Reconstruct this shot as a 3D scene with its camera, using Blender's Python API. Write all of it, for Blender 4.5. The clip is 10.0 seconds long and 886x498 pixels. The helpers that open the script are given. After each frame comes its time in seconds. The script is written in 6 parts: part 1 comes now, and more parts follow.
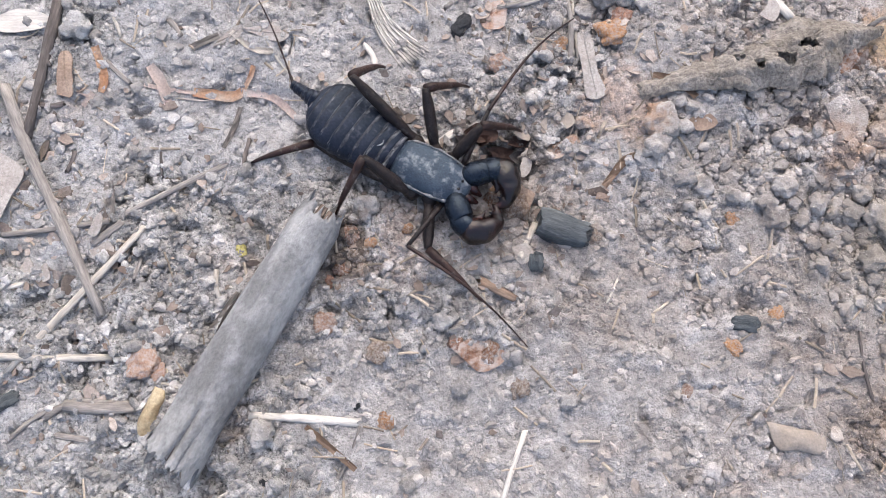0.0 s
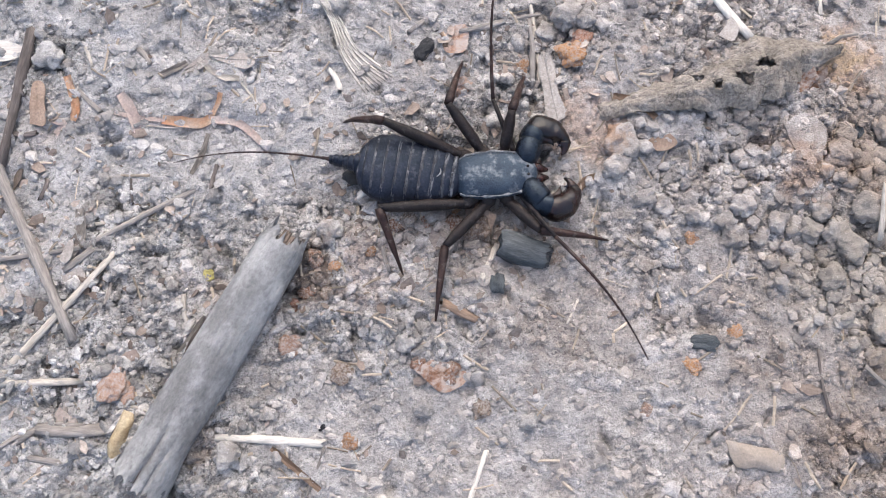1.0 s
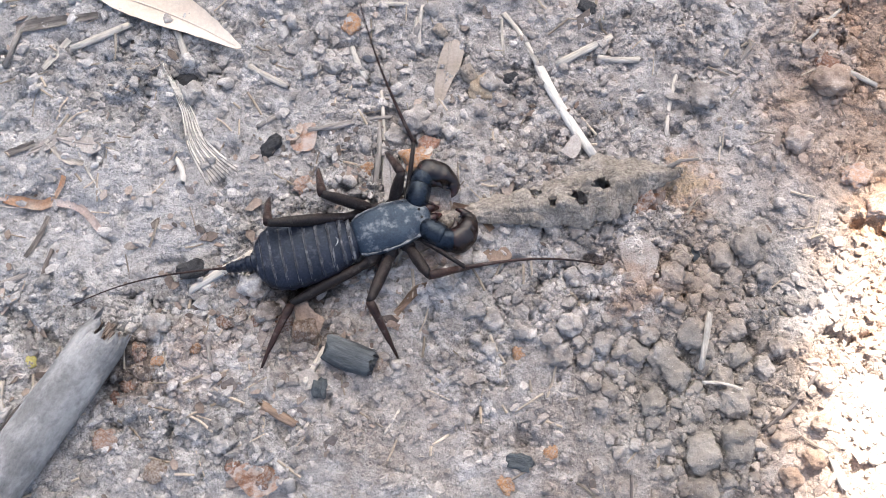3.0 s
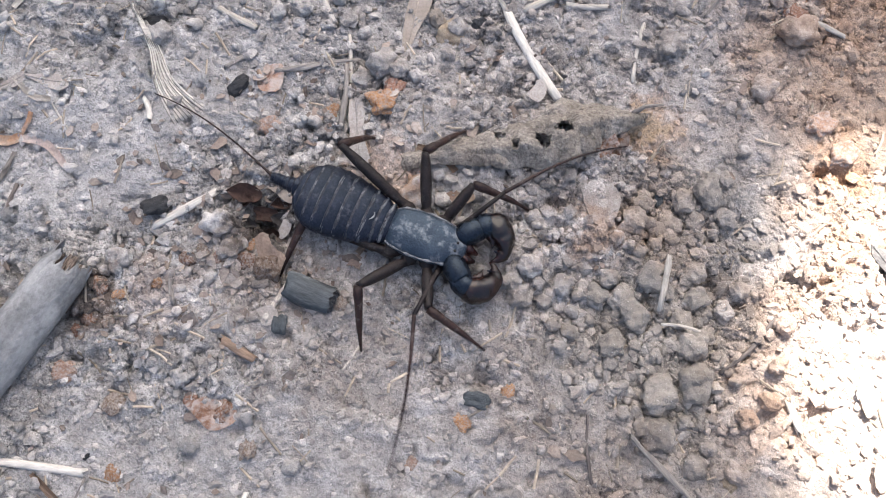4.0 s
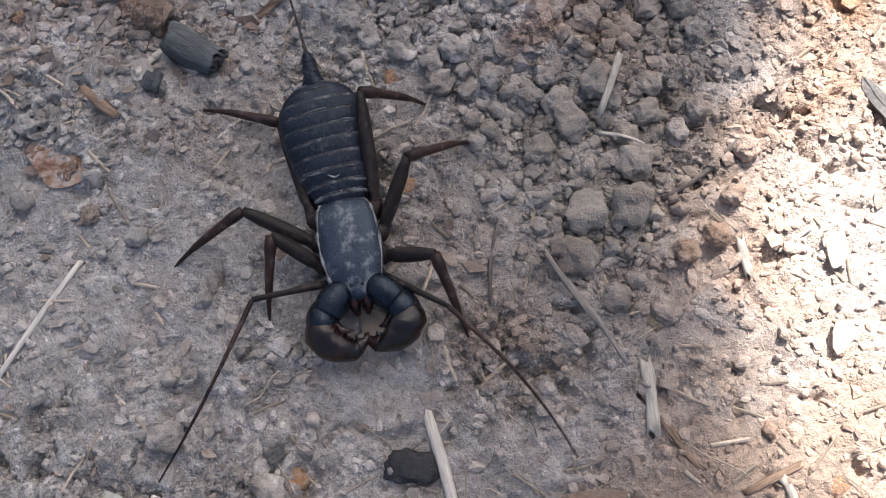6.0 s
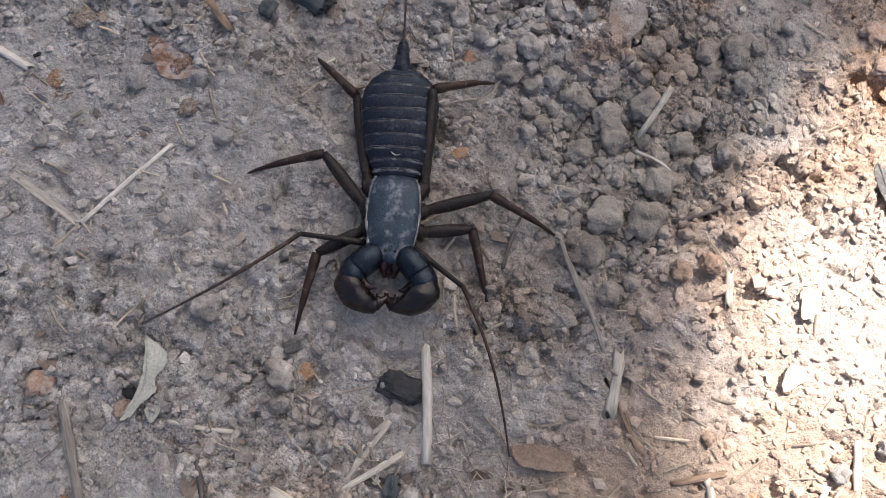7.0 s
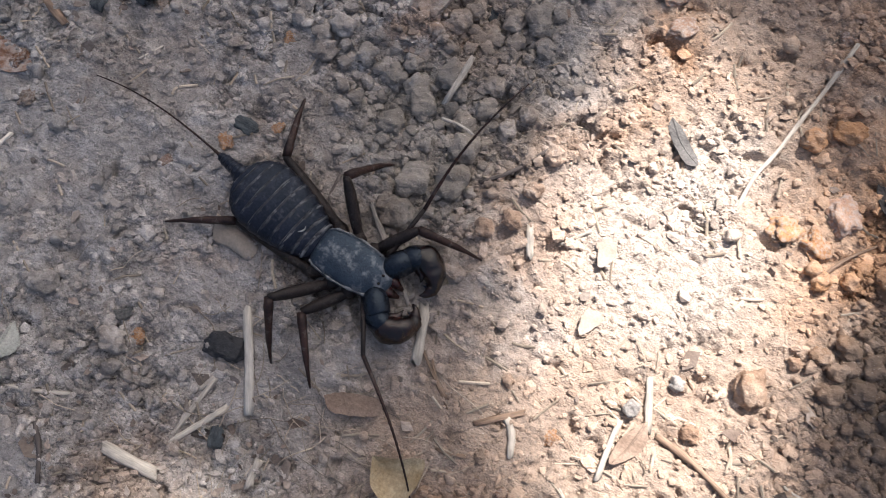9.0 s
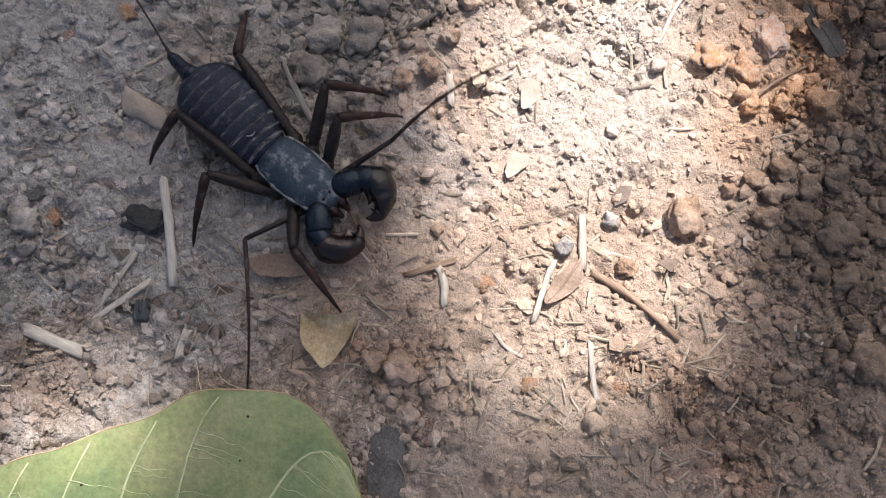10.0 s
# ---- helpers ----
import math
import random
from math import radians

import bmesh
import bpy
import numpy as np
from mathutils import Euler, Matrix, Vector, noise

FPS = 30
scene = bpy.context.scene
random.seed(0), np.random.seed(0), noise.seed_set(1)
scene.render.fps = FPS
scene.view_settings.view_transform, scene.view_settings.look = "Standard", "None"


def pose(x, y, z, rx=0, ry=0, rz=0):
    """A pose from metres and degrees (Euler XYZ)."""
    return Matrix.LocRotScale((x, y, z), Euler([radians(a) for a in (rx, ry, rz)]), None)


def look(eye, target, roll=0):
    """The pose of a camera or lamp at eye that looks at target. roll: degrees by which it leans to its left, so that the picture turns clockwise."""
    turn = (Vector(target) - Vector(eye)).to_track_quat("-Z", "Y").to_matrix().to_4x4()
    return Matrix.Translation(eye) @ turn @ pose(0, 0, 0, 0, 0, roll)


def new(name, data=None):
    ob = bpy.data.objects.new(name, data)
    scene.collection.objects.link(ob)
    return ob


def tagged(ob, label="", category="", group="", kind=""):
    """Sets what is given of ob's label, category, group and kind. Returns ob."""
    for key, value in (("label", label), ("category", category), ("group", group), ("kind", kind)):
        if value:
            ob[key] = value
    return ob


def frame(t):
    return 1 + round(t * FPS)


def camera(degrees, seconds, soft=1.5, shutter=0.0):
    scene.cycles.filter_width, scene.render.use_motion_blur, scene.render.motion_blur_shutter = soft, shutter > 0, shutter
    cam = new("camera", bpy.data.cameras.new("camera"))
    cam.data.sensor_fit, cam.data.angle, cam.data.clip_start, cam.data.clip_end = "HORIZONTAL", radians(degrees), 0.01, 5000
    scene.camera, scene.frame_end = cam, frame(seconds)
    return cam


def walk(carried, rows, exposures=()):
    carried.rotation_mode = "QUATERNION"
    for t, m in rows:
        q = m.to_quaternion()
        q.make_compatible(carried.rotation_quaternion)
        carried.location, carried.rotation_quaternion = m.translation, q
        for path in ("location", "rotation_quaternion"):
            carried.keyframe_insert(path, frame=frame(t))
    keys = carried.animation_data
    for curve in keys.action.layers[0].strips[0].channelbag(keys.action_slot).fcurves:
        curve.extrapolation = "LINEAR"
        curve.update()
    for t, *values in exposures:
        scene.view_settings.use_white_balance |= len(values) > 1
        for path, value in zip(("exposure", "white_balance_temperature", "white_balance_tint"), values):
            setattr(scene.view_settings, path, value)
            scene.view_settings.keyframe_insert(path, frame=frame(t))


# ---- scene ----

CM = 0.01
# ---------------------------------------------------------------- camera
PATH = [
    (0, 0.00005, 0.00003, 0.18810, 12.199, 1.104, 0.278),
    (0.5, 0.00416, 0.00109, 0.18969, 11.983, 1.672, -0.003),
    (1, 0.01253, 0.00454, 0.19184, 12.170, 2.293, -0.159),
    (1.2, 0.01682, 0.00894, 0.18969, 11.394, 2.233, -0.352),
    (1.5, 0.02708, 0.02271, 0.18921, 11.122, 1.943, -0.482),
    (1.7, 0.04063, 0.03013, 0.18405, 13.323, 1.448, 0.197),
    (2, 0.04926, 0.02675, 0.18780, 14.072, 1.341, 1.316),
    (2.5, 0.04921, 0.02483, 0.19501, 13.855, 1.072, 2.075),
    (3.8, 0.05274, 0.01619, 0.19381, 13.888, 0.417, 4.134),
    (4, 0.05965, 0.01149, 0.19203, 13.751, 0.632, 4.015),
    (4.2, 0.06019, 0.00849, 0.19124, 13.802, 0.458, 3.632),
    (4.5, 0.05942, -0.00380, 0.19116, 13.412, 0.537, 4.985),
    (4.8, 0.07550, -0.01009, 0.19250, 13.481, 0.295, 5.692),
    (5, 0.07851, -0.01409, 0.19392, 13.679, -0.191, 5.553),
    (5.2, 0.07489, -0.02359, 0.19430, 14.166, 0.147, 6.596),
    (5.5, 0.07472, -0.02437, 0.16968, 15.032, 0.224, 9.310),
    (6, 0.08771, -0.02492, 0.15031, 15.158, -0.209, 11.147),
    (6.2, 0.08570, -0.03044, 0.14847, 14.484, -0.490, 13.779),
    (7.3, 0.09101, -0.03395, 0.18413, 12.809, -2.251, 29.736),
    (7.5, 0.08970, -0.03590, 0.18934, 13.656, -1.748, 31.429),
    (7.8, 0.09000, -0.04241, 0.19524, 14.970, -1.424, 33.706),
    (8, 0.09037, -0.04863, 0.19746, 14.737, -1.774, 35.579),
    (8.2, 0.10000, -0.04928, 0.19511, 13.700, -1.390, 34.639),
    (8.5, 0.12065, -0.03239, 0.18232, 12.810, -1.104, 29.288),
    (8.7, 0.12730, -0.02803, 0.18026, 12.499, -1.274, 26.650),
    (9, 0.13334, -0.02140, 0.18556, 12.024, -0.322, 23.802),
    (9.2, 0.14287, -0.02851, 0.18736, 12.199, -0.361, 23.608),
    (9.5, 0.15262, -0.04055, 0.17992, 11.203, -0.434, 22.924),
    (9.7, 0.15577, -0.03690, 0.18022, 10.584, 0.183, 20.615),
    (10, 0.15602, -0.03921, 0.17516, 10.063, -0.093, 19.122),
]
cam = camera(56.0, 10.0, soft=0.9, shutter=0.2)
walk(cam, [(t, pose(*row)) for t, *row in PATH],
     exposures=[(0, 2.63, 6300, 9), (2.5, 2.64, 6300, 8), (4.5, 2.15, 6200, 9), (5.5, 1.59, 6150, 10), (6.2, 1.72, 6250, 10), (7.5, 1.6, 6350, 9), (8, 1.72, 6400, 9), (8.5, 1.6, 6600, 10), (9, 1.34, 6300, 10), (10, 1.15, 6200, 10)])

# ---------------------------------------------------------------- light
SUN_EL, SUN_AZ = radians(55), radians(82)
TO_SUN = Vector((math.cos(SUN_EL) * math.cos(SUN_AZ), math.cos(SUN_EL) * math.sin(SUN_AZ), math.sin(SUN_EL)))
world = bpy.data.worlds.new("sky")
scene.world = world
world.use_nodes = True
wn = world.node_tree.nodes
sky = wn.new("ShaderNodeTexSky")
sky.sky_type, sky.sun_disc, sky.dust_density, sky.air_density = "NISHITA", False, 7.0, 1.0
sky.sun_elevation, sky.sun_rotation = SUN_EL, math.pi / 2 - SUN_AZ
world.node_tree.links.new(sky.outputs[0], wn["Background"].inputs[0])
wn["Background"].inputs[1].default_value = 0.058
sun = new("sun", bpy.data.lights.new("sun", "SUN"))
sun.data.energy, sun.data.angle, sun.data.color = 4.5, radians(0.53), (1.0, 0.915, 0.835)
sun.matrix_world = look((0.15, 0.05, 3.0), Vector((0.15, 0.05, 3.0)) - TO_SUN)


# ---------------------------------------------------------------- materials
def nodes_of(name):
    m = bpy.data.materials.new(name)
    m.use_nodes = True
    return m, m.node_tree.nodes, m.node_tree.links, m.node_tree.nodes["Principled BSDF"]


def noise_node(nodes, links, coord, scale, detail=4.0, rough=0.6):
    n = nodes.new("ShaderNodeTexNoise")
    n.inputs["Scale"].default_value, n.inputs["Detail"].default_value, n.inputs["Roughness"].default_value = scale, detail, rough
    links.new(coord, n.inputs["Vector"])
    return n.outputs["Fac"]


def ramp_node(nodes, links, fac, stops):
    r = nodes.new("ShaderNodeValToRGB")
    while len(r.color_ramp.elements) < len(stops):
        r.color_ramp.elements.new(0.5)
    for e, (at, col) in zip(r.color_ramp.elements, stops):
        e.position, e.color = at, (*col, 1) if len(col) == 3 else col
    links.new(fac, r.inputs[0])
    return r.outputs[0]


def mixed(nodes, links, kind, fac, a, b):
    m = nodes.new("ShaderNodeMix")
    m.data_type, m.blend_type = "RGBA", kind
    if isinstance(fac, float):
        m.inputs[0].default_value = fac
    else:
        links.new(fac, m.inputs[0])
    for sock, val in ((m.inputs[6], a), (m.inputs[7], b)):
        if isinstance(val, tuple):
            sock.default_value = (*val, 1)
        else:
            links.new(val, sock)
    return m.outputs[2]


def bumped(nodes, links, b, heights, distance, strength=1.0):
    last = None
    for h, d in zip(heights, distance):
        n = nodes.new("ShaderNodeBump")
        n.inputs["Strength"].default_value, n.inputs["Distance"].default_value = strength, d
        links.new(h, n.inputs["Height"])
        if last:
            links.new(last, n.inputs["Normal"])
        last = n.outputs[0]
    links.new(last, b.inputs["Normal"])


def grainy(name, cols, rough=0.9, size=0.004, grain=0.0007, contrast=0.5, bump=0.0003, vary=0.25, spec=0.3, stretch=None, dust=None, dust_at=0.62, island=False, sheen=None):
    """Noise-mixed colours at two scales, with fine relief; stretch draws the grain out along the thing's x axis."""
    m, nodes, links, b = nodes_of(name)
    coord = nodes.new("ShaderNodeTexCoord").outputs["Object"]
    if stretch:
        mp = nodes.new("ShaderNodeMapping")
        mp.inputs["Scale"].default_value = stretch
        links.new(coord, mp.inputs["Vector"])
        coord = mp.outputs[0]
    big = noise_node(nodes, links, coord, 1 / size, 3)
    fine = noise_node(nodes, links, coord, 1 / grain, 3, 0.7)
    n = len(cols) - 1
    col = ramp_node(nodes, links, big, [(0.3 + 0.4 * i / max(n, 1), c) for i, c in enumerate(cols)])
    k = contrast
    col = mixed(nodes, links, "MULTIPLY", 1.0, col, ramp_node(nodes, links, fine, [(0.25, (1 - k,) * 3), (0.75, (1 + 0.5 * k,) * 3)]))
    info = nodes.new("ShaderNodeNewGeometry" if island else "ShaderNodeObjectInfo")
    rnd = info.outputs["Random Per Island" if island else "Random"]
    col = mixed(nodes, links, "MULTIPLY", 1.0, col, ramp_node(nodes, links, rnd, [(0, (1 - vary,) * 3), (1, (1 + vary * 0.7,) * 3)]))
    if dust:
        patch = noise_node(nodes, links, coord, 1 / (size * 0.6), 5, 0.65)
        col = mixed(nodes, links, "MIX", ramp_node(nodes, links, patch, [(dust_at - 0.1, (0, 0, 0)), (dust_at + 0.1, (0.75,) * 3)]), col, dust)
    links.new(col, b.inputs["Base Color"])
    b.inputs["Roughness"].default_value, b.inputs["Specular IOR Level"].default_value = rough, spec
    if sheen:
        b.inputs["Specular Tint"].default_value = (*sheen, 1)
    bumped(nodes, links, b, (big, fine), (bump * 1.5, bump))
    return m


def soil_material(name, vary=0.0, island=False, lighter=1.0, speckle=1.0, relief=1.0):
    m, nodes, links, b = nodes_of(name)
    geo = nodes.new("ShaderNodeNewGeometry")
    coord = geo.outputs["Position"]
    patch = noise_node(nodes, links, coord, 22, 4, 0.55)
    mid = noise_node(nodes, links, coord, 160, 5, 0.65)
    fine = noise_node(nodes, links, coord, 900, 4, 0.7)
    grit = noise_node(nodes, links, coord, 2600, 2, 0.6)
    grey = ramp_node(nodes, links, mid, [(0.3, (0.192, 0.187, 0.18)), (0.5, (0.327, 0.321, 0.317)), (0.66, (0.52, 0.515, 0.512))])
    warm = ramp_node(nodes, links, mid, [(0.3, (0.215, 0.137, 0.095)), (0.5, (0.35, 0.236, 0.165)), (0.7, (0.47, 0.355, 0.275))])
    sep = nodes.new("ShaderNodeSeparateXYZ")
    links.new(coord, sep.inputs[0])
    add = nodes.new("ShaderNodeMath")
    add.operation = "MULTIPLY_ADD"
    links.new(patch, add.inputs[0])
    add.inputs[1].default_value = 0.2
    links.new(sep.outputs[0], add.inputs[2])
    east = ramp_node(nodes, links, add.outputs[0], [(0.0, (0.0,) * 3), (0.205, (0.24,) * 3), (0.255, (0.92,) * 3)])
    col = mixed(nodes, links, "MIX", east, grey, warm)
    stain = noise_node(nodes, links, coord, 45, 4, 0.6)
    col = mixed(nodes, links, "MIX", ramp_node(nodes, links, stain, [(0.62, (0, 0, 0)), (0.76, (0.55,) * 3)]), col, (0.32, 0.235, 0.185))
    # rust-coloured, dark brown, near-black and pale earth round a few spots
    rusty, dark_brown, hole_dark = (0.46, 0.24, 0.11), (0.21, 0.165, 0.135), (0.045, 0.036, 0.032)
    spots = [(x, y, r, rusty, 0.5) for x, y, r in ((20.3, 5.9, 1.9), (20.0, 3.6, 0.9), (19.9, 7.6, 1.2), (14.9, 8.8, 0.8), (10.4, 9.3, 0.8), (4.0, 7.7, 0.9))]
    # near-black at the hollow paints the shade of the hole into the soil
    spots += [(-1.2, 4.2, 0.9, (0.3, 0.2, 0.15), 0.35), (10.8, -2.2, 2.0, dark_brown, 0.3), (11.2, 0.6, 1.6, dark_brown, 0.35), (7.4, 3.2, 1.5, dark_brown, 0.4), (1.2, 5.2, 1.4, dark_brown, 0.5), (1.08, 6.38, 0.85, hole_dark, 0.95), (-2.65, 3.95, 0.75, (0.1, 0.072, 0.055), 0.8), (-5.0, 0.2, 0.5, dark_brown, 0.5)]
    # dark earth at x 23 also carries the shade beyond the sun patch
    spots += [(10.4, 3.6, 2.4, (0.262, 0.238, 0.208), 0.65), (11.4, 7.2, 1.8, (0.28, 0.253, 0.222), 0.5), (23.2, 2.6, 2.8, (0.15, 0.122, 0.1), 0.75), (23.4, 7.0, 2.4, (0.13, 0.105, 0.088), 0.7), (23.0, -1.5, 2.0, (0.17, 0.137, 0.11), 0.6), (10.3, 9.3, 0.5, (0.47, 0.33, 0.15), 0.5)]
    # first two spots paint the sun patch's white core into the soil
    spots += [(16.4, 3.4, 2.3, (0.58, 0.54, 0.5), 0.6), (17.0, 6.2, 1.2, (0.58, 0.54, 0.5), 0.5), (17.6, -4.2, 2.4, (0.4, 0.32, 0.25), 0.5), (-3.6, 8.0, 1.8, (0.5, 0.49, 0.49), 0.4), (13.2, 2.6, 1.2, (0.4, 0.24, 0.15), 0.4), (9.0, 6.4, 0.7, rusty, 0.25), (14.2, -1.6, 1.7, (0.26, 0.185, 0.14), 0.6), (3.4, 3.2, 1.8, dark_brown, 0.42), (8.8, 0.9, 1.7, dark_brown, 0.7), (8.0, -6.2, 1.6, (0.24, 0.175, 0.135), 0.65)]
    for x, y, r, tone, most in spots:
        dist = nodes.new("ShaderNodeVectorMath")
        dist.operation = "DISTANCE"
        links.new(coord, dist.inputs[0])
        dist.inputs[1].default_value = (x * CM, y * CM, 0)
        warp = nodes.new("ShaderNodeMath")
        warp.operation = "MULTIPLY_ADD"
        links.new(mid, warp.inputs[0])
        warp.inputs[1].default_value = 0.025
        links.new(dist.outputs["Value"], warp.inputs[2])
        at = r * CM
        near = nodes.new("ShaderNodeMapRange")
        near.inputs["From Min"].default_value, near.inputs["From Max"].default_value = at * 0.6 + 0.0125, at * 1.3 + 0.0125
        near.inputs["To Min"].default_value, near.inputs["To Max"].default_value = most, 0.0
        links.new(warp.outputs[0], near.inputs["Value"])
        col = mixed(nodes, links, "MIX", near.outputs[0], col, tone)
    k = speckle
    col = mixed(nodes, links, "MULTIPLY", 1.0, col, ramp_node(nodes, links, fine, [(0.36, (1 - 0.5 * k,) * 3), (0.47, (1.0,) * 3), (0.7, (1 + 0.35 * k,) * 3)]))
    col = mixed(nodes, links, "MULTIPLY", 1.0, col, ramp_node(nodes, links, grit, [(0.35, (1 - 0.5 * k,) * 3), (0.45, (1.0,) * 3), (0.6, (1.03,) * 3), (0.72, (1 + 0.22 * k,) * 3)]))
    dusty = nodes.new("ShaderNodeAttribute")
    dusty.attribute_name = "dust"
    thick = nodes.new("ShaderNodeMath")
    thick.operation = "MULTIPLY"
    links.new(dusty.outputs["Fac"], thick.inputs[0])
    thick.inputs[1].default_value = 0.52
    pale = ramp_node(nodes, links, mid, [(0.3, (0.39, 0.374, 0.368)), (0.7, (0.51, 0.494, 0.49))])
    # east dust is paler, so the sun patch's brightness sits partly in colour
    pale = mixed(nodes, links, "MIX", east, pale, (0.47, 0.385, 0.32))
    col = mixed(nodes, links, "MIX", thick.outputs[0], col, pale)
    col = mixed(nodes, links, "MIX", ramp_node(nodes, links, grit, [(0.66, (0, 0, 0)), (0.73, (0.6,) * 3)]), col, (0.68, 0.65, 0.61))
    if vary:
        rnd = geo.outputs["Random Per Island"] if island else nodes.new("ShaderNodeObjectInfo").outputs["Random"]
        col = mixed(nodes, links, "MULTIPLY", 1.0, col, ramp_node(nodes, links, rnd, [(0, tuple(c * lighter * (1 - vary) for c in (1.02, 1.0, 0.975))), (1, tuple(c * lighter * (1 + vary) for c in (1.02, 1.0, 0.975)))]))
    links.new(col, b.inputs["Base Color"])
    b.inputs["Roughness"].default_value, b.inputs["Specular IOR Level"].default_value = 0.95, 0.15
    bumped(nodes, links, b, (mid, fine, grit), (0.0011 * relief, 0.0009 * relief, 0.0003))
    return m


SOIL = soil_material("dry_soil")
CLOD = soil_material("clod_earth", 0.13, False, 1.04, 0.28, 0.6)
CLOD_STUFF = soil_material("grit_earth", 0.27, True, 1.05, 0.45, 0.6)
LEAF_RUST_ = grainy("twisted_leaf_rust", [(0.6, 0.28, 0.12), (0.64, 0.42, 0.28), (0.62, 0.54, 0.46)], 0.5, 0.008, 0.0006, 0.3, 0.0001, 0.1, 0.4)
STRAW = {
    "pale": grainy("straw_pale", [(0.45, 0.4, 0.335), (0.61, 0.56, 0.5)], 0.6, 0.003, 0.0005, 0.45, 0.0001, 0.2, 0.4, (0.12, 1, 1)),
    "white": grainy("straw_bleached", [(0.57, 0.52, 0.46), (0.71, 0.67, 0.61)], 0.55, 0.003, 0.0005, 0.35, 0.0001, 0.12, 0.4, (0.12, 1, 1)),
    "rust": LEAF_RUST_,
    "pink": grainy("twisted_leaf_pale", [(0.54, 0.43, 0.38), (0.66, 0.58, 0.54)], 0.6, 0.006, 0.0006, 0.3, 0.0001, 0.1, 0.4),
    "grey": grainy("straw_weathered", [(0.21, 0.187, 0.17), (0.37, 0.335, 0.305)], 0.75, 0.003, 0.0005, 0.5, 0.0002, 0.2, 0.3, (0.12, 1, 1)),
    "brown": grainy("straw_brown", [(0.2, 0.13, 0.09), (0.36, 0.26, 0.19)], 0.7, 0.003, 0.0005, 0.5, 0.0002, 0.2, 0.3, (0.12, 1, 1)),
    "dark": grainy("twig_bark", [(0.09, 0.075, 0.07), (0.2, 0.17, 0.155)], 0.8, 0.003, 0.0006, 0.5, 0.0003, 0.15, 0.3, (0.15, 1, 1)),
}
CHIP = {
    "orange": grainy("fired_clay_orange", [(0.4, 0.19, 0.085), (0.5, 0.29, 0.15)], 0.85, dust=(0.42, 0.37, 0.34), dust_at=0.53),
    "salmon": grainy("clay_salmon", [(0.42, 0.24, 0.16), (0.5, 0.33, 0.24)], 0.9, dust=(0.45, 0.4, 0.37), dust_at=0.5),
    "rust": grainy("rusty_bark", [(0.15, 0.075, 0.045), (0.32, 0.16, 0.09)], 0.75, dust=(0.4, 0.36, 0.33), dust_at=0.5),
    "brick": grainy("brick_crumb", [(0.3, 0.15, 0.1), (0.42, 0.25, 0.18)], 0.9, dust=(0.42, 0.36, 0.32), dust_at=0.58),
    "brown": grainy("brown_crumb", [(0.17, 0.12, 0.085), (0.3, 0.22, 0.165)], 0.85, dust=(0.4, 0.36, 0.33), dust_at=0.5),
    "tan": grainy("tan_crumb", [(0.38, 0.29, 0.2), (0.5, 0.41, 0.31)], 0.85),
    "yellow": grainy("yellow_flower", [(0.5, 0.42, 0.12), (0.6, 0.55, 0.25)], 0.7),
}
COAL = {
    "blue": grainy("charcoal_grey", [(0.05, 0.057, 0.062), (0.115, 0.13, 0.14)], 0.6, 0.003, 0.0005, 0.5, 0.0002, 0.2, 0.4, (0.2, 1, 1), dust=(0.22, 0.22, 0.22), dust_at=0.68),
    "black": grainy("charcoal_black", [(0.018, 0.018, 0.022), (0.05, 0.05, 0.055)], 0.55, 0.003, 0.0005, 0.5, 0.0003, 0.2, 0.5, dust=(0.25, 0.24, 0.23), dust_at=0.74),
    "grey": grainy("pebble_dark", [(0.1, 0.1, 0.1), (0.2, 0.19, 0.18)], 0.7),
}
STONE = {
    "clay": CLOD,
    "grey": grainy("pebble_grey", [(0.36, 0.33, 0.31), (0.52, 0.49, 0.46)], 0.8),
    "tan": grainy("pebble_tan", [(0.42, 0.34, 0.27), (0.52, 0.45, 0.38)], 0.8),
    "white": grainy("pebble_pale", [(0.6, 0.57, 0.53), (0.72, 0.7, 0.66)], 0.7, contrast=0.25),
    "yel": grainy("stone_ochre", [(0.2, 0.13, 0.09), (0.33, 0.235, 0.175)], 0.9, 0.004, 0.0008, 0.6, 0.0006, dust=(0.4, 0.35, 0.31), dust_at=0.55),
}
LOG_WOOD = grainy("weathered_grey_wood", [(0.14, 0.138, 0.138), (0.235, 0.235, 0.237), (0.36, 0.358, 0.358)], 0.85, 0.009, 0.0009, 0.35, 0.0005, 0.03, 0.2, (0.7, 1, 1), dust=(0.4, 0.395, 0.39), dust_at=0.62)
LOG_CORE = grainy("broken_wood_core", [(0.09, 0.065, 0.052), (0.25, 0.2, 0.17)], 0.9, 0.003, 0.0005, 0.6, 0.0005, 0.05, 0.2, (0.15, 1, 1))
LEAF_PALE = grainy("dry_leaf_pale", [(0.55, 0.45, 0.36), (0.66, 0.57, 0.48)], 0.6, 0.012, 0.0008, 0.15, 0.0001, 0.08, 0.4)
LEAF_GREY = grainy("dry_leaf_grey", [(0.33, 0.29, 0.26), (0.46, 0.42, 0.39)], 0.7, 0.006, 0.0006, 0.4, 0.0002, 0.12, 0.3)
LEAF_BROWN = grainy("dry_leaf_brown", [(0.22, 0.15, 0.11), (0.36, 0.27, 0.21)], 0.7, 0.006, 0.0006, 0.4, 0.0002, 0.12, 0.3)
LEAF_TAN = grainy("dry_leaf_tan", [(0.4, 0.28, 0.15), (0.55, 0.44, 0.3)], 0.6, 0.006, 0.0006, 0.25, 0.0001, 0.1, 0.4)
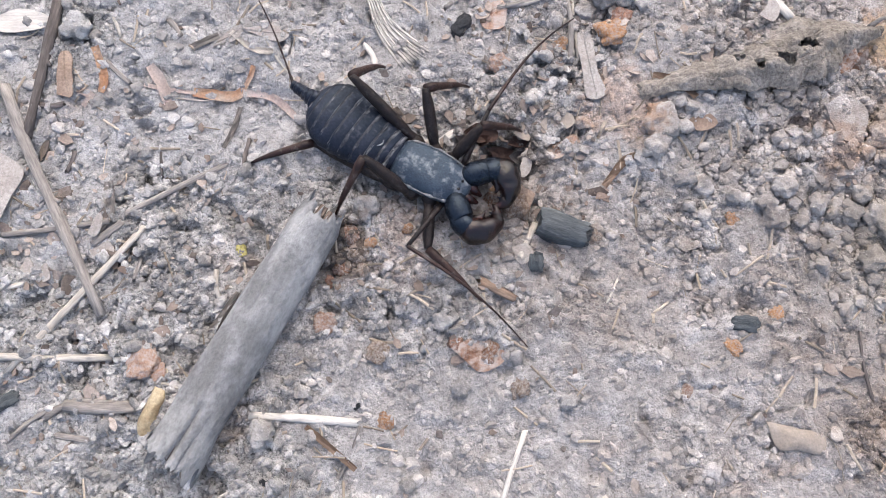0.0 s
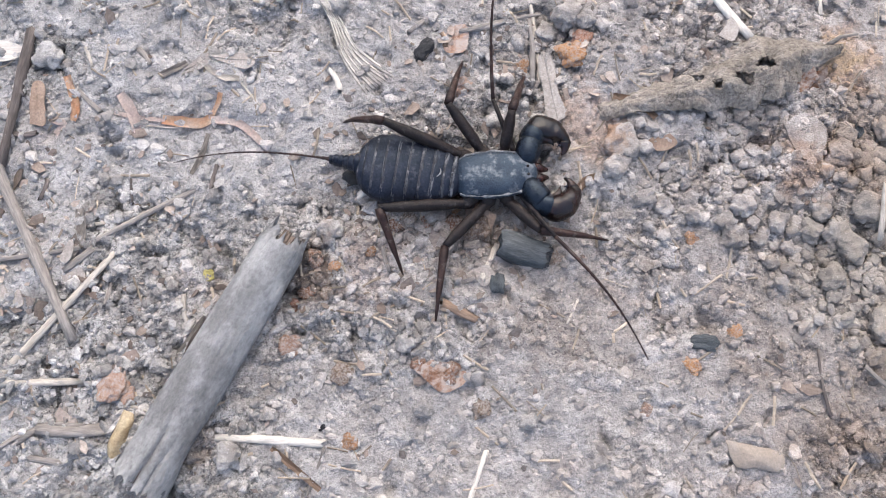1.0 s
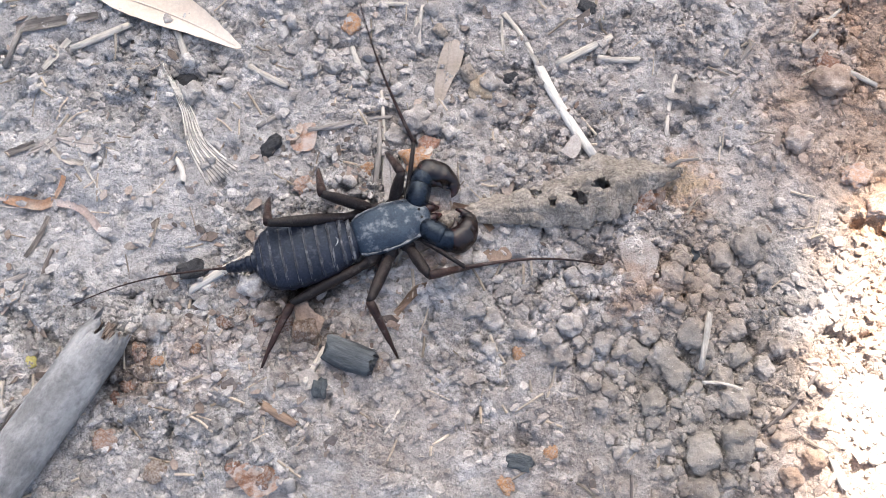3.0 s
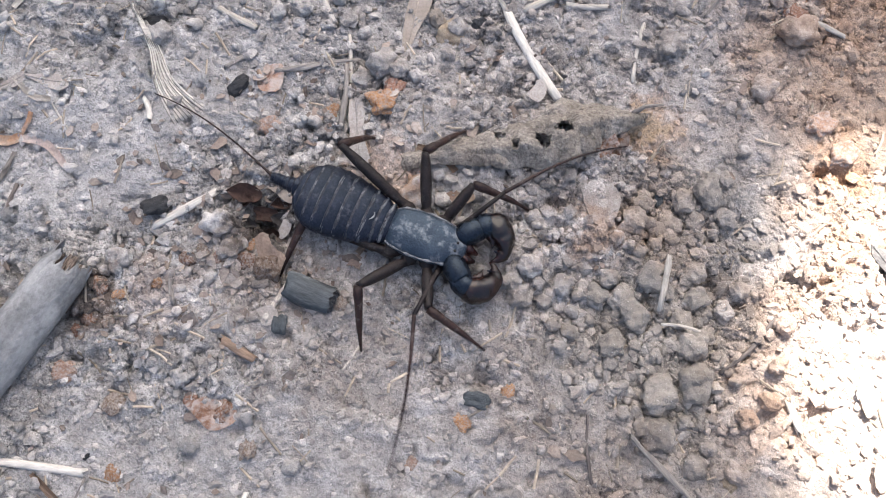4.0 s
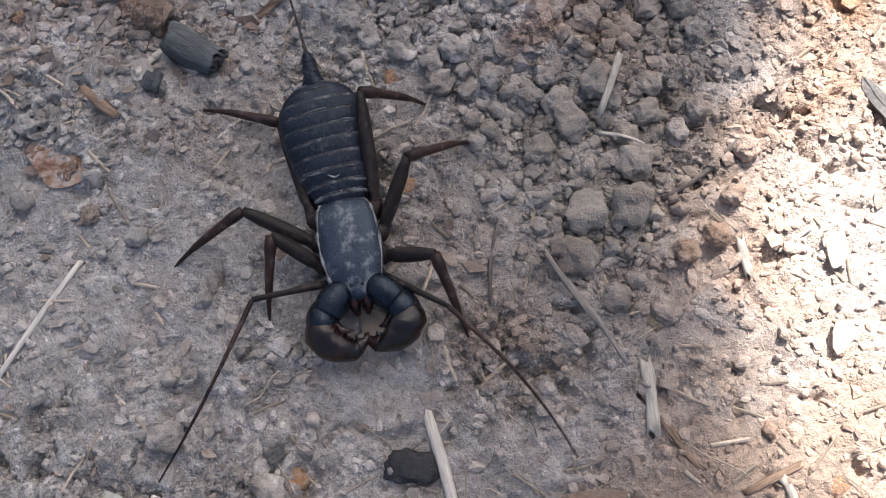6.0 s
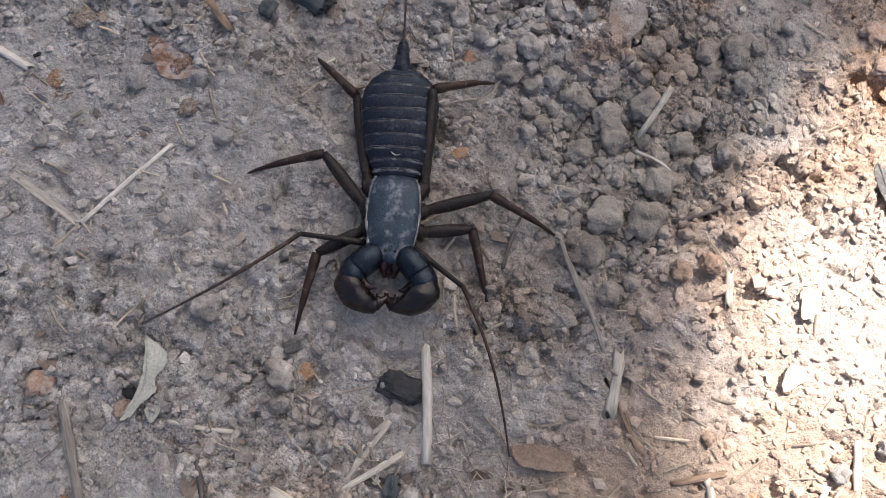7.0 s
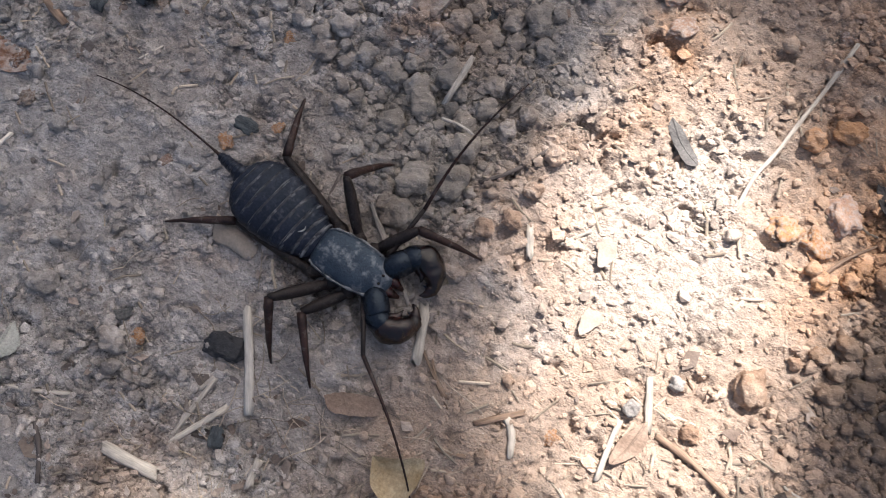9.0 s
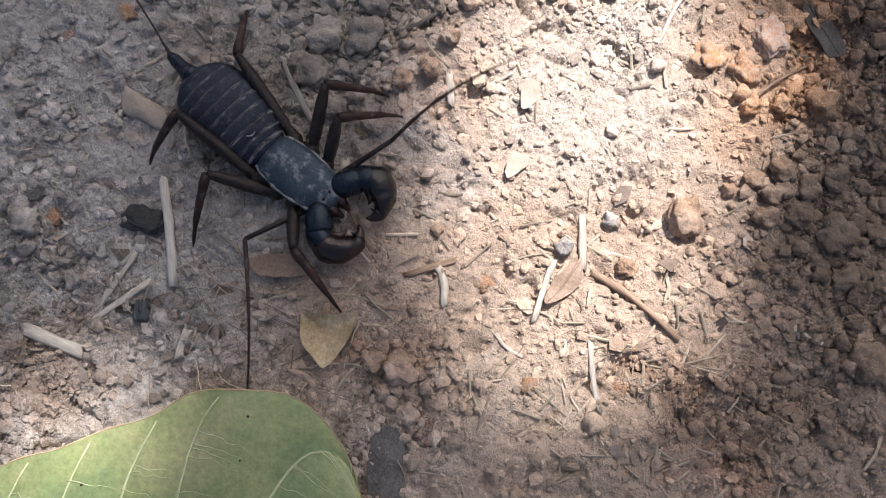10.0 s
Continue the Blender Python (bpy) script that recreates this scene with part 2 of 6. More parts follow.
LEAF_CHIP = grainy("leaf_chip_beige", [(0.32, 0.265, 0.215), (0.41, 0.35, 0.3)], 0.65, 0.006, 0.0006, 0.25, 0.0001, 0.1, 0.35)
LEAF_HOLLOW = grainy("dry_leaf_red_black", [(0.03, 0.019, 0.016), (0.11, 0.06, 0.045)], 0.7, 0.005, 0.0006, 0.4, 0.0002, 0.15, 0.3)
LEAF_DARK = grainy("dry_leaf_dark", [(0.03, 0.026, 0.026), (0.1, 0.09, 0.085)], 0.75, 0.005, 0.0006, 0.4, 0.0002, 0.12, 0.3)
LEAF_SAGE = grainy("dry_leaf_sage", [(0.36, 0.36, 0.31), (0.48, 0.475, 0.42)], 0.7, 0.005, 0.0005, 0.35, 0.0002, 0.1, 0.3)
LEAF_SLATE = grainy("dry_leaf_slate", [(0.085, 0.08, 0.08), (0.19, 0.18, 0.175)], 0.75, 0.004, 0.0006, 0.5, 0.0002, 0.12, 0.3)
LEAF_GREEN = grainy("green_leaf", [(0.25, 0.37, 0.2), (0.42, 0.5, 0.24), (0.64, 0.64, 0.36)], 0.36, 0.02, 0.0012, 0.3, 0.0001, 0.03, 0.6)
LEAF_VEIN = grainy("green_leaf_vein", [(0.5, 0.55, 0.31), (0.58, 0.62, 0.39)], 0.5, 0.01, 0.001, 0.15, 0.00005, 0.05, 0.4)
MUD_LEAF = grainy("mud_coated_leaf", [(0.23, 0.2, 0.168), (0.31, 0.272, 0.233), (0.42, 0.375, 0.33)], 0.95, 0.005, 0.0008, 0.6, 0.0007, 0.05, 0.2)
# specular tint that puts the sky's blue reflection into the chitin
SKY_TINT = (0.62, 0.8, 1.0)
CHITIN = grainy("dusty_black_chitin", [(0.0095, 0.0105, 0.017), (0.023, 0.026, 0.041)], 0.4, 0.004, 0.0005, 0.6, 0.00012, 0.05, 0.26, dust=(0.1, 0.102, 0.118), dust_at=0.67, sheen=SKY_TINT)
PLATE_DUST = grainy("dusty_plate_rear", [(0.012, 0.013, 0.02), (0.05, 0.053, 0.066)], 0.55, 0.0028, 0.0005, 0.6, 0.0001, 0.05, 0.25, dust=(0.23, 0.23, 0.245), dust_at=0.6)
CLAW_BASE = grainy("slate_claw_base", [(0.005, 0.0065, 0.01), (0.014, 0.018, 0.027)], 0.2, 0.004, 0.0005, 0.4, 0.0001, 0.05, 0.38, dust=(0.16, 0.165, 0.18), dust_at=0.76, sheen=SKY_TINT)
BAND = grainy("dusty_plate_band", [(0.01, 0.012, 0.018), (0.05, 0.055, 0.066), (0.2, 0.205, 0.215)], 0.6, 0.0035, 0.0006, 0.5, 0.0001, 0.1, 0.3)
LEAF_OCHRE = grainy("dry_leaf_ochre", [(0.33, 0.24, 0.13), (0.52, 0.43, 0.29)], 0.65, 0.004, 0.0006, 0.4, 0.0002, 0.1, 0.35)
RIM = grainy("dusty_shield_rim", [(0.05, 0.055, 0.065), (0.22, 0.225, 0.23), (0.5, 0.49, 0.48)], 0.8, 0.003, 0.0005, 0.5, 0.0001, 0.05, 0.3)
SHIELD = grainy("dusty_carapace", [(0.02, 0.029, 0.044), (0.046, 0.061, 0.084)], 0.34, 0.006, 0.0004, 0.6, 0.00014, 0.05, 0.45, dust=(0.34, 0.345, 0.35), dust_at=0.63, sheen=SKY_TINT)
GLOSSY = grainy("glossy_black_chitin", [(0.004, 0.003, 0.0034), (0.008, 0.0042, 0.0043), (0.026, 0.009, 0.0075)], 0.12, 0.0045, 0.0006, 0.4, 0.00012, 0.05, 0.5, dust=(0.07, 0.066, 0.066), dust_at=0.78)
LEG = grainy("brown_black_leg", [(0.01, 0.0075, 0.0078), (0.027, 0.018, 0.0165)], 0.5, 0.003, 0.0004, 0.7, 0.00016, 0.14, 0.3, dust=(0.11, 0.097, 0.09), dust_at=0.67)
LEG_LOW = grainy("red_brown_shin", [(0.016, 0.0095, 0.009), (0.05, 0.026, 0.021)], 0.42, 0.004, 0.0005, 0.4, 0.0001, 0.1, 0.25, dust=(0.17, 0.15, 0.14), dust_at=0.7)
JAW = grainy("dark_red_jaw", [(0.014, 0.004, 0.004), (0.04, 0.009, 0.007)], 0.25, 0.003, 0.0005, 0.3, 0.0001, 0.1, 0.4)
RED = grainy("red_brown_joint", [(0.009, 0.004, 0.004), (0.026, 0.008, 0.006)], 0.22, 0.003, 0.0005, 0.3, 0.0001, 0.1, 0.5)
CANOPY = grainy("tree_leaves", [(0.04, 0.08, 0.02), (0.08, 0.12, 0.035)], 0.5, 0.03, 0.004, 0.3, 0.0003, 0.3, 0.4)
BARK = grainy("tree_bark", [(0.12, 0.09, 0.07), (0.25, 0.2, 0.16)], 0.9, 0.03, 0.004, 0.5, 0.002, 0.1, 0.2)


# ---------------------------------------------------------------- shape helpers
def lattice(seed):
    return np.random.RandomState(seed).rand(256, 256)


LAT = [lattice(s) for s in range(8)]


def vnoise(x, y, k=0):
    """Smooth value noise in -1..1, on arrays."""
    xi, yi = np.floor(x).astype(int), np.floor(y).astype(int)
    fx, fy = x - xi, y - yi
    fx, fy = fx * fx * (3 - 2 * fx), fy * fy * (3 - 2 * fy)
    g = LAT[k % 8]
    a, b = g[xi % 256, yi % 256], g[(xi + 1) % 256, yi % 256]
    c, d = g[xi % 256, (yi + 1) % 256], g[(xi + 1) % 256, (yi + 1) % 256]
    return 2 * (a + (b - a) * fx + (c - a) * fy + (a - b - c + d) * fx * fy) - 1


def lumps(x, y, k):
    """Rounded lumps in jittered cells of size 1; 0..1."""
    xi, yi = np.floor(x).astype(int), np.floor(y).astype(int)
    out = np.zeros_like(x)
    for i in (-1, 0, 1):
        for j in (-1, 0, 1):
            cx, cy = (xi + i) % 256, (yi + j) % 256
            px, py = xi + i + 0.15 + 0.7 * LAT[k][cx, cy], yi + j + 0.15 + 0.7 * LAT[k + 1][cx, cy]
            r = 0.25 + 0.5 * LAT[k + 2][cx, cy]
            d = ((x - px) ** 2 + (y - py) ** 2) / r**2
            out = np.maximum(out, np.minimum(np.sqrt(np.clip(1 - d, 0, 1)), 0.8) * r)
    return out


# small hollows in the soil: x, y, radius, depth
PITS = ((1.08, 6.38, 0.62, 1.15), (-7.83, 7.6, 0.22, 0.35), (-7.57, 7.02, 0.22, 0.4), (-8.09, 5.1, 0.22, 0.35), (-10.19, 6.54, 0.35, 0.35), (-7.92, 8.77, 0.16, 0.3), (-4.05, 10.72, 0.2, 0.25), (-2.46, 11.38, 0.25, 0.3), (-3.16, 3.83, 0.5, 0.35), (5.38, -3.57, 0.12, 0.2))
CLUSTERS = ((10.2, 4.4, 1.3, 1.05, 1.0), (10.9, 2.8, 0.9, 1.1, 0.95), (11.0, 6.9, 1.2, 0.6, 0.85), (22.8, 2.6, 1.5, 3.2, 1.0), (6.6, 6.4, 1.2, 0.8, 0.4), (1.5, 12.5, 4.5, 1.2, 0.4), (14.0, 12.5, 3.5, 1.8, 0.25), (0.5, 5.2, 1.8, 1.0, 0.6), (14.8, -4.0, 1.0, 1.0, 0.8), (-9, 7, 3, 4, 0.12))


def rubble(x, y):
    """How thickly clods lie at a place, 0..1; centimetres."""
    d = 0.06 + 0 * x
    for cx, cy, sx, sy, k in CLUSTERS:
        d = np.maximum(d, k * np.exp(-0.5 * (((x - cx) / sx) ** 2 + ((y - cy) / sy) ** 2)))
    return d


def looseness(x, y):
    """1 where the soil is crumbly, near 0 where it is smoothed by dust."""
    # smoother soil under the sun patch, where pale dust brightens it further
    sunlit_smooth = 0.8 * np.exp(-(((x - 16.8) / 3.6) ** 2) - ((y - 0.5) / 7.0) ** 2)
    return np.clip(0.42 - sunlit_smooth + 1.15 * vnoise(x / 2.4 + 5, y / 2.4 + 3, 7) + 0.45 * vnoise(x / 0.9, y / 0.9 + 8, 5), 0.12, 1)


# fine cracks in the crust, as lines of points in centimetres
CRACKS = (((4.89, -3.57), (5.41, -3.62), (5.62, -3.41), (5.94, -2.99)), ((5.44, -3.6), (5.22, -4.17)), ((1.95, -4.85), (1.68, -5.22), (1.38, -5.54), (1.71, -6.48)), ((1.5, -6.61), (2.01, -6.27), (2.17, -5.46)), ((0.72, -6.21), (0.85, -5.16)))


def crack_depth(x, y):
    d = np.full(x.shape, 9.0)
    for line in CRACKS:
        for (ax, ay), (bx, by) in zip(line, line[1:]):
            t = np.clip(((x - ax) * (bx - ax) + (y - ay) * (by - ay)) / ((bx - ax) ** 2 + (by - ay) ** 2), 0, 1)
            d = np.minimum(d, np.hypot(x - ax - t * (bx - ax), y - ay - t * (by - ay)))
    return np.exp(-((d / 0.045) ** 2))


def height(x, y):
    """Height of the ground in centimetres at x, y in centimetres."""
    x, y = np.asarray(x, float), np.asarray(y, float)
    near = np.clip(1.6 - np.hypot((x - 7) / 30, (y - 3) / 24), 0, 1)
    wx = x + 0.22 * vnoise(x * 1.7, y * 1.7, 5) + 0.11 * vnoise(x * 5, y * 5, 1) + 0.045 * vnoise(x * 13, y * 13, 3)
    wy = y + 0.22 * vnoise(x * 1.7 + 40, y * 1.7, 6) + 0.11 * vnoise(x * 5 + 9, y * 5, 0) + 0.045 * vnoise(x * 13 + 5, y * 13, 2)
    r = rubble(x, y)
    h = 0.13 * vnoise(x / 4.1 + 7, y / 4.1, 0) + 0.13 * vnoise(wx / 1.5, wy / 1.5 + 9, 1)
    soft = looseness(x, y)
    loose = soft + 0.35 * r
    h = h + (0.07 + 0.08 * soft) * (lumps(wx / 0.95 + 30, wy / 0.95 + 11, 2) - 0.25)
    h = h - 0.34 * r
    for px, py, pr, deep in PITS:
        h = h - deep * np.exp(-(((wx - px) / pr) ** 2) - ((wy - py) / (0.8 * pr)) ** 2)
    h = h + (0.075 * soft + 0.04 * r) * (lumps(wx / 0.46 + 3, wy / 0.46 + 55, 4) - 0.2)
    h = h + (0.1 * soft + 0.1 * r) * (lumps(wx / 0.2 + 70, wy / 0.2 + 21, 1) - 0.2)
    crack = np.abs(vnoise(wx / 1.1 + 20, wy / 1.1, 4))
    h = h - 0.14 * np.clip(1 - crack / 0.07, 0, 1) * np.clip(vnoise(x / 3 + 2, y / 3, 6) * 2, 0, 1)
    h = h - 0.22 * crack_depth(x + 0.05 * vnoise(x * 3, y * 3, 2), y + 0.05 * vnoise(x * 3, y * 3 + 7, 4))
    amp = 0.6 + 0.85 * soft
    h = h + amp * (0.075 * vnoise(wx / 0.55, wy / 0.55 + 4, 3) + 0.055 * vnoise(wx / 0.27 + 8, wy / 0.27, 2) + 0.036 * vnoise(wx / 0.14, wy / 0.14 + 6, 0))
    h = h - 0.5 * amp * np.clip(vnoise(wx / 0.38 + 60, wy / 0.38 + 17, 6) - 0.42, 0, 1) + 0.02 * vnoise(x / 0.1, y / 0.1, 2)
    return h * near


def ground_z(x, y, r=0.0):
    """Height under a thing of radius r, centimetres."""
    if r <= 0:
        return float(height(np.array([x]), np.array([y]))[0])
    a = np.linspace(0, 2 * np.pi, 9)[:-1]
    return float(height(np.r_[x, x + r * np.cos(a)], np.r_[y, y + r * np.sin(a)]).mean())


def finish(name, bm, material, parent=None, label="", smooth=True):
    for e in bm.edges:
        if len(e.link_faces) == 2 and e.calc_face_angle(0.0) > 1.0:
            e.smooth = False
    me = bpy.data.meshes.new(name)
    bm.normal_update()
    bm.to_mesh(me)
    bm.free()
    me.materials.append(material)
    if smooth:
        me.polygons.foreach_set("use_smooth", [True] * len(me.polygons))
    ob = new(name, me)
    if parent:
        ob.parent = parent
    return tagged(ob, label)


part = finish


def frames_along(pts):
    pts = [Vector(p) for p in pts]
    out = []
    for i, p in enumerate(pts):
        d = (pts[min(i + 1, len(pts) - 1)] - pts[max(i - 1, 0)]).normalized()
        side = Vector((0, 0, 1)).cross(d)
        side = side.normalized() if side.length > 1e-6 else Vector((0, 1, 0))
        out.append((p, side, d.cross(side)))
    return out


def spline(pts, steps=4):
    """Catmull-Rom through the points; each point may carry more numbers than three."""
    p = [np.array(q, float) for q in pts]
    p = [2 * p[0] - p[1]] + p + [2 * p[-1] - p[-2]]
    out = []
    for i in range(1, len(p) - 2):
        for k in range(steps):
            t = k / steps
            a, b, c, d = p[i - 1 : i + 3]
            out.append(0.5 * (2 * b + (c - a) * t + (2 * a - 5 * b + 4 * c - d) * t * t + (3 * b - a - 3 * c + d) * t**3))
    return out + [p[-2]]


def tube(bm, pts, radii, sides=10, flat=1.0, rough=0.0, ragged=0.0, rng=random):
    """A round or flattened tube with closed ends; radii one number or one a point."""
    rings = []
    rad = radii if hasattr(radii, "__len__") else [radii] * len(pts)
    n = len(pts)
    for i, ((p, side, up), r) in enumerate(zip(frames_along(pts), rad)):
        ring = []
        ahead = side.cross(up)
        for k in range(sides):
            a = 2 * math.pi * k / sides
            q = r * (1 + rng.uniform(-rough, rough))
            v = p + side * (q * math.cos(a)) + up * (q * flat * math.sin(a))
            if ragged and i in (0, n - 1):
                v += ahead * rng.uniform(-ragged, ragged)
            ring.append(bm.verts.new(v))
        rings.append(ring)
    for a, b in zip(rings, rings[1:]):
        for k in range(sides):
            bm.faces.new((a[k], a[(k + 1) % sides], b[(k + 1) % sides], b[k]))
    bm.faces.new(rings[0][::-1])
    bm.faces.new(rings[-1])
    return bm


def loft(bm, stations, sides=24, power=2.3):
    """Cross-sections along x: (x, half width, bottom, top)."""
    rings = []
    for x, w, z0, z1 in stations:
        mid, ring = z0 + 0.35 * (z1 - z0), []
        for k in range(sides):
            a = 2 * math.pi * k / sides
            c, s = math.cos(a), math.sin(a)
            cy, sz = math.copysign(abs(c) ** (2 / power), c), math.copysign(abs(s) ** (2 / power), s)
            ring.append(bm.verts.new((x * CM, w * cy * CM, (mid + (z1 - mid if s > 0 else mid - z0) * sz) * CM)))
        rings.append(ring)
    for a, b in zip(rings, rings[1:]):
        for k in range(sides):
            bm.faces.new((a[k], b[k], b[(k + 1) % sides], a[(k + 1) % sides]))
    bm.faces.new(rings[0])
    bm.faces.new(rings[-1][::-1])
    bmesh.ops.recalc_face_normals(bm, faces=bm.faces)
    return bm


def lump_mesh(name, seed, material, level=3, rough=0.28, squash=0.75, facets=0.0):
    """A clod of radius 1 cm."""
    bm = bmesh.new()
    bmesh.ops.create_icosphere(bm, subdivisions=level, radius=1)
    off = Vector((seed * 3.7, seed * 1.3, seed * 2.1))
    for v in bm.verts:
        d = v.co.normalized()
        r = 1 + rough * noise.noise(d * 1.3 + off) + rough * 0.55 * noise.noise(d * 2.6 + off) + rough * 0.16 * noise.noise(d * 6 + off)
        if facets:
            q = max(abs(d.x), abs(d.y), abs(d.z))
            r *= 1 + facets * (0.8 / q - 1)
        v.co = d * r * CM
        v.co.z *= squash
    me = bpy.data.meshes.new(name)
    bm.to_mesh(me)
    bm.free()
    me.materials.append(material)
    me.polygons.foreach_set("use_smooth", [True] * len(me.polygons))
    return me


# ---------------------------------------------------------------- ground
def build_ground():
    def line(a, b, step, far):
        core = np.arange(a, b + step / 2, step)
        grow = np.cumsum(step * 1.45 ** np.arange(1, 40))
        grow = np.r_[grow[grow < far], far]
        return np.r_[a - grow[::-1], core, b + grow]

    xs, ys = line(-12.5, 26, 0.058, 6000.0), line(-10, 15, 0.058, 6000.0)
    gx, gy = np.meshgrid(xs, ys)
    gz = height(gx.ravel(), gy.ravel())
    co = np.stack([gx.ravel(), gy.ravel(), gz], 1) * CM
    nx, ny = len(xs), len(ys)
    i = (np.arange(ny - 1)[:, None] * nx + np.arange(nx - 1)[None]).ravel()
    quads = np.stack([i, i + 1, i + nx + 1, i + nx], 1)
    me = bpy.data.meshes.new("ground")
    me.from_pydata(co.tolist(), [], quads.tolist())
    dust = me.attributes.new("dust", "FLOAT", "POINT")
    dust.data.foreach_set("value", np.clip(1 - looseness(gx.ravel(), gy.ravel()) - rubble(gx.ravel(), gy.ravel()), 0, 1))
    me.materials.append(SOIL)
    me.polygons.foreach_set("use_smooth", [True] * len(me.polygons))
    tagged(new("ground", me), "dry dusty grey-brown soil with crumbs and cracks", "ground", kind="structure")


build_ground()


# ---------------------------------------------------------------- things on the ground
LABELS = {"pink": "pale pinkish ribbon of dry leaf on soil", "pale": "dry pale straw stem lying on soil", "white": "bleached white straw stem lying on soil", "grey": "weathered grey plant stem on soil", "brown": "brown dry stem fragment on soil", "rust": "twisted orange-brown dry stem on soil", "dark": "dark bark-covered twig lying on soil"}


def laid(pts, r):
    """Points of a stem on the ground, bent a little and resting on it; origin at its middle, x along it."""
    P = spline([(x, y, 0) for x, y in pts], 3 if len(pts) > 2 else 5)
    zs = np.array([ground_z(p[0], p[1], 0.15) for p in P])
    z = np.polyval(np.polyfit(np.arange(len(P)), zs, 1), np.arange(len(P)))
    lift = max(0.0, float(np.max(zs - z))) * 0.5
    return [(p[0], p[1], q + lift + r * 0.75) for p, q in zip(P, z)]


def thing_from(name, bm, material, pts, label, category, group=""):
    """Centres the mesh on its thing's origin, with x along it."""
    a, b = Vector(pts[0]), Vector(pts[-1])
    mid, ang = (a + b) / 2 * CM, math.atan2(b.y - a.y, b.x - a.x)
    m = Matrix.Translation(mid) @ Matrix.Rotation(ang, 4, "Z")
    bm.transform(m.inverted())
    ob = finish(name, bm, material)
    ob.matrix_world = m
    return tagged(ob, label, category, group)


def straw(pts, width, tone, over=0.0):
    """over: how high above the soil it rests, on clods."""
    rng = random.Random(hash((round(pts[0][0] * 100), round(pts[0][1] * 100))))
    r = width / 2
    P = [(x, y, z + over) for x, y, z in laid(pts, r * 0.7)]
    bend = rng.uniform(-0.06, 0.06)
    n = len(P)
    P = [(x + bend * math.sin(math.pi * i / (n - 1)), y + bend * math.sin(math.pi * i / (n - 1)), z) for i, (x, y, z) in enumerate(P)]
    rad = [r * rng.uniform(0.85, 1.1) * CM for _ in P]
    bm = tube(bmesh.new(), [Vector(p) * CM for p in P], rad, 8, 0.7, 0.08, r * 0.9 * CM, rng)
    return thing_from("straw", bm, STRAW[tone], P, LABELS[tone], "straw", "loose straw")


def strip(pts, width, tone):
    """A flat, lengthwise curled sliver of dry leaf."""
    P = laid(pts, 0.05)
    bm = bmesh.new()
    rng = random.Random(round(pts[0][0] * 100))
    rows = []
    fr = frames_along([Vector(p) * CM for p in P])
    for i, (p, side, up) in enumerate(fr):
        w = width / 2 * CM * (0.75 + 0.25 * math.sin(math.pi * (i + 0.6) / len(fr))) * rng.uniform(0.85, 1.1)
        rows.append([bm.verts.new(p + side * w * k + up * (0.25 * w * k * k)) for k in (-1, -0.5, 0, 0.5, 1)])
    for a, b in zip(rows, rows[1:]):
        for k in range(4):
            bm.faces.new((a[k], a[k + 1], b[k + 1], b[k]))
    bmesh.ops.solidify(bm, geom=bm.faces[:], thickness=0.0003)
    return thing_from("leaf_strip", bm, STRAW[tone], P, "curled " + LABELS[tone].replace("stem", "leaf blade"), "leaf", "leaf strips")


def twig(pts, width, tone):
    rng = random.Random(round(pts[0][0] * 77))
    r = width / 2
    P = laid(pts, r)
    n = len(P)
    rad = [r * CM * (1.0 - 0.25 * i / n) * (1.25 if i % 4 == 2 else 1) for i in range(n)]
    bm = tube(bmesh.new(), [Vector(p) * CM for p in P], rad, 10, 0.9, 0.1, r * 0.5 * CM, rng)
    # a short snapped side shoot
    q = Vector(P[n // 2]) * CM
    d = (Vector(P[-1]) - Vector(P[0])).normalized()
    s = Vector((-d.y, d.x, 0.2))
    tube(bm, [q, q + (s + d) * r * 1.4 * CM], [r * 0.5 * CM, r * 0.3 * CM], 6, 1, 0.1, 0, rng)
    return thing_from("twig", bm, STRAW[tone], P, LABELS[tone] if tone == "dark" else "knotty %s twig lying on dry soil" % ("brown" if tone == "brown" else "grey"), "twig", "twigs")


def rock_kind(name, table, label, category, rough, squash, facets, sink, group, scale=1.0):
    meshes = {}

    def place(x, y, r, tone):
        rng = random.Random(round(x * 1000 + y * 7))
        k = (tone, rng.randrange(7 if name == "soil_clod" else 3), r > 0.2)
        if k not in meshes:
            meshes[k] = lump_mesh(name, len(meshes) + rng.randrange(9), table[tone], 4 if r > 0.2 else 3, rough, squash, facets)
        ob = new(name, meshes[k])
        r *= scale
        z = ground_z(x, y, r * 0.6) + r * squash * sink
        ob.matrix_world = Matrix.LocRotScale((x * CM, y * CM, z * CM), Euler((rng.uniform(-0.3, 0.3), rng.uniform(-0.3, 0.3), rng.uniform(0, 6.28))), (r * rng.uniform(0.9, 1.15) * (1.45 if table is COAL else 1), r * rng.uniform(0.8, 1.05), r * rng.uniform(0.85, 1.1)))
        return tagged(ob, label[tone], category, group)

    return place


chip = rock_kind("clay_chip", CHIP, {"orange": "bright orange crumb of fired clay on soil", "salmon": "flat salmon-pink patch of crumbly clay", "rust": "rusty red-brown bark chip on soil", "brick": "dull brick-red crumb on soil", "brown": "dark brown crumb lying on soil", "tan": "smooth tan pebble on soil", "yellow": "tiny yellow dried flower on soil"}, "chip", 0.5, 0.38, 0.2, 0.22, "coloured chips")
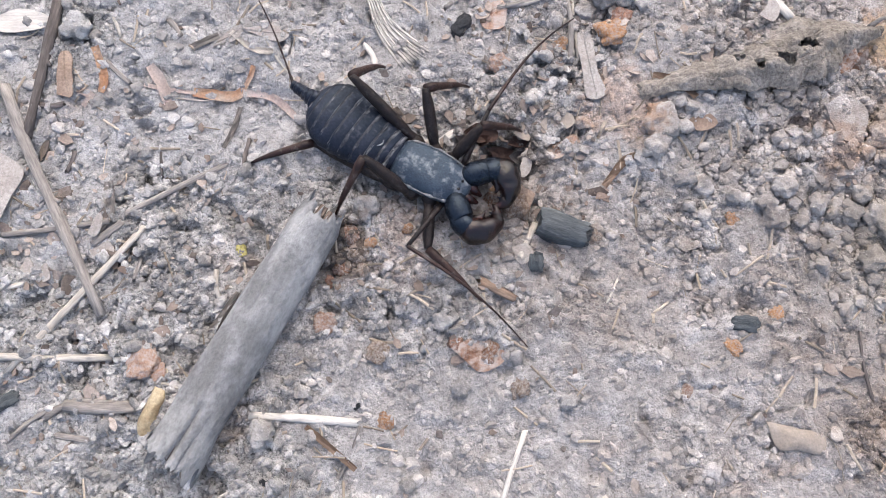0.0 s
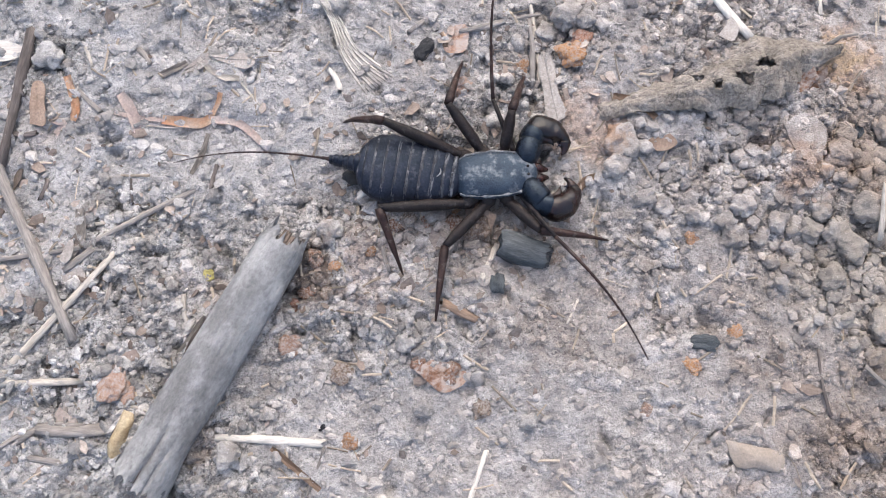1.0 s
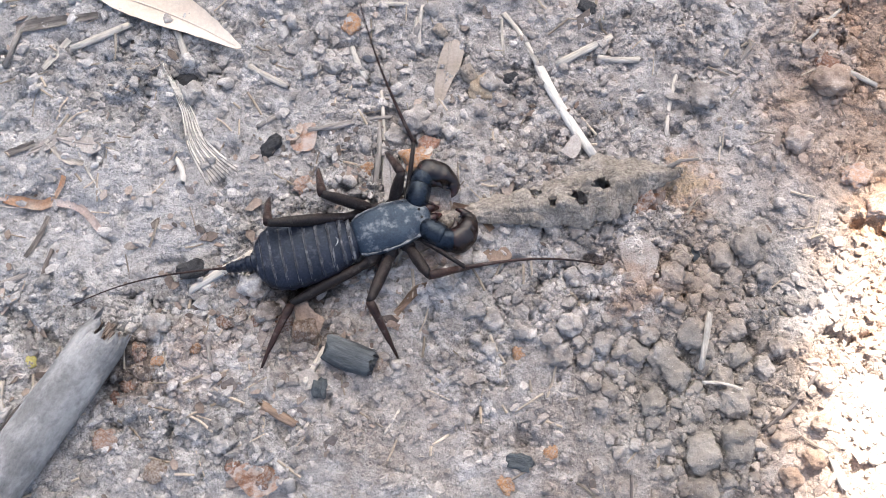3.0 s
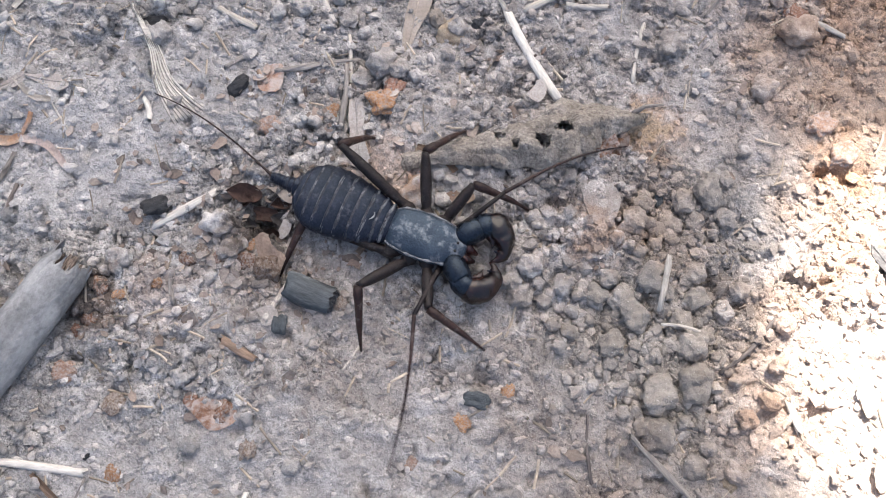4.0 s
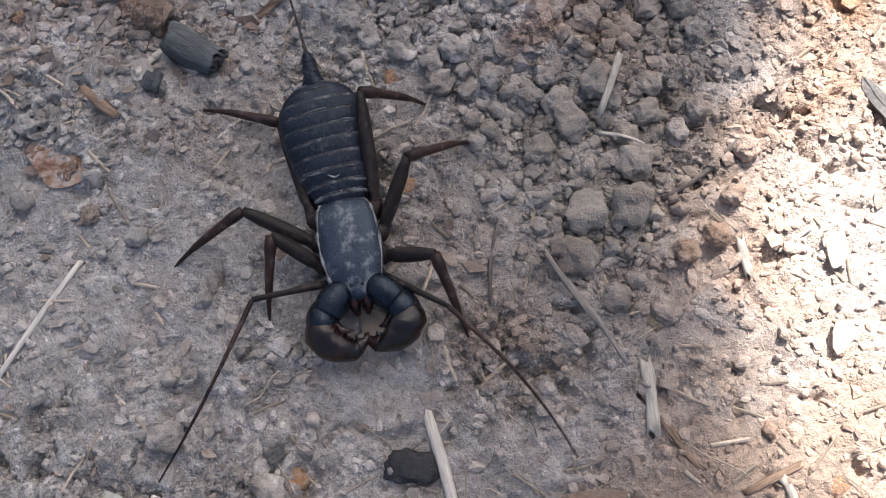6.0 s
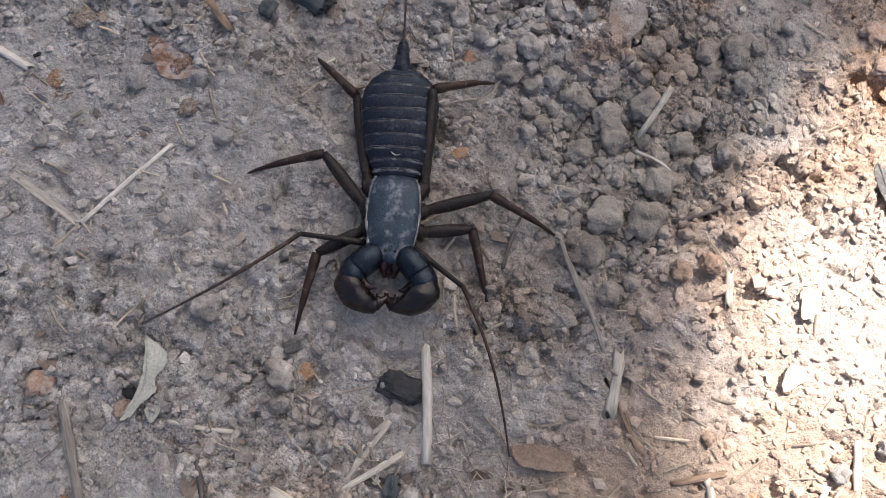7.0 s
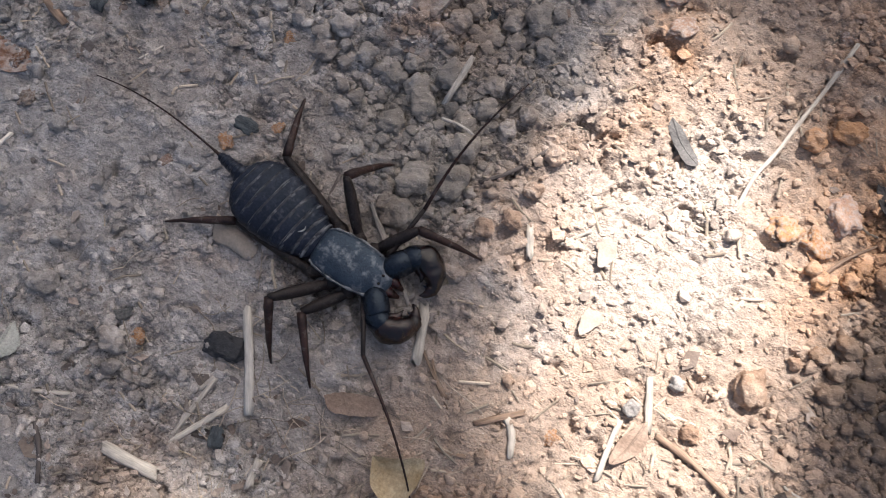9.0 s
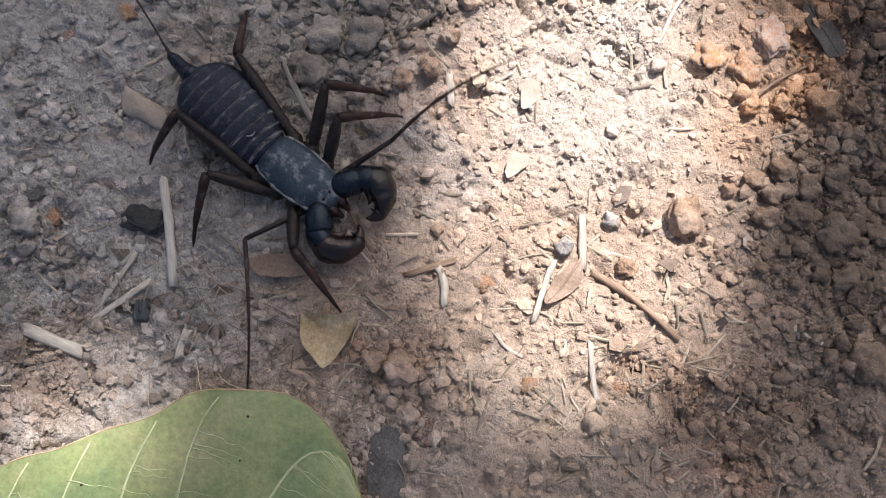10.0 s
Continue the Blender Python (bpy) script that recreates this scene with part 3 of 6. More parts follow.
charcoal = rock_kind("charcoal_piece", COAL, {"blue": "blue-grey charcoal lump on dry soil", "black": "black burnt charcoal lump on dry soil", "grey": "dark grey pebble on dry soil"}, "charcoal", 0.34, 0.6, 0.45, 0.4, "charcoal pieces", 0.75)
clod = rock_kind("soil_clod", STONE, {"clay": "rounded grey-brown clod of dry earth", "grey": "small round grey pebble on soil", "tan": "smooth tan pebble on soil", "white": "smooth whitish pebble in the sunlight", "yel": "ochre stone with a dusty rough top"}, "clod", 0.42, 0.76, 0.3, 0.66, "clods")

straw([(-7.33, 4.59), (-10.12, 1.19)], 0.17, "pale")
straw([(-10.36, 1.54), (-7.92, 1.55)], 0.17, "pale")
straw([(-8.22, 1.45), (-8.15, 0.64)], 0.13, "grey")
straw([(-4.59, 0.28), (-2.25, 0.13)], 0.19, "white")
strip([(0.69, -2.43), (-1.21, -2.12)], 0.19, "white")
strip([(-3.39, 0.04), (-2.27, -0.88)], 0.15, "brown")
straw([(-2.21, 0.05), (-2.63, -1.09)], 0.06, "grey")
straw([(-2.34, 9.23), (-2.03, 8.58)], 0.15, "white")
straw([(-5.51, 6.1), (-8.14, 4.72)], 0.14, "grey")
straw([(-8.14, 4.7), (-10.69, 4.39)], 0.13, "grey")
straw([(-5.55, 3.52), (-5.4, 2.8)], 0.13, "pale")
strip([(-5, 3), (-5.62, 2.09)], 0.2, "grey")
straw([(-8.71, 0.47), (-7.31, 0.46)], 0.28, "grey")
straw([(-8.96, -0.17), (-8.19, -0.28)], 0.15, "grey")
straw([(-10.54, 3.09), (-10.03, 3.21)], 0.12, "white")
straw([(-8.06, 5.34), (-7.2, 5.48)], 0.11, "pale")
straw([(-8.49, 4.18), (-7.87, 4.66)], 0.18, "grey")
straw([(-4.73, 9.27), (-3.92, 8.16)], 0.06, "pale")
strip([(-6.59, 9.13), (-5.92, 9.45)], 0.19, "grey")
straw([(6.65, 12.12), (7.99, 9.73)], 0.25, "white")
straw([(7.08, 12.18), (8.44, 13.03)], 0.19, "pale")
straw([(5.7, 13.63), (6.61, 12.2)], 0.14, "pale")
straw([(8.18, 12.46), (9.15, 12.39)], 0.17, "pale")
straw([(10.13, 12.13), (9.86, 10.46)], 0.11, "pale")
straw([(2.66, 11.31), (2.89, 8.78)], 0.1, "pale")
straw([(1.13, 10.09), (2.94, 10.63)], 0.1, "grey")
straw([(3.45, 13.38), (3.42, 12.34)], 0.1, "pale")
straw([(3.58, 13.71), (3.56, 12.51)], 0.1, "pale")
straw([(5.63, 13.52), (5.72, 12.48)], 0.08, "pale")
straw([(10.66, 5.89), (10.48, 4.64)], 0.15, "pale", 0.45)
straw([(-0.72, 11.76), (0.33, 11.25)], 0.16, "pale")
straw([(-2.79, 12.74), (-2.39, 11.72)], 0.19, "pale")
straw([(-5.43, 12.11), (-3.98, 12.79)], 0.2, "pale")
strip([(-6.98, 12.59), (-5.55, 12.91)], 0.29, "grey")
straw([(1.91, 13.53), (3.22, 13.7)], 0.13, "pale")
straw([(14.38, 12.48), (15.3, 12.12)], 0.15, "pale")
straw([(13.29, 13), (14.36, 14.14)], 0.11, "pale")
straw([(-0.94, 4.77), (-0.74, 4.06)], 0.12, "grey")
straw([(1.39, 3.81), (1.79, 4.73)], 0.17, "pale")
straw([(-1.56, 5.91), (-0.16, 6.89)], 0.2, "white")
straw([(0.45, 3.32), (1.26, 2.91)], 0.2, "brown")
straw([(3.34, 2.8), (3.63, 3.37)], 0.06, "pale")
straw([(9.91, 1.81), (11.06, 0.65)], 0.11, "grey", 0.2)
straw([(10.02, 1.66), (11.67, -0.01)], 0.1, "grey", 0.2)
straw([(11.68, -0.12), (13.36, -1.72)], 0.06, "brown")
straw([(11.99, 0.16), (12.32, -1.08)], 0.24, "pale")
straw([(8.35, -1.52), (9.39, -3.56)], 0.21, "white")
straw([(4.42, -5.13), (5.63, -4.76)], 0.1, "pale")
straw([(-3.02, -2.24), (-2.08, -2.48)], 0.17, "pale")
straw([(-1.7, -3.39), (-1.16, -3.46)], 0.1, "pale")
straw([(-1.14, -3.49), (-0.8, -2.87)], 0.13, "grey")
straw([(8.38, -3.18), (8.08, -4.77)], 0.11, "pale")
straw([(6.85, -5.46), (8.2, -5.52)], 0.27, "pale")
straw([(12.63, -0.86), (13.28, -1.53)], 0.08, "brown")
straw([(2.12, -8.09), (3.15, -8.26)], 0.11, "pale")
straw([(0.88, -7.77), (2.05, -8.38)], 0.1, "pale")
straw([(14.24, 2.72), (14.77, 3.28)], 0.08, "pale")
straw([(10.57, 4.35), (11.4, 4.21)], 0.07, "pale", 0.4)
straw([(10.07, -4.36), (10.11, -4.98)], 0.18, "pale")
straw([(8.89, -3.64), (8.08, -4.85)], 0.14, "pale")
straw([(14.03, -1.77), (14.95, -1.1)], 0.14, "brown")
straw([(13.46, 2.8), (13.74, 2.13)], 0.18, "pale")
straw([(16.92, -0.42), (16.93, -1.78)], 0.16, "pale")
straw([(17.22, 0.7), (17.57, -0.4)], 0.17, "pale")
straw([(18.18, -1.83), (18.79, -3.14)], 0.13, "pale")
straw([(17.64, -1.96), (17.69, -2.31)], 0.06, "pale")
straw([(13.49, -2.58), (14.14, -2.48)], 0.08, "brown")
straw([(20.7, -0.27), (21.16, -0.36)], 0.07, "pale")
straw([(22.39, -0.18), (22.89, -0.26)], 0.08, "pale")
straw([(21.92, 0.21), (22.31, -0.34)], 0.08, "grey")
straw([(14.63, -1.36), (15.02, -2.12)], 0.17, "pale")
straw([(16.27, -2.31), (16.91, -2.58)], 0.08, "pale")
straw([(-8.66, 10.07), (-8.38, 9.44)], 0.09, "pale")
straw([(-7.2, 9.88), (-6.87, 9.43)], 0.15, "grey")
straw([(-8.64, 8.77), (-8.05, 8.22)], 0.12, "grey")
straw([(-7.49, 3.36), (-7.43, 3.85)], 0.1, "grey")
straw([(-6.26, 4.97), (-6.11, 4.72)], 0.07, "pale")
straw([(-10.19, 7.67), (-9.6, 7.67)], 0.14, "dark")
straw([(-9.37, 5.96), (-9.25, 6.5)], 0.12, "dark")
straw([(-7.14, 6.45), (-7.06, 5.82)], 0.07, "dark")
straw([(-7.66, 2.28), (-7.52, 2.67)], 0.09, "dark")
strip([(-6.4, 12.64), (-4.82, 13.01)], 0.22, "grey")
strip([(-6.1, 11.51), (-5.52, 12.34)], 0.2, "white")
strip([(-5.93, 9.18), (-5.13, 9.54)], 0.16, "grey")
straw([(-0.36, 10.13), (-0, 10.44)], 0.13, "grey")
straw([(0.57, 9.71), (0.46, 10.11)], 0.12, "brown")
straw([(11.7, 12.41), (12.11, 13.05)], 0.11, "grey")
straw([(1.83, 12.46), (2.24, 11.61)], 0.14, "white")
straw([(1.45, -0.04), (0.67, -2.4)], 0.12, "white")
straw([(2.99, -8.6), (3.88, -9.47)], 0.17, "grey")
straw([(2.06, -8.18), (3.92, -8.39)], 0.11, "pale")
straw([(8.18, -4.72), (8.1, -3.84)], 0.06, "pale")
straw([(8.15, -3.57), (8.34, -3.11)], 0.1, "pale")
straw([(-1.33, -3.97), (-0.84, -2.97)], 0.07, "pale")
strip([(8.37, -4.43), (9.16, -4.26)], 0.23, "dark")
straw([(2.19, -10.46), (2.26, -9.81)], 0.08, "pale")
twig([(-10.03, 10.51), (-10.18, 8.85), (-10.37, 6.81)], 0.28, "dark")
twig([(-11.07, 8.11), (-10.29, 6.46), (-9.25, 4.59), (-8.1, 2.47)], 0.29, "grey")
twig([(-5, 6.73), (-5.08, 6.17), (-5.02, 5.96)], 0.11, "dark")
twig([(2.31, -5.74), (3.19, -6.71), (4.15, -7.78)], 0.21, "grey")
twig([(5.29, -5.57), (5.69, -6.03), (6.04, -6.64)], 0.12, "dark")
twig([(18.9, 10.08), (18.61, 8.84), (18.25, 7.57), (18.02, 6.74), (17.74, 5.94), (17.64, 5.06)], 0.11, "pale")
twig([(17.77, -0.4), (18.72, -0.64), (19.92, -1.19)], 0.15, "brown")
twig([(13.18, 4.67), (12.59, 3.88), (11.97, 3.34)], 0.12, "dark")
twig([(9.07, 0.69), (8.95, 1.48), (8.95, 2.18)], 0.08, "dark")
twig([(19.8, 4.11), (20.31, 4.97), (20.99, 5.7)], 0.08, "brown")
twig([(2.67, 8.65), (2.73, 9.68), (2.65, 10.43)], 0.15, "grey")
twig([(0.92, 10.11), (1.61, 10.21), (2.03, 10.36)], 0.13, "grey")
twig([(-7.1, 11.51), (-6.84, 12.63), (-6.52, 12.96)], 0.13, "grey")
chip(1.72, -9.02, 0.11, "orange")
chip(3.39, -7.46, 0.2, "orange")
chip(1.69, -5.62, 0.29, "salmon")
chip(-1.64, 0.16, 0.19, "orange")
chip(1.35, 0.89, 0.21, "brown")
chip(-5.41, -2.1, 0.17, "orange")
chip(-0.09, 1.91, 0.17, "brick")
chip(1.76, 13.08, 0.25, "orange")
chip(5.24, 11.52, 0.37, "tan")
chip(2.46, 9.16, 0.19, "orange")
chip(3.92, 9.8, 0.25, "brick")
chip(14.02, 12.61, 0.31, "brick")
chip(-7.13, 1.51, 0.38, "salmon")
chip(-6.79, 1.2, 0.23, "salmon")
chip(0.62, 1.75, 0.28, "rust")
chip(-3.07, 2.33, 0.26, "salmon")
chip(6.15, 1.82, 0.21, "orange")
chip(6.36, 4.82, 0.18, "orange")
chip(7.1, 2.57, 0.18, "orange")
chip(5.06, 0.85, 0.15, "salmon")
chip(3.71, 9.44, 0.35, "orange")
chip(8.99, 8.61, 0.4, "rust")
chip(14.93, 8.85, 0.38, "salmon")
chip(14.47, 9.56, 0.36, "salmon")
chip(-1.87, 1.7, 0.23, "brown")
chip(3.47, -5.33, 0.2, "salmon")
chip(6.31, -3.07, 0.2, "orange")
chip(18.86, 5.12, 0.42, "orange")
chip(19.65, 5.04, 0.37, "orange")
chip(19.97, 6, 0.5, "salmon")
chip(17.2, -3.09, 0.2, "orange")
chip(19.05, -2.57, 0.15, "orange")
chip(18.78, -3.45, 0.23, "tan")
chip(15.56, -4.74, 0.28, "rust")
chip(15.16, -2.88, 0.14, "rust")
chip(7.54, -6.86, 0.28, "brown")
chip(15.7, -1.38, 0.21, "orange")
chip(12.09, 0.9, 0.17, "tan")
chip(18.73, 10.23, 0.24, "salmon")
chip(-5.04, 4.01, 0.14, "yellow")
chip(3.13, 4.32, 0.18, "brown")
chip(0.76, 5.23, 0.24, "rust")
chip(4.78, 6.99, 0.15, "tan")
chip(0.96, 8.64, 0.28, "salmon")
charcoal(1.76, 3.75, 0.24, "blue")
charcoal(-1.53, 6.44, 0.36, "black")
charcoal(-2.44, 11.39, 0.32, "black")
charcoal(0.04, 9.64, 0.28, "black")
charcoal(8.27, -2.45, 0.43, "black")
charcoal(10.58, 7.48, 0.19, "blue")
charcoal(6.42, 2.35, 0.28, "blue")
charcoal(8.97, -4.32, 0.24, "blue")
charcoal(5.94, 11.85, 0.2, "black")
charcoal(-2.28, 0.48, 0.09, "black")
charcoal(-4.2, -1.16, 0.1, "black")
charcoal(3.4, -5.01, 0.22, "black")
charcoal(7.8, 13.8, 0.26, "black")
charcoal(-10.1, 0.57, 0.25, "blue")
charcoal(5.88, -2.72, 0.22, "grey")
clod(1.31, 5.1, 0.36, "yel")
clod(0.03, 0.88, 0.19, "grey")
clod(2.43, 0.59, 0.2, "grey")
clod(10.81, 11.52, 0.34, "clay")
clod(13.98, 12.07, 0.45, "clay")
clod(13.04, 10.46, 0.3, "clay")
clod(4.05, 13.03, 0.19, "tan")
clod(4.85, 11.9, 0.23, "tan")
clod(3.11, 10.1, 0.31, "clay")
clod(3.65, 10.42, 0.37, "clay")
clod(7.47, 5.52, 0.32, "clay")
clod(3.92, -2.82, 0.31, "clay")
clod(5.93, -3.3, 0.33, "clay")
clod(19.28, 1.34, 0.4, "clay")
clod(17.75, 4.45, 0.2, "clay")
clod(17.04, -0.08, 0.2, "grey")
clod(19.38, 7.79, 0.32, "clay")
clod(18.7, 7.33, 0.29, "clay")
clod(11.36, 3.07, 0.43, "clay")
clod(10.56, 2.72, 0.43, "clay")
clod(10.54, 1.88, 0.37, "clay")
clod(14.56, -3.64, 0.35, "clay")
clod(14.02, -3.71, 0.28, "clay")
clod(15.05, -4.5, 0.25, "clay")
clod(22.52, 2.08, 0.38, "clay")
clod(22.2, 3.34, 0.29, "clay")
clod(21.69, 2.9, 0.27, "clay")
clod(21, 3.13, 0.29, "clay")
clod(21.6, 2.28, 0.27, "clay")
clod(20.92, 2.5, 0.24, "clay")
clod(21.44, 4.83, 0.37, "clay")
clod(19.94, 4.24, 0.22, "clay")
clod(23.8, -0.32, 0.42, "clay")
clod(22.98, 1.27, 0.31, "clay")
clod(0.01, 6.06, 0.33, "clay")
clod(-2.16, 5.02, 0.27, "clay")
clod(4.75, 7.08, 0.45, "clay")
clod(4.59, 6.49, 0.29, "clay")
clod(-10.77, 9.89, 0.14, "clay")
clod(-9.49, 9.73, 0.39, "clay")
clod(-9.04, 9.5, 0.21, "grey")
clod(-1.13, -1.2, 0.17, "grey")
clod(-4.31, -0.14, 0.27, "clay")
clod(12.51, 2.34, 0.26, "clay")
clod(13.34, 4.51, 0.24, "clay")
clod(13.22, 3.56, 0.24, "clay")
clod(17.82, 0.84, 0.19, "grey")
clod(10.19, 1.98, 0.23, "clay")
clod(13, 2.73, 0.23, "clay")
clod(11.42, 6.93, 0.27, "clay")
clod(11.66, 7.69, 0.32, "clay")
clod(10.89, 6.77, 0.24, "clay")
clod(11.33, 1.19, 0.27, "clay")
clod(7.29, 4.84, 0.29, "clay")
clod(7.09, 5.16, 0.22, "clay")
clod(8.26, 5.13, 0.25, "clay")
clod(7.72, 5.12, 0.14, "clay")
clod(9.10, 4.97, 0.26, "clay")
clod(8.65, 4.95, 0.16, "clay")
clod(9.37, 5.37, 0.24, "clay")
clod(9.99, 4.54, 0.34, "clay")
clod(9.68, 4.92, 0.29, "clay")
clod(10.35, 5.47, 0.33, "clay")
clod(10.68, 5.15, 0.21, "clay")
clod(11.36, 5.63, 0.26, "clay")
clod(11.40, 5.04, 0.31, "clay")
clod(11.08, 4.52, 0.26, "clay")
clod(10.64, 4.76, 0.19, "clay")
clod(12.05, 4.81, 0.23, "clay")
clod(12.40, 5.27, 0.22, "clay")
clod(10.51, 3.11, 0.15, "clay")
clod(10.33, 3.29, 0.13, "clay")
clod(9.73, 2.29, 0.16, "clay")
clod(9.62, 2.83, 0.16, "clay")
clod(9.45, 3.39, 0.20, "clay")
clod(9.52, 3.83, 0.31, "clay")
clod(11.31, 3.95, 0.36, "clay")
clod(8.44, 4.04, 0.19, "clay")
clod(8.82, 3.49, 0.14, "clay")
clod(8.06, 4.16, 0.17, "clay")
clod(7.87, 4.73, 0.16, "clay")
clod(8.19, 4.61, 0.13, "clay")
clod(8.51, 4.56, 0.18, "clay")
clod(8.96, 4.38, 0.16, "clay")
clod(10.49, 4.24, 0.18, "clay")
clod(9.06, 2.87, 0.15, "clay")
clod(9.19, 3.19, 0.13, "clay")
clod(10.21, 3.47, 0.13, "clay")
clod(6.37, 5.33, 0.18, "clay")
clod(5.71, 5.58, 0.21, "clay")
clod(5.66, 4.85, 0.16, "clay")
clod(11.86, 3.72, 0.15, "clay")
clod(11.70, 4.16, 0.15, "clay")
clod(11.15, 7.44, 0.29, "clay")
clod(10.73, 7.02, 0.19, "clay")
clod(10.52, 6.67, 0.19, "clay")
clod(9.94, 6.86, 0.32, "clay")
clod(10.15, 7.27, 0.24, "clay")
clod(9.53, 6.37, 0.19, "clay")
clod(10.44, 6.27, 0.18, "clay")
clod(10.04, 6.05, 0.18, "clay")
clod(11.81, 7.40, 0.24, "clay")
clod(12.12, 6.99, 0.21, "clay")
clod(9.78, 6.18, 0.13, "clay")
clod(10.84, 6.41, 0.15, "clay")
clod(7.55, 6.78, 0.17, "clay")
clod(5.38, 11.63, 0.28, "clay")
clod(4.01, 10.31, 0.27, "clay")
clod(4.44, 10.17, 0.15, "clay")
clod(5.18, 10.87, 0.17, "clay")
clod(1.47, 9.57, 0.15, "clay")
clod(0.82, 11.74, 0.19, "clay")
clod(0.99, 12.29, 0.16, "clay")
clod(2.60, 11.71, 0.23, "clay")
clod(3.05, 11.34, 0.19, "clay")
clod(19.71, 4.47, 0.20, "clay")
clod(20.58, 4.56, 0.22, "clay")
clod(20.47, 2.65, 0.22, "clay")
clod(20.91, 1.95, 0.27, "clay")
clod(22.46, 1.65, 0.14, "clay")
clod(21.87, 1.57, 0.19, "clay")
clod(20.84, 1.28, 0.14, "clay")
clod(21.17, 1.20, 0.14, "clay")
clod(20.06, 2.31, 0.17, "clay")
clod(23.30, 1.50, 0.17, "clay")
clod(21.24, 3.98, 0.15, "clay")
clod(21.20, 2.70, 0.22, "clay")
clod(21.55, 1.40, 0.14, "clay")
clod(21.19, 0.89, 0.14, "clay")
clod(21.71, 4.08, 0.12, "clay")
clod(23.01, 1.91, 0.14, "clay")
clod(21.96, 0.78, 0.14, "clay")
clod(13.55, -3.75, 0.16, "clay")
clod(13.58, -3.50, 0.14, "clay")
clod(14.66, -4.09, 0.16, "clay")
clod(14.65, -4.40, 0.16, "clay")
clod(4.39, 6.94, 0.13, "clay")
clod(4.61, 7.43, 0.16, "clay")
clod(5.22, 7.57, 0.16, "clay")
clod(5.32, 7.01, 0.19, "clay")
clod(5.48, 7.50, 0.16, "clay")
clod(7.61, 7.78, 0.19, "clay")
clod(7.02, 7.85, 0.19, "clay")
clod(8.34, 7.78, 0.19, "clay")
clod(5.25, 5.77, 0.24, "clay")
clod(3.50, 4.40, 0.13, "clay")
clod(3.19, 4.56, 0.13, "clay")
clod(5.34, 5.09, 0.16, "clay")


def scatter_clods():
    """More clods between those above, not overlapping them."""
    rng = random.Random(5)
    taken = [(o.location.x / CM, o.location.y / CM, max(o.scale)) for o in scene.objects if o.name.startswith("soil_clod")]
    made = 0
    while made < 100:
        x, y = rng.uniform(-11, 25), rng.uniform(-9, 14.5)
        r = min(0.26, 0.1 + rng.expovariate(16))
        if rng.random() < float(rubble(np.array([x]), np.array([y]))[0]) ** 1.8 and all(math.hypot(x - a, y - b) > 0.85 * (r + c) for a, b, c in taken):
            clod(x, y, r, "clay")
            taken.append((x, y, r))
            made += 1


scatter_clods()


def scatter_grit():
    """Countless crumbs, one mesh."""
    rs = np.random.RandomState(11)
    bm = bmesh.new()
    bmesh.ops.create_icosphere(bm, subdivisions=1, radius=1)
    base = np.array([v.co[:] for v in bm.verts])
    tris = np.array([[v.index for v in f.verts] for f in bm.faces])
    bm.free()
    x, y = rs.uniform(-12.5, 26, 260000), rs.uniform(-10, 15, 260000)
    patchy = 0.5 + 0.5 * vnoise(x / 1.3, y / 1.3, 6)
    keep = rs.rand(len(x)) < 0.07 + 0.4 * looseness(x, y) ** 1.3 * (0.35 + patchy) + 0.35 * rubble(x, y)
    x, y = x[keep][:64000], y[keep][:64000]
    n = len(x)
    s = 0.02 + 0.036 * rs.exponential(1.0, n) * (0.75 + 0.8 * rubble(x, y))
    s = np.minimum(s, 0.15)
    z = height(x, y) + 0.2 * s
    v = base[None] * (1 + 0.7 * (rs.rand(n, len(base), 1) - 0.5)) * s[:, None, None]
    a, b = rs.rand(n) * 6.28, (rs.rand(n) - 0.5) * 1.1
    v = v * (0.55 + 0.95 * rs.rand(n, 1, 3)) * np.array([1, 1, 0.55])
    ca, sa, cb, sb = np.cos(a)[:, None], np.sin(a)[:, None], np.cos(b)[:, None], np.sin(b)[:, None]
    vx, vz = v[..., 0] * cb + v[..., 2] * sb, -v[..., 0] * sb + v[..., 2] * cb
    v = np.stack([vx * ca - v[..., 1] * sa, vx * sa + v[..., 1] * ca, vz], -1) + np.stack([x, y, z], -1)[:, None]
    f = (tris[None] + (np.arange(n) * len(base))[:, None, None]).reshape(-1, 3)
    me = bpy.data.meshes.new("grit")
    me.from_pydata((v.reshape(-1, 3) * CM).tolist(), [], f.tolist())
    dust = me.attributes.new("dust", "FLOAT", "POINT")
    dust.data.foreach_set("value", np.repeat(np.clip(1 - looseness(x, y) - rubble(x, y), 0, 1) * 0.9, len(base)))
    me.materials.append(CLOD_STUFF)
    tagged(new("grit", me), "loose crumbs and grains of dry soil", "grit", kind="stuff")


scatter_grit()


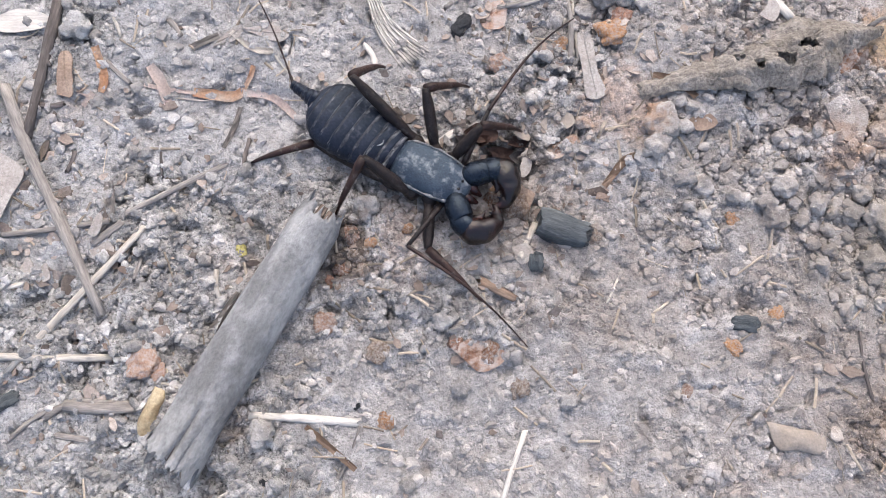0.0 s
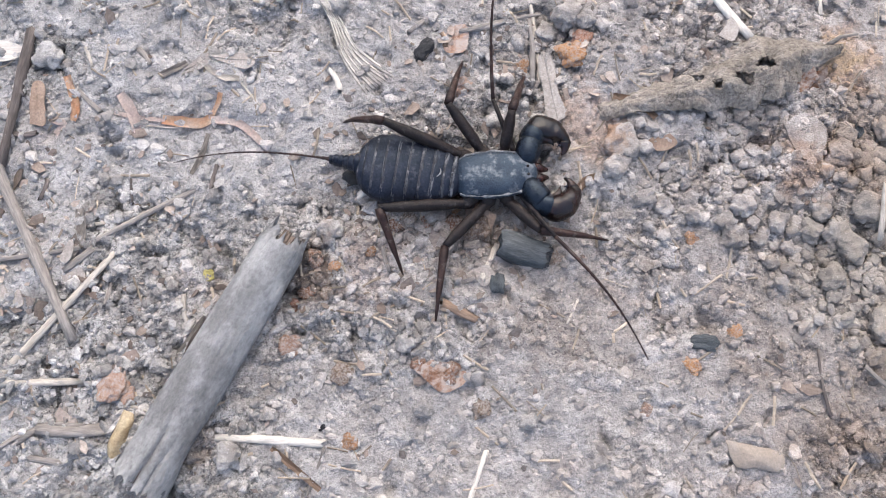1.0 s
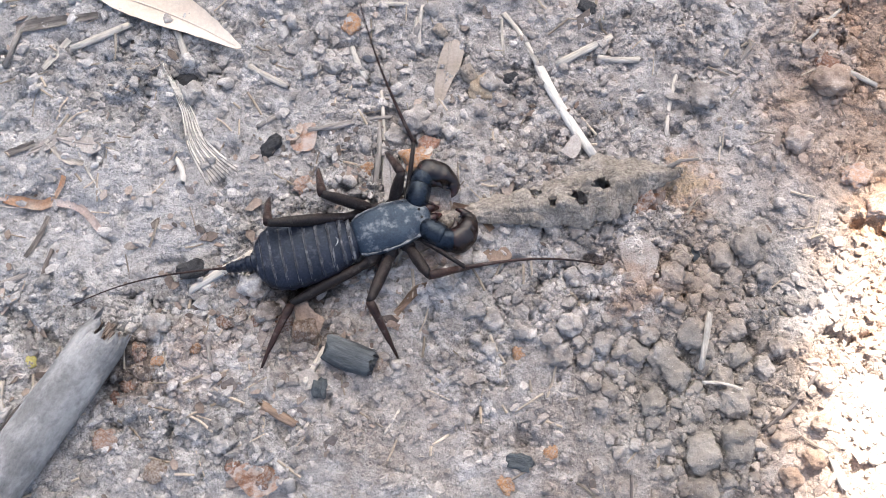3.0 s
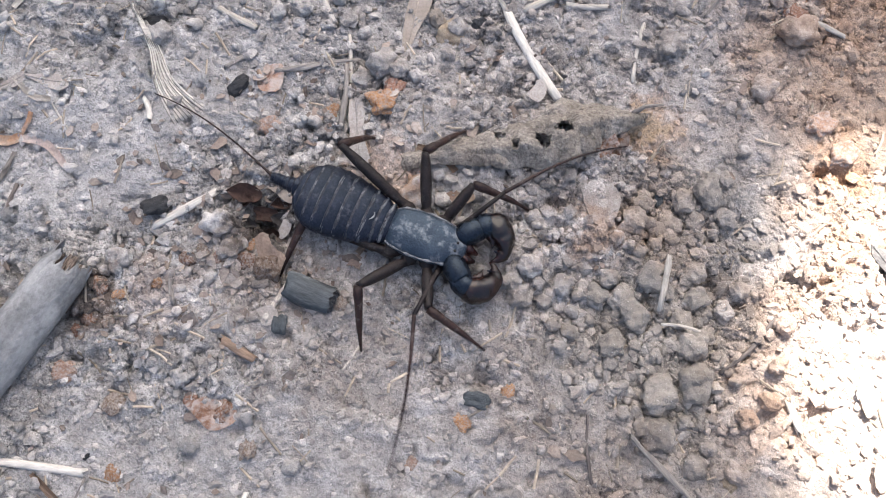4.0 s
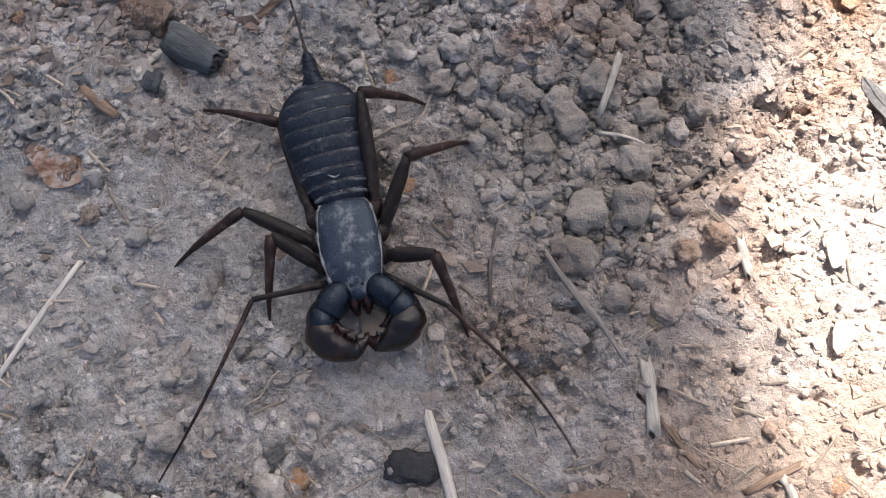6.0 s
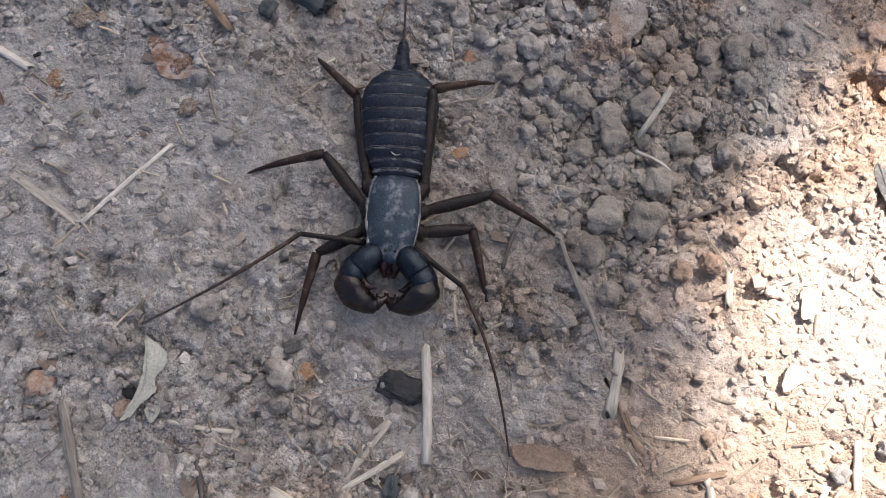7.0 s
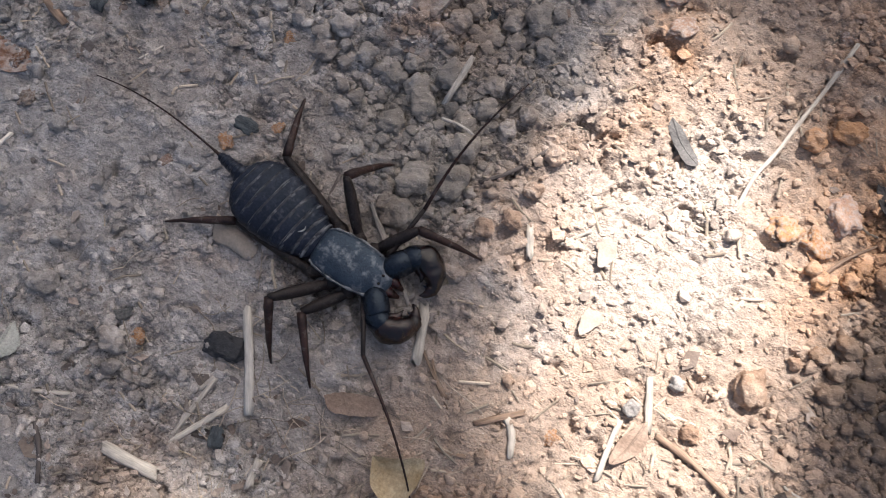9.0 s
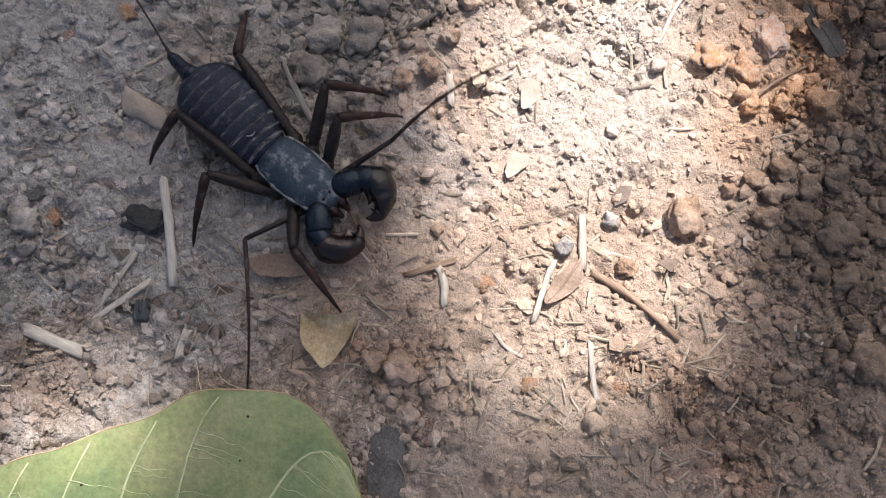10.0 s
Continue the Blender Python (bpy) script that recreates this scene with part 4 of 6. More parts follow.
def scatter_crumbs():
    """Rounded crumbs heaped between the clods, one mesh."""
    rs = np.random.RandomState(21)
    bm = bmesh.new()
    bmesh.ops.create_icosphere(bm, subdivisions=2, radius=1)
    ball = np.array([v.co[:] for v in bm.verts])
    tris = np.array([[v.index for v in f.verts] for f in bm.faces])
    bm.free()
    shapes = []
    for k in range(12):
        off = Vector((k * 5.1, k * 1.7, 0))
        r = np.array([1 + 0.65 * noise.noise(Vector(c) * 1.2 + off) + 0.42 * noise.noise(Vector(c) * 2.7 + off) for c in ball])
        shapes.append(ball * r[:, None] * (0.95, 0.85, 0.75))
    shapes = np.array(shapes)
    x, y = rs.uniform(-12, 25.5, 90000), rs.uniform(-9.5, 14.5, 90000)
    keep = rs.rand(len(x)) < 0.14 * rubble(x, y) ** 1.5 + 0.006 + 0.05 * (looseness(x, y) > 0.75) * np.clip(vnoise(x / 0.8, y / 0.8, 3), 0, 1)
    x, y = x[keep][:8500], y[keep][:8500]
    n = len(x)
    s = np.minimum(0.045 + 0.05 * rs.exponential(1.0, n) * (0.7 + 0.4 * rubble(x, y)), 0.2)
    z = height(x, y) + 0.5 * s
    a, b = rs.rand(n) * 6.28, (rs.rand(n) - 0.5) * 1.4
    ca, sa, cb, sb = np.cos(a)[:, None], np.sin(a)[:, None], np.cos(b)[:, None], np.sin(b)[:, None]
    v = shapes[rs.randint(0, 12, n)] * s[:, None, None] * (0.7 + 0.6 * rs.rand(n, 1, 3))
    vx, vz = v[..., 0] * cb + v[..., 2] * sb, -v[..., 0] * sb + v[..., 2] * cb
    v = np.stack([vx * ca - v[..., 1] * sa, vx * sa + v[..., 1] * ca, vz], -1) + np.stack([x, y, z], -1)[:, None]
    f = (tris[None] + (np.arange(n) * len(ball))[:, None, None]).reshape(-1, 3)
    me = bpy.data.meshes.new("soil_crumbs")
    me.from_pydata((v.reshape(-1, 3) * CM).tolist(), [], f.tolist())
    dust = me.attributes.new("dust", "FLOAT", "POINT")
    dust.data.foreach_set("value", np.repeat(np.clip(1 - looseness(x, y) - rubble(x, y), 0, 1), len(ball)))
    me.materials.append(CLOD_STUFF)
    me.polygons.foreach_set("use_smooth", [True] * len(me.polygons))
    tagged(new("soil_crumbs", me), "rounded crumbs of dry earth between clods", "crumbs", kind="stuff")


scatter_crumbs()


def scatter_fibres():
    """Hair-thin bits of dry grass and root, one mesh."""
    rng = random.Random(21)
    bm = bmesh.new()
    for _ in range(900):
        x, y = rng.uniform(-12, 25), rng.uniform(-9.5, 14.5)
        l, a, w = rng.uniform(0.15, 0.8), rng.uniform(0, 6.28), rng.uniform(0.012, 0.035)
        dx, dy = math.cos(a) * l / 2, math.sin(a) * l / 2
        k = rng.uniform(-0.15, 0.15) * l
        pts = [(x - dx, y - dy), (x - dy * k, y + dx * k), (x + dx, y + dy)]
        tube(bm, [Vector((p, q, ground_z(p, q) + w * 0.8 + 0.02)) * CM for p, q in pts], w * CM, 4, 0.6, 0.1, 0, rng)
    for _ in range(130):
        x, y = rng.gauss(10.5, 2.8), rng.gauss(-3.6, 1.6)
        a, w, l = rng.uniform(0, 6.28), rng.uniform(0.006, 0.014), rng.uniform(0.5, 1.6)
        pts = []
        for q in range(7):
            pts.append(Vector((x, y, ground_z(x, y) + 0.04 + 0.1 * math.sin(math.pi * q / 6) * rng.random())) * CM)
            a += rng.uniform(-0.3, 0.3)
            x, y = x + math.cos(a) * l / 7, y + math.sin(a) * l / 7
        tube(bm, pts, w * CM, 4, 0.8, 0.1, 0, rng)
    for _ in range(110):
        x, y = rng.gauss(19.2, 2.2), rng.gauss(-2.6, 1.7)
        a, l, w = rng.uniform(0, 6.28), rng.uniform(0.2, 0.9), rng.uniform(0.012, 0.03)
        tube(bm, [Vector((x + q * l * math.cos(a), y + q * l * math.sin(a), ground_z(x + q * l * math.cos(a), y + q * l * math.sin(a)) + w + 0.03)) * CM for q in (-0.5, 0, 0.5)], w * CM, 4, 0.7, 0.15, 0, rng)
    ob = finish("plant_fibres", bm, FIBRE, smooth=False)
    tagged(ob, "fine dry grass fibres strewn over the soil", "fibres", kind="stuff")


FIBRE = grainy("dry_fibres", [(0.3, 0.24, 0.18), (0.5, 0.43, 0.35)], 0.8, 0.02, 0.001, 0.3, 0.0001, 0.5, 0.3, island=True)
scatter_fibres()


LITTER = grainy("leaf_crumbs", [(0.14, 0.1, 0.08), (0.28, 0.225, 0.19), (0.44, 0.385, 0.345)], 0.8, 0.03, 0.0008, 0.4, 0.0002, 0.5, 0.25, island=True)


def scatter_litter():
    """Small broken flakes of leaf and bark, one mesh."""
    rng = random.Random(31)
    bm = bmesh.new()
    n = 0
    while n < 1100:
        x, y = rng.uniform(-12, 25), rng.uniform(-9.5, 14.5)
        dense = 0.03 + 0.9 * math.exp(-(((x - 0.6) / 2.6) ** 2 + ((y - 5.6) / 2.2) ** 2)) + 0.5 * math.exp(-(((x - 9) / 4) ** 2 + ((y + 5) / 1.8) ** 2)) + 0.4 * math.exp(-(((x - 4) / 3) ** 2 + ((y - 9.5) / 1.5) ** 2)) + 0.4 * math.exp(-(((x + 9) / 3) ** 2 + ((y - 4) / 4) ** 2))
        if rng.random() > dense:
            continue
        n += 1
        r = min(0.34, 0.06 + rng.expovariate(14))
        a0, k = rng.uniform(0, 6.28), rng.choice((4, 5, 5, 6))
        tilt = Euler((rng.uniform(-0.5, 0.5), rng.uniform(-0.5, 0.5), a0)).to_matrix()
        c = Vector((x, y, ground_z(x, y, r * 0.7) + 0.04))
        low, high = [], []
        for i in range(k):
            a = 6.283 * i / k
            q = tilt @ Vector((r * math.cos(a) * rng.uniform(0.6, 1.1), r * 0.6 * math.sin(a) * rng.uniform(0.6, 1.1), 0.12 * r * rng.uniform(-1, 1)))
            low.append(bm.verts.new((c + q) * CM))
            high.append(bm.verts.new((c + q + Vector((0, 0, 0.025))) * CM))
        bm.faces.new(high)
        for i in range(k):
            bm.faces.new((low[i], low[(i + 1) % k], high[(i + 1) % k], high[i]))
    tagged(finish("leaf_litter", bm, LITTER, smooth=False), "small broken flakes of brown leaf and bark", "litter", kind="stuff")


scatter_litter()


def sheet(name, outline, material, label, lift=0.1, curl=0.12, seed=1, category="leaf", thick=0.03, cup=0.0):
    """A leaf or scrap with a soft outline, curling over the ground; centimetres."""
    P = [p[:2] for p in spline([(*p, 0) for p in outline] + [(*outline[0], 0)], 4)][:-1]
    c = np.mean(P, 0)
    bm = bmesh.new()
    rings = []
    for f in (1.0, 0.85, 0.68, 0.5, 0.32, 0.14):
        ring = []
        for i, p in enumerate(P):
            x, y = c + (np.array(p) - c) * f
            if f == 1.0:
                x, y = x + 0.03 * noise.noise(Vector((i * 0.9, seed, 0))), y + 0.03 * noise.noise(Vector((seed, i * 0.9, 3)))
            z = lift + curl * noise.noise(Vector((x / 1.3, y / 1.3, seed * 5.1))) + 0.3 * curl * noise.noise(Vector((x / 0.4, y / 0.4, seed))) + cup * f * f
            ring.append(bm.verts.new(((x - c[0]) * CM, (y - c[1]) * CM, z * CM)))
        rings.append(ring)
    for a, b in zip(rings, rings[1:]):
        for k in range(len(P)):
            bm.faces.new((a[k], a[(k + 1) % len(P)], b[(k + 1) % len(P)], b[k]))
    bm.faces.new(rings[-1])
    # the underside, and the edge between
    under = [[bm.verts.new(v.co - Vector((0, 0, thick * CM))) for v in ring] for ring in rings]
    for a, b in zip(under, under[1:]):
        for k in range(len(P)):
            bm.faces.new((b[k], b[(k + 1) % len(P)], a[(k + 1) % len(P)], a[k]))
    bm.faces.new(under[-1][::-1])
    for k in range(len(P)):
        bm.faces.new((rings[0][(k + 1) % len(P)], rings[0][k], under[0][k], under[0][(k + 1) % len(P)]))
    bmesh.ops.recalc_face_normals(bm, faces=bm.faces)
    ob = finish(name, bm, material)
    ob.matrix_world = pose(c[0] * CM, c[1] * CM, ground_z(c[0], c[1], 0.4) * CM)
    ends = max(((np.array(p), np.array(q)) for p in P for q in P), key=lambda e: float(np.hypot(*(e[0] - e[1]))))
    if category == "leaf" and name == "dry_leaf":
        rib = bmesh.new()
        pts = []
        for k in range(15):
            x, y = ends[0] + (ends[1] - ends[0]) * (0.04 + 0.92 * k / 14)
            x, y = x + (c[0] - (ends[0][0] + ends[1][0]) / 2) * math.sin(math.pi * k / 14), y + (c[1] - (ends[0][1] + ends[1][1]) / 2) * math.sin(math.pi * k / 14)
            f = abs(k / 7 - 1)
            z = lift + curl * noise.noise(Vector((x / 1.3, y / 1.3, seed * 5.1))) + 0.3 * curl * noise.noise(Vector((x / 0.4, y / 0.4, seed))) + cup * f * f
            pts.append(Vector((x - c[0], y - c[1], z)) * CM)
        tube(rib, pts, [(0.035 - 0.0018 * k) * CM for k in range(15)], 6, 0.8)
        finish("midrib", rib, material, ob)
    return tagged(ob, label, category)


def build_log():
    """A weathered branch piece, splintered at both ends."""
    a, b, r = Vector((-3.02, 4.85)), Vector((-6.15, -0.66)), 0.58
    d = (a - b).normalized()
    length = (a - b).length
    log = new("wood_branch")
    mid = (a + b) / 2
    log.matrix_world = Matrix.Translation((mid.x * CM, mid.y * CM, (ground_z(mid.x, mid.y, 1.0) + r * 0.85) * CM)) @ Matrix.Rotation(math.atan2(d.y, d.x), 4, "Z")
    tagged(log, "weathered grey broken branch with splintered ends on soil", "branch")
    rng = random.Random(4)
    bm = bmesh.new()
    n, sides, rings = 90, 96, []
    cracks = [(rng.uniform(0, 6.28), rng.uniform(0, 1), rng.uniform(0.05, 0.2), rng.uniform(0.006, 0.03)) for _ in range(22)] + [(1.75, 0.0, 0.24, 0.16), (1.1, 1.0, 0.13, 0.12), (2.2, 0.06, 0.15, 0.06), (1.3, 0.62, 0.1, 0.05)]
    for i in range(n):
        t = i / (n - 1)
        x = -length / 2 + length * t
        rr = r * (1.06 - 0.1 * t + 0.12 * max(0, 0.14 - t) / 0.14 - 0.22 * max(0, t - 0.94) / 0.06)
        ring = []
        for k in range(sides):
            th = 2 * math.pi * k / sides
            c, s = math.cos(th), math.sin(th)
            groove = 0.0
            for at, mid_t, long, deep in cracks:
                off = (th - at - 0.12 * noise.noise(Vector((x * 0.8, at, 0))) + math.pi) % (2 * math.pi) - math.pi
                if abs(off) < 0.3 and abs(t - mid_t) < long:
                    groove += deep * (1 - abs(t - mid_t) / long) ** 0.7 * math.exp(-((off / (0.035 + 0.3 * deep)) ** 2))
            q = rr * (1 - groove * 2 + 0.1 * noise.noise(Vector((x * 0.6, c * 1.3, s * 1.3))) + 0.012 * noise.noise(Vector((x * 0.9, c * 6, s * 6))) + 0.012 * noise.noise(Vector((x * 4, c * 9, s * 9))))
            xx = x
            if i < 4 or i > n - 5:
                edge = (4 - i if i < 4 else i - n + 5) / 4
                xx += edge * (0.75 * noise.noise(Vector((c * 2.4, s * 2.4, 0.3 if i < 4 else 8.3))) + 0.16 * noise.noise(Vector((c * 9, s * 9, 2))))
            ring.append(bm.verts.new((xx * CM, q * c * CM, q * s * CM)))
        rings.append(ring)
    for p, q in zip(rings, rings[1:]):
        for k in range(sides):
            bm.faces.new((p[k], q[k], q[(k + 1) % sides], p[(k + 1) % sides]))
    bmesh.ops.recalc_face_normals(bm, faces=bm.faces)
    finish("bark_cylinder", bm, LOG_WOOD, log)
    for sign in (-1, 1):
        for k in range(30):
            bm = bmesh.new()
            th, q = rng.uniform(0, 6.28), r * 0.8 * math.sqrt(rng.random())
            e = sign * (length / 2 + rng.uniform(-0.5, 0.0 if sign < 0 else 0.12))
            s = sign * (length / 2 - 1.1)
            y, z = q * math.cos(th), q * math.sin(th)
            w = rng.uniform(0.07, 0.16) * CM
            tube(bm, [Vector((s, y, z)) * CM, Vector((e, y * 1.02, z * 1.02)) * CM], [w, w * 0.45], 5, 0.7, 0.2, 0, rng)
            finish("splinter", bm, LOG_CORE, log, "brown torn wood fibre")
    # a loose flake of bark on the flank
    bm = bmesh.new()
    rows = []
    for i in range(7):
        x, w = -0.4 + i * 0.22, 0.16 * math.sin(math.pi * (i + 0.4) / 7) + 0.03
        rows.append([bm.verts.new(Vector((x, r + 0.08 + 0.1 * math.sin(i) * 0.3, z)) * CM) for z in (-w - 0.1, -0.1, w - 0.1)])
    for p, q in zip(rows, rows[1:]):
        for k in range(2):
            bm.faces.new((p[k], p[k + 1], q[k + 1], q[k]))
    bmesh.ops.solidify(bm, geom=bm.faces[:], thickness=0.0006)
    finish("bark_flake", bm, LEAF_GREY, log, "pale peeling bark flake")


build_log()
for x, y, r, tone in ((-2.5, 4.35, 0.2, "rust"), (-2.35, 3.95, 0.24, "brown"), (-2.7, 3.6, 0.2, "rust"), (-2.2, 3.55, 0.16, "brown"), (-2.95, 3.3, 0.15, "brick"), (-2.05, 4.2, 0.14, "orange")):
    chip(x, y, r, tone)


def build_mound():
    """A mud-coated old leaf, arched over the soil: one edge buried, the other lifted and ragged, holes eaten through."""
    path = spline([(4.3, 7.88, 0.14, 0.1), (4.95, 8.04, 0.22, 0.26), (6.0, 8.28, 0.36, 0.42), (6.65, 8.36, 0.5, 0.55), (7.35, 8.5, 0.64, 0.7), (7.95, 8.76, 0.78, 0.85), (8.5, 9.02, 0.72, 0.8), (9.05, 9.22, 0.44, 0.6), (9.6, 9.32, 0.25, 0.42), (10.1, 9.42, 0.05, 0.2)], 14)
    holes = ((6.62, 8.57, 0.2), (7.62, 8.5, 0.23), (8.13, 8.76, 0.23), (6.99, 8.32, 0.12))
    bm = bmesh.new()
    rows = []
    for i, (x, y, w, h) in enumerate(path):
        q = path[min(i + 1, len(path) - 1)] - path[max(i - 1, 0)]
        nx, ny = -q[1] / math.hypot(q[0], q[1]), q[0] / math.hypot(q[0], q[1])
        row = []
        for k in range(57):
            s = k / 28 - 1
            ragged = 1 + (0.3 * noise.noise(Vector((x * 2.2, s, 1))) + 0.22 * noise.noise(Vector((x * 6, s, 5)))) * abs(s)
            px, py = x + nx * w * s * ragged, y + ny * w * s * ragged
            dome = 0.5 * (1 - abs(s) ** 2.2) + 0.22 * (1 - s) + 0.14 * math.exp(-(((s + 0.25) / 0.18) ** 2))
            z = h * dome * (1 + 0.3 * noise.noise(Vector((px * 1.9, py * 1.9, 0)))) + 0.14 * noise.noise(Vector((px * 2.6, py * 2.6, 2))) + 0.06 * noise.noise(Vector((px * 8, py * 8, 4))) + 0.03 * noise.noise(Vector((px * 19, py * 19, 7)))
            row.append(bm.verts.new(((px - 7.6) * CM, (py - 8.7) * CM, (z + ground_z(px, py, 0.2) * 0.5 - (0.2 if k == 56 else 0)) * CM)))
        rows.append(row)
    tops_of = [[v.co.copy() for v in r] for r in rows]
    for p, q in zip(rows, rows[1:]):
        for k in range(56):
            f = bm.faces.new((p[k], q[k], q[k + 1], p[k + 1]))
            m = f.calc_center_median() / CM
            if any(math.hypot(m.x + 7.6 - hx, (m.y + 8.7 - hy) * 1.3) < hr * (0.95 + 0.5 * noise.noise(m * 4)) for hx, hy, hr in holes):
                bm.faces.remove(f)
    bmesh.ops.recalc_face_normals(bm, faces=bm.faces)
    bmesh.ops.solidify(bm, geom=bm.faces[:], thickness=0.0009)
    ob = new("mud_coated_leaf")
    finish("mud_crust", bm, MUD_LEAF, ob)
    ob.location = (7.6 * CM, 8.7 * CM, 0)
    bm = bmesh.new()
    tube(bm, [Vector((2.2, 0.75, 0.25)) * CM, Vector((2.5, 0.95, 0.3)) * CM, Vector((2.95, 1.05, 0.2)) * CM], [0.07 * CM, 0.05 * CM, 0.03 * CM], 8, 1, 0.1)
    finish("stalk", bm, STRAW["grey"], ob)
    bm = bmesh.new()
    rows = []
    for i in range(8):
        x = 0.95 + 0.17 * i
        rows.append([bm.verts.new(Vector((x, -0.22 + 0.42 * i / 7 - 0.13 * k + 0.03 * math.sin(3 * i), 0.24 - 0.04 * k + 0.02 * math.sin(2 * i))) * CM) for k in range(4)])
    for p, q in zip(rows, rows[1:]):
        for k in range(3):
            bm.faces.new((p[k], q[k], q[k + 1], p[k + 1]))
    bmesh.ops.solidify(bm, geom=bm.faces[:], thickness=0.0003)
    finish("bare_leaf_edge", bm, CHIP["rust"], ob, "bare rust-brown leaf edge")
    bm = bmesh.new()
    rc = random.Random(3)
    tops = [r[k].copy() for r in tops_of for k in range(6, 51)]
    for p in rc.sample(tops, 90):
        m = Matrix.Translation(p) @ Euler((rc.uniform(0, 6), rc.uniform(0, 6), 0)).to_matrix().to_4x4() @ Matrix.Diagonal((rc.uniform(0.7, 1.3), 1, rc.uniform(0.6, 1), 1))
        bmesh.ops.create_icosphere(bm, subdivisions=1, radius=min(0.11, 0.025 + rc.expovariate(30)) * CM, matrix=m)
    finish("crumbled_mud", bm, MUD_LEAF, ob, "crumbly dried mud", smooth=False)
    for k in range(5):
        bm = bmesh.new()
        x = -2.6 + 0.35 * k
        tube(bm, [Vector((x, -0.62 + 0.1 * k, 0.2)) * CM, Vector((x - 0.25, -0.7 + 0.12 * k, 0.24)) * CM, Vector((x - 0.5, -0.75 + 0.1 * k + 0.1 * (k % 2), 0.16)) * CM], [0.07 * CM, 0.05 * CM, 0.02 * CM], 6, 0.4, 0.2)
        finish("torn_rib", bm, MUD_LEAF, ob)
    tagged(ob, "dried leaf caked in grey mud with eaten holes", "leaf")


build_mound()

sheet("dry_leaf", [(-5.4, 13.8), (-4.4, 13.15), (-3.4, 12.8), (-2.4, 12.55), (-1.6, 12.3), (-0.95, 12.18), (-1.5, 12.75), (-2.2, 13.35), (-3.2, 14.0), (-4.6, 14.3)], LEAF_PALE, "large smooth pale beige dry leaf on soil", 0.22, 0.1, 3, cup=0.1)
sheet("leaf_chip", [(7.17, 9.72), (7.35, 9.95), (7.52, 10.2), (7.68, 9.9), (7.5, 9.55)], LEAF_GREY, "small grey triangular leaf tip on soil", 0.35, 0.06, 63)
sheet("dry_leaf", [(4.35, 13.1), (4.7, 12.45), (4.45, 11.7), (4.1, 10.85), (4.0, 11.5), (4.1, 12.4)], LEAF_CHIP, "narrow torn beige leaf piece on soil", 0.16, 0.08, 4)
sheet("dead_leaf", [(12.3, -3.25), (12.85, -3.1), (13.35, -2.9), (13.4, -3.5), (13.15, -4.15), (12.8, -4.0), (12.5, -3.8)], LEAF_OCHRE, "small cupped tan leaf scrap with pale rim", 0.12, 0.1, 5, cup=0.28)
sheet("bark_scrap", [(6.75, 0.2), (7.3, 0.08), (7.95, -0.1), (7.9, -0.5), (7.4, -0.42), (6.95, -0.38)], LEAF_CHIP, "curled light brown bark scrap on soil", 0.2, 0.1, 6, "bark", cup=-0.12)
PUSHED_LEAF = sheet("dry_leaf", [(3.82, -3.84), (4.15, -4.18), (4.14, -4.48), (3.92, -4.7), (3.9, -4.97), (3.57, -5.2), (3.36, -5.41), (3.16, -5.42), (3.45, -5.07), (3.68, -4.58), (3.76, -4.18)], LEAF_SAGE, "curved grey-green strip of dry leaf on soil", 0.16, 0.1, 7)
sheet("leaf_chip", [(3.86, -5.15), (4.0, -4.83), (4.15, -4.98), (4.13, -5.31)], LEAF_SAGE, "small torn grey-green leaf tip on soil", 0.14, 0.08, 69)
sheet("leaf_chip", [(-3.73, -2.74), (-3.94, -2.41), (-3.48, -1.97), (-3.10, -2.27), (-3.36, -2.53)], LEAF_GREY, "flat grey-brown leaf chip on soil", 0.1, 0.08, 62)
sheet("bark_scrap", [(-0.19, 1.79), (0.29, 2.01), (0.84, 1.92), (1.03, 1.54), (0.53, 1.24), (0.14, 1.50)], CHIP["rust"], "red-brown flat bark flake on soil", 0.1, 0.1, 61, "bark")
strip([(-7.59, 8.68), (-7.25, 8.21), (-7.05, 7.66)], 0.28, "pink")
strip([(-7.69, 8.17), (-7.07, 8.04), (-6.41, 7.96)], 0.12, "pink")
strip([(-6.48, 7.99), (-6.00, 7.92), (-5.52, 7.87), (-5.22, 8.03)], 0.28, "rust")
strip([(-5.27, 7.97), (-4.64, 7.88), (-4.22, 7.59), (-3.91, 7.26)], 0.20, "pink")
strip([(-5.26, 8.03), (-5.07, 8.38), (-5.00, 8.61)], 0.14, "rust")
straw([(-6.95, 7.85), (-6.13, 7.77), (-5.32, 7.91), (-4.91, 7.80)], 0.05, "pale")
strip([(-9.33, 8.07), (-9.01, 7.93), (-9.19, 7.67)], 0.21, "pink")
sheet("dry_leaf", [(-9.78, 7.90), (-9.80, 8.48), (-9.79, 9.00), (-9.50, 8.93), (-9.42, 8.26), (-9.41, 7.85)], LEAF_BROWN, "tan-pink dry leaf piece on soil", 0.12, 0.12, 50)
sheet("leaf_chip", [(-8.61, 4.05), (-8.17, 4.26), (-8.01, 3.92), (-8.47, 3.89)], LEAF_GREY, "flat grey leaf chip on soil", 0.1, 0.06, 51)
sheet("leaf_chip", [(-10.15, 3.59), (-9.98, 3.85), (-9.79, 3.52), (-9.86, 3.32)], LEAF_GREY, "flat grey leaf chip on soil", 0.1, 0.06, 52)
sheet("leaf_chip", [(-9.73, 3.52), (-9.57, 3.72), (-9.43, 3.39), (-9.59, 3.28)], LEAF_GREY, "flat grey leaf chip on soil", 0.1, 0.06, 53)
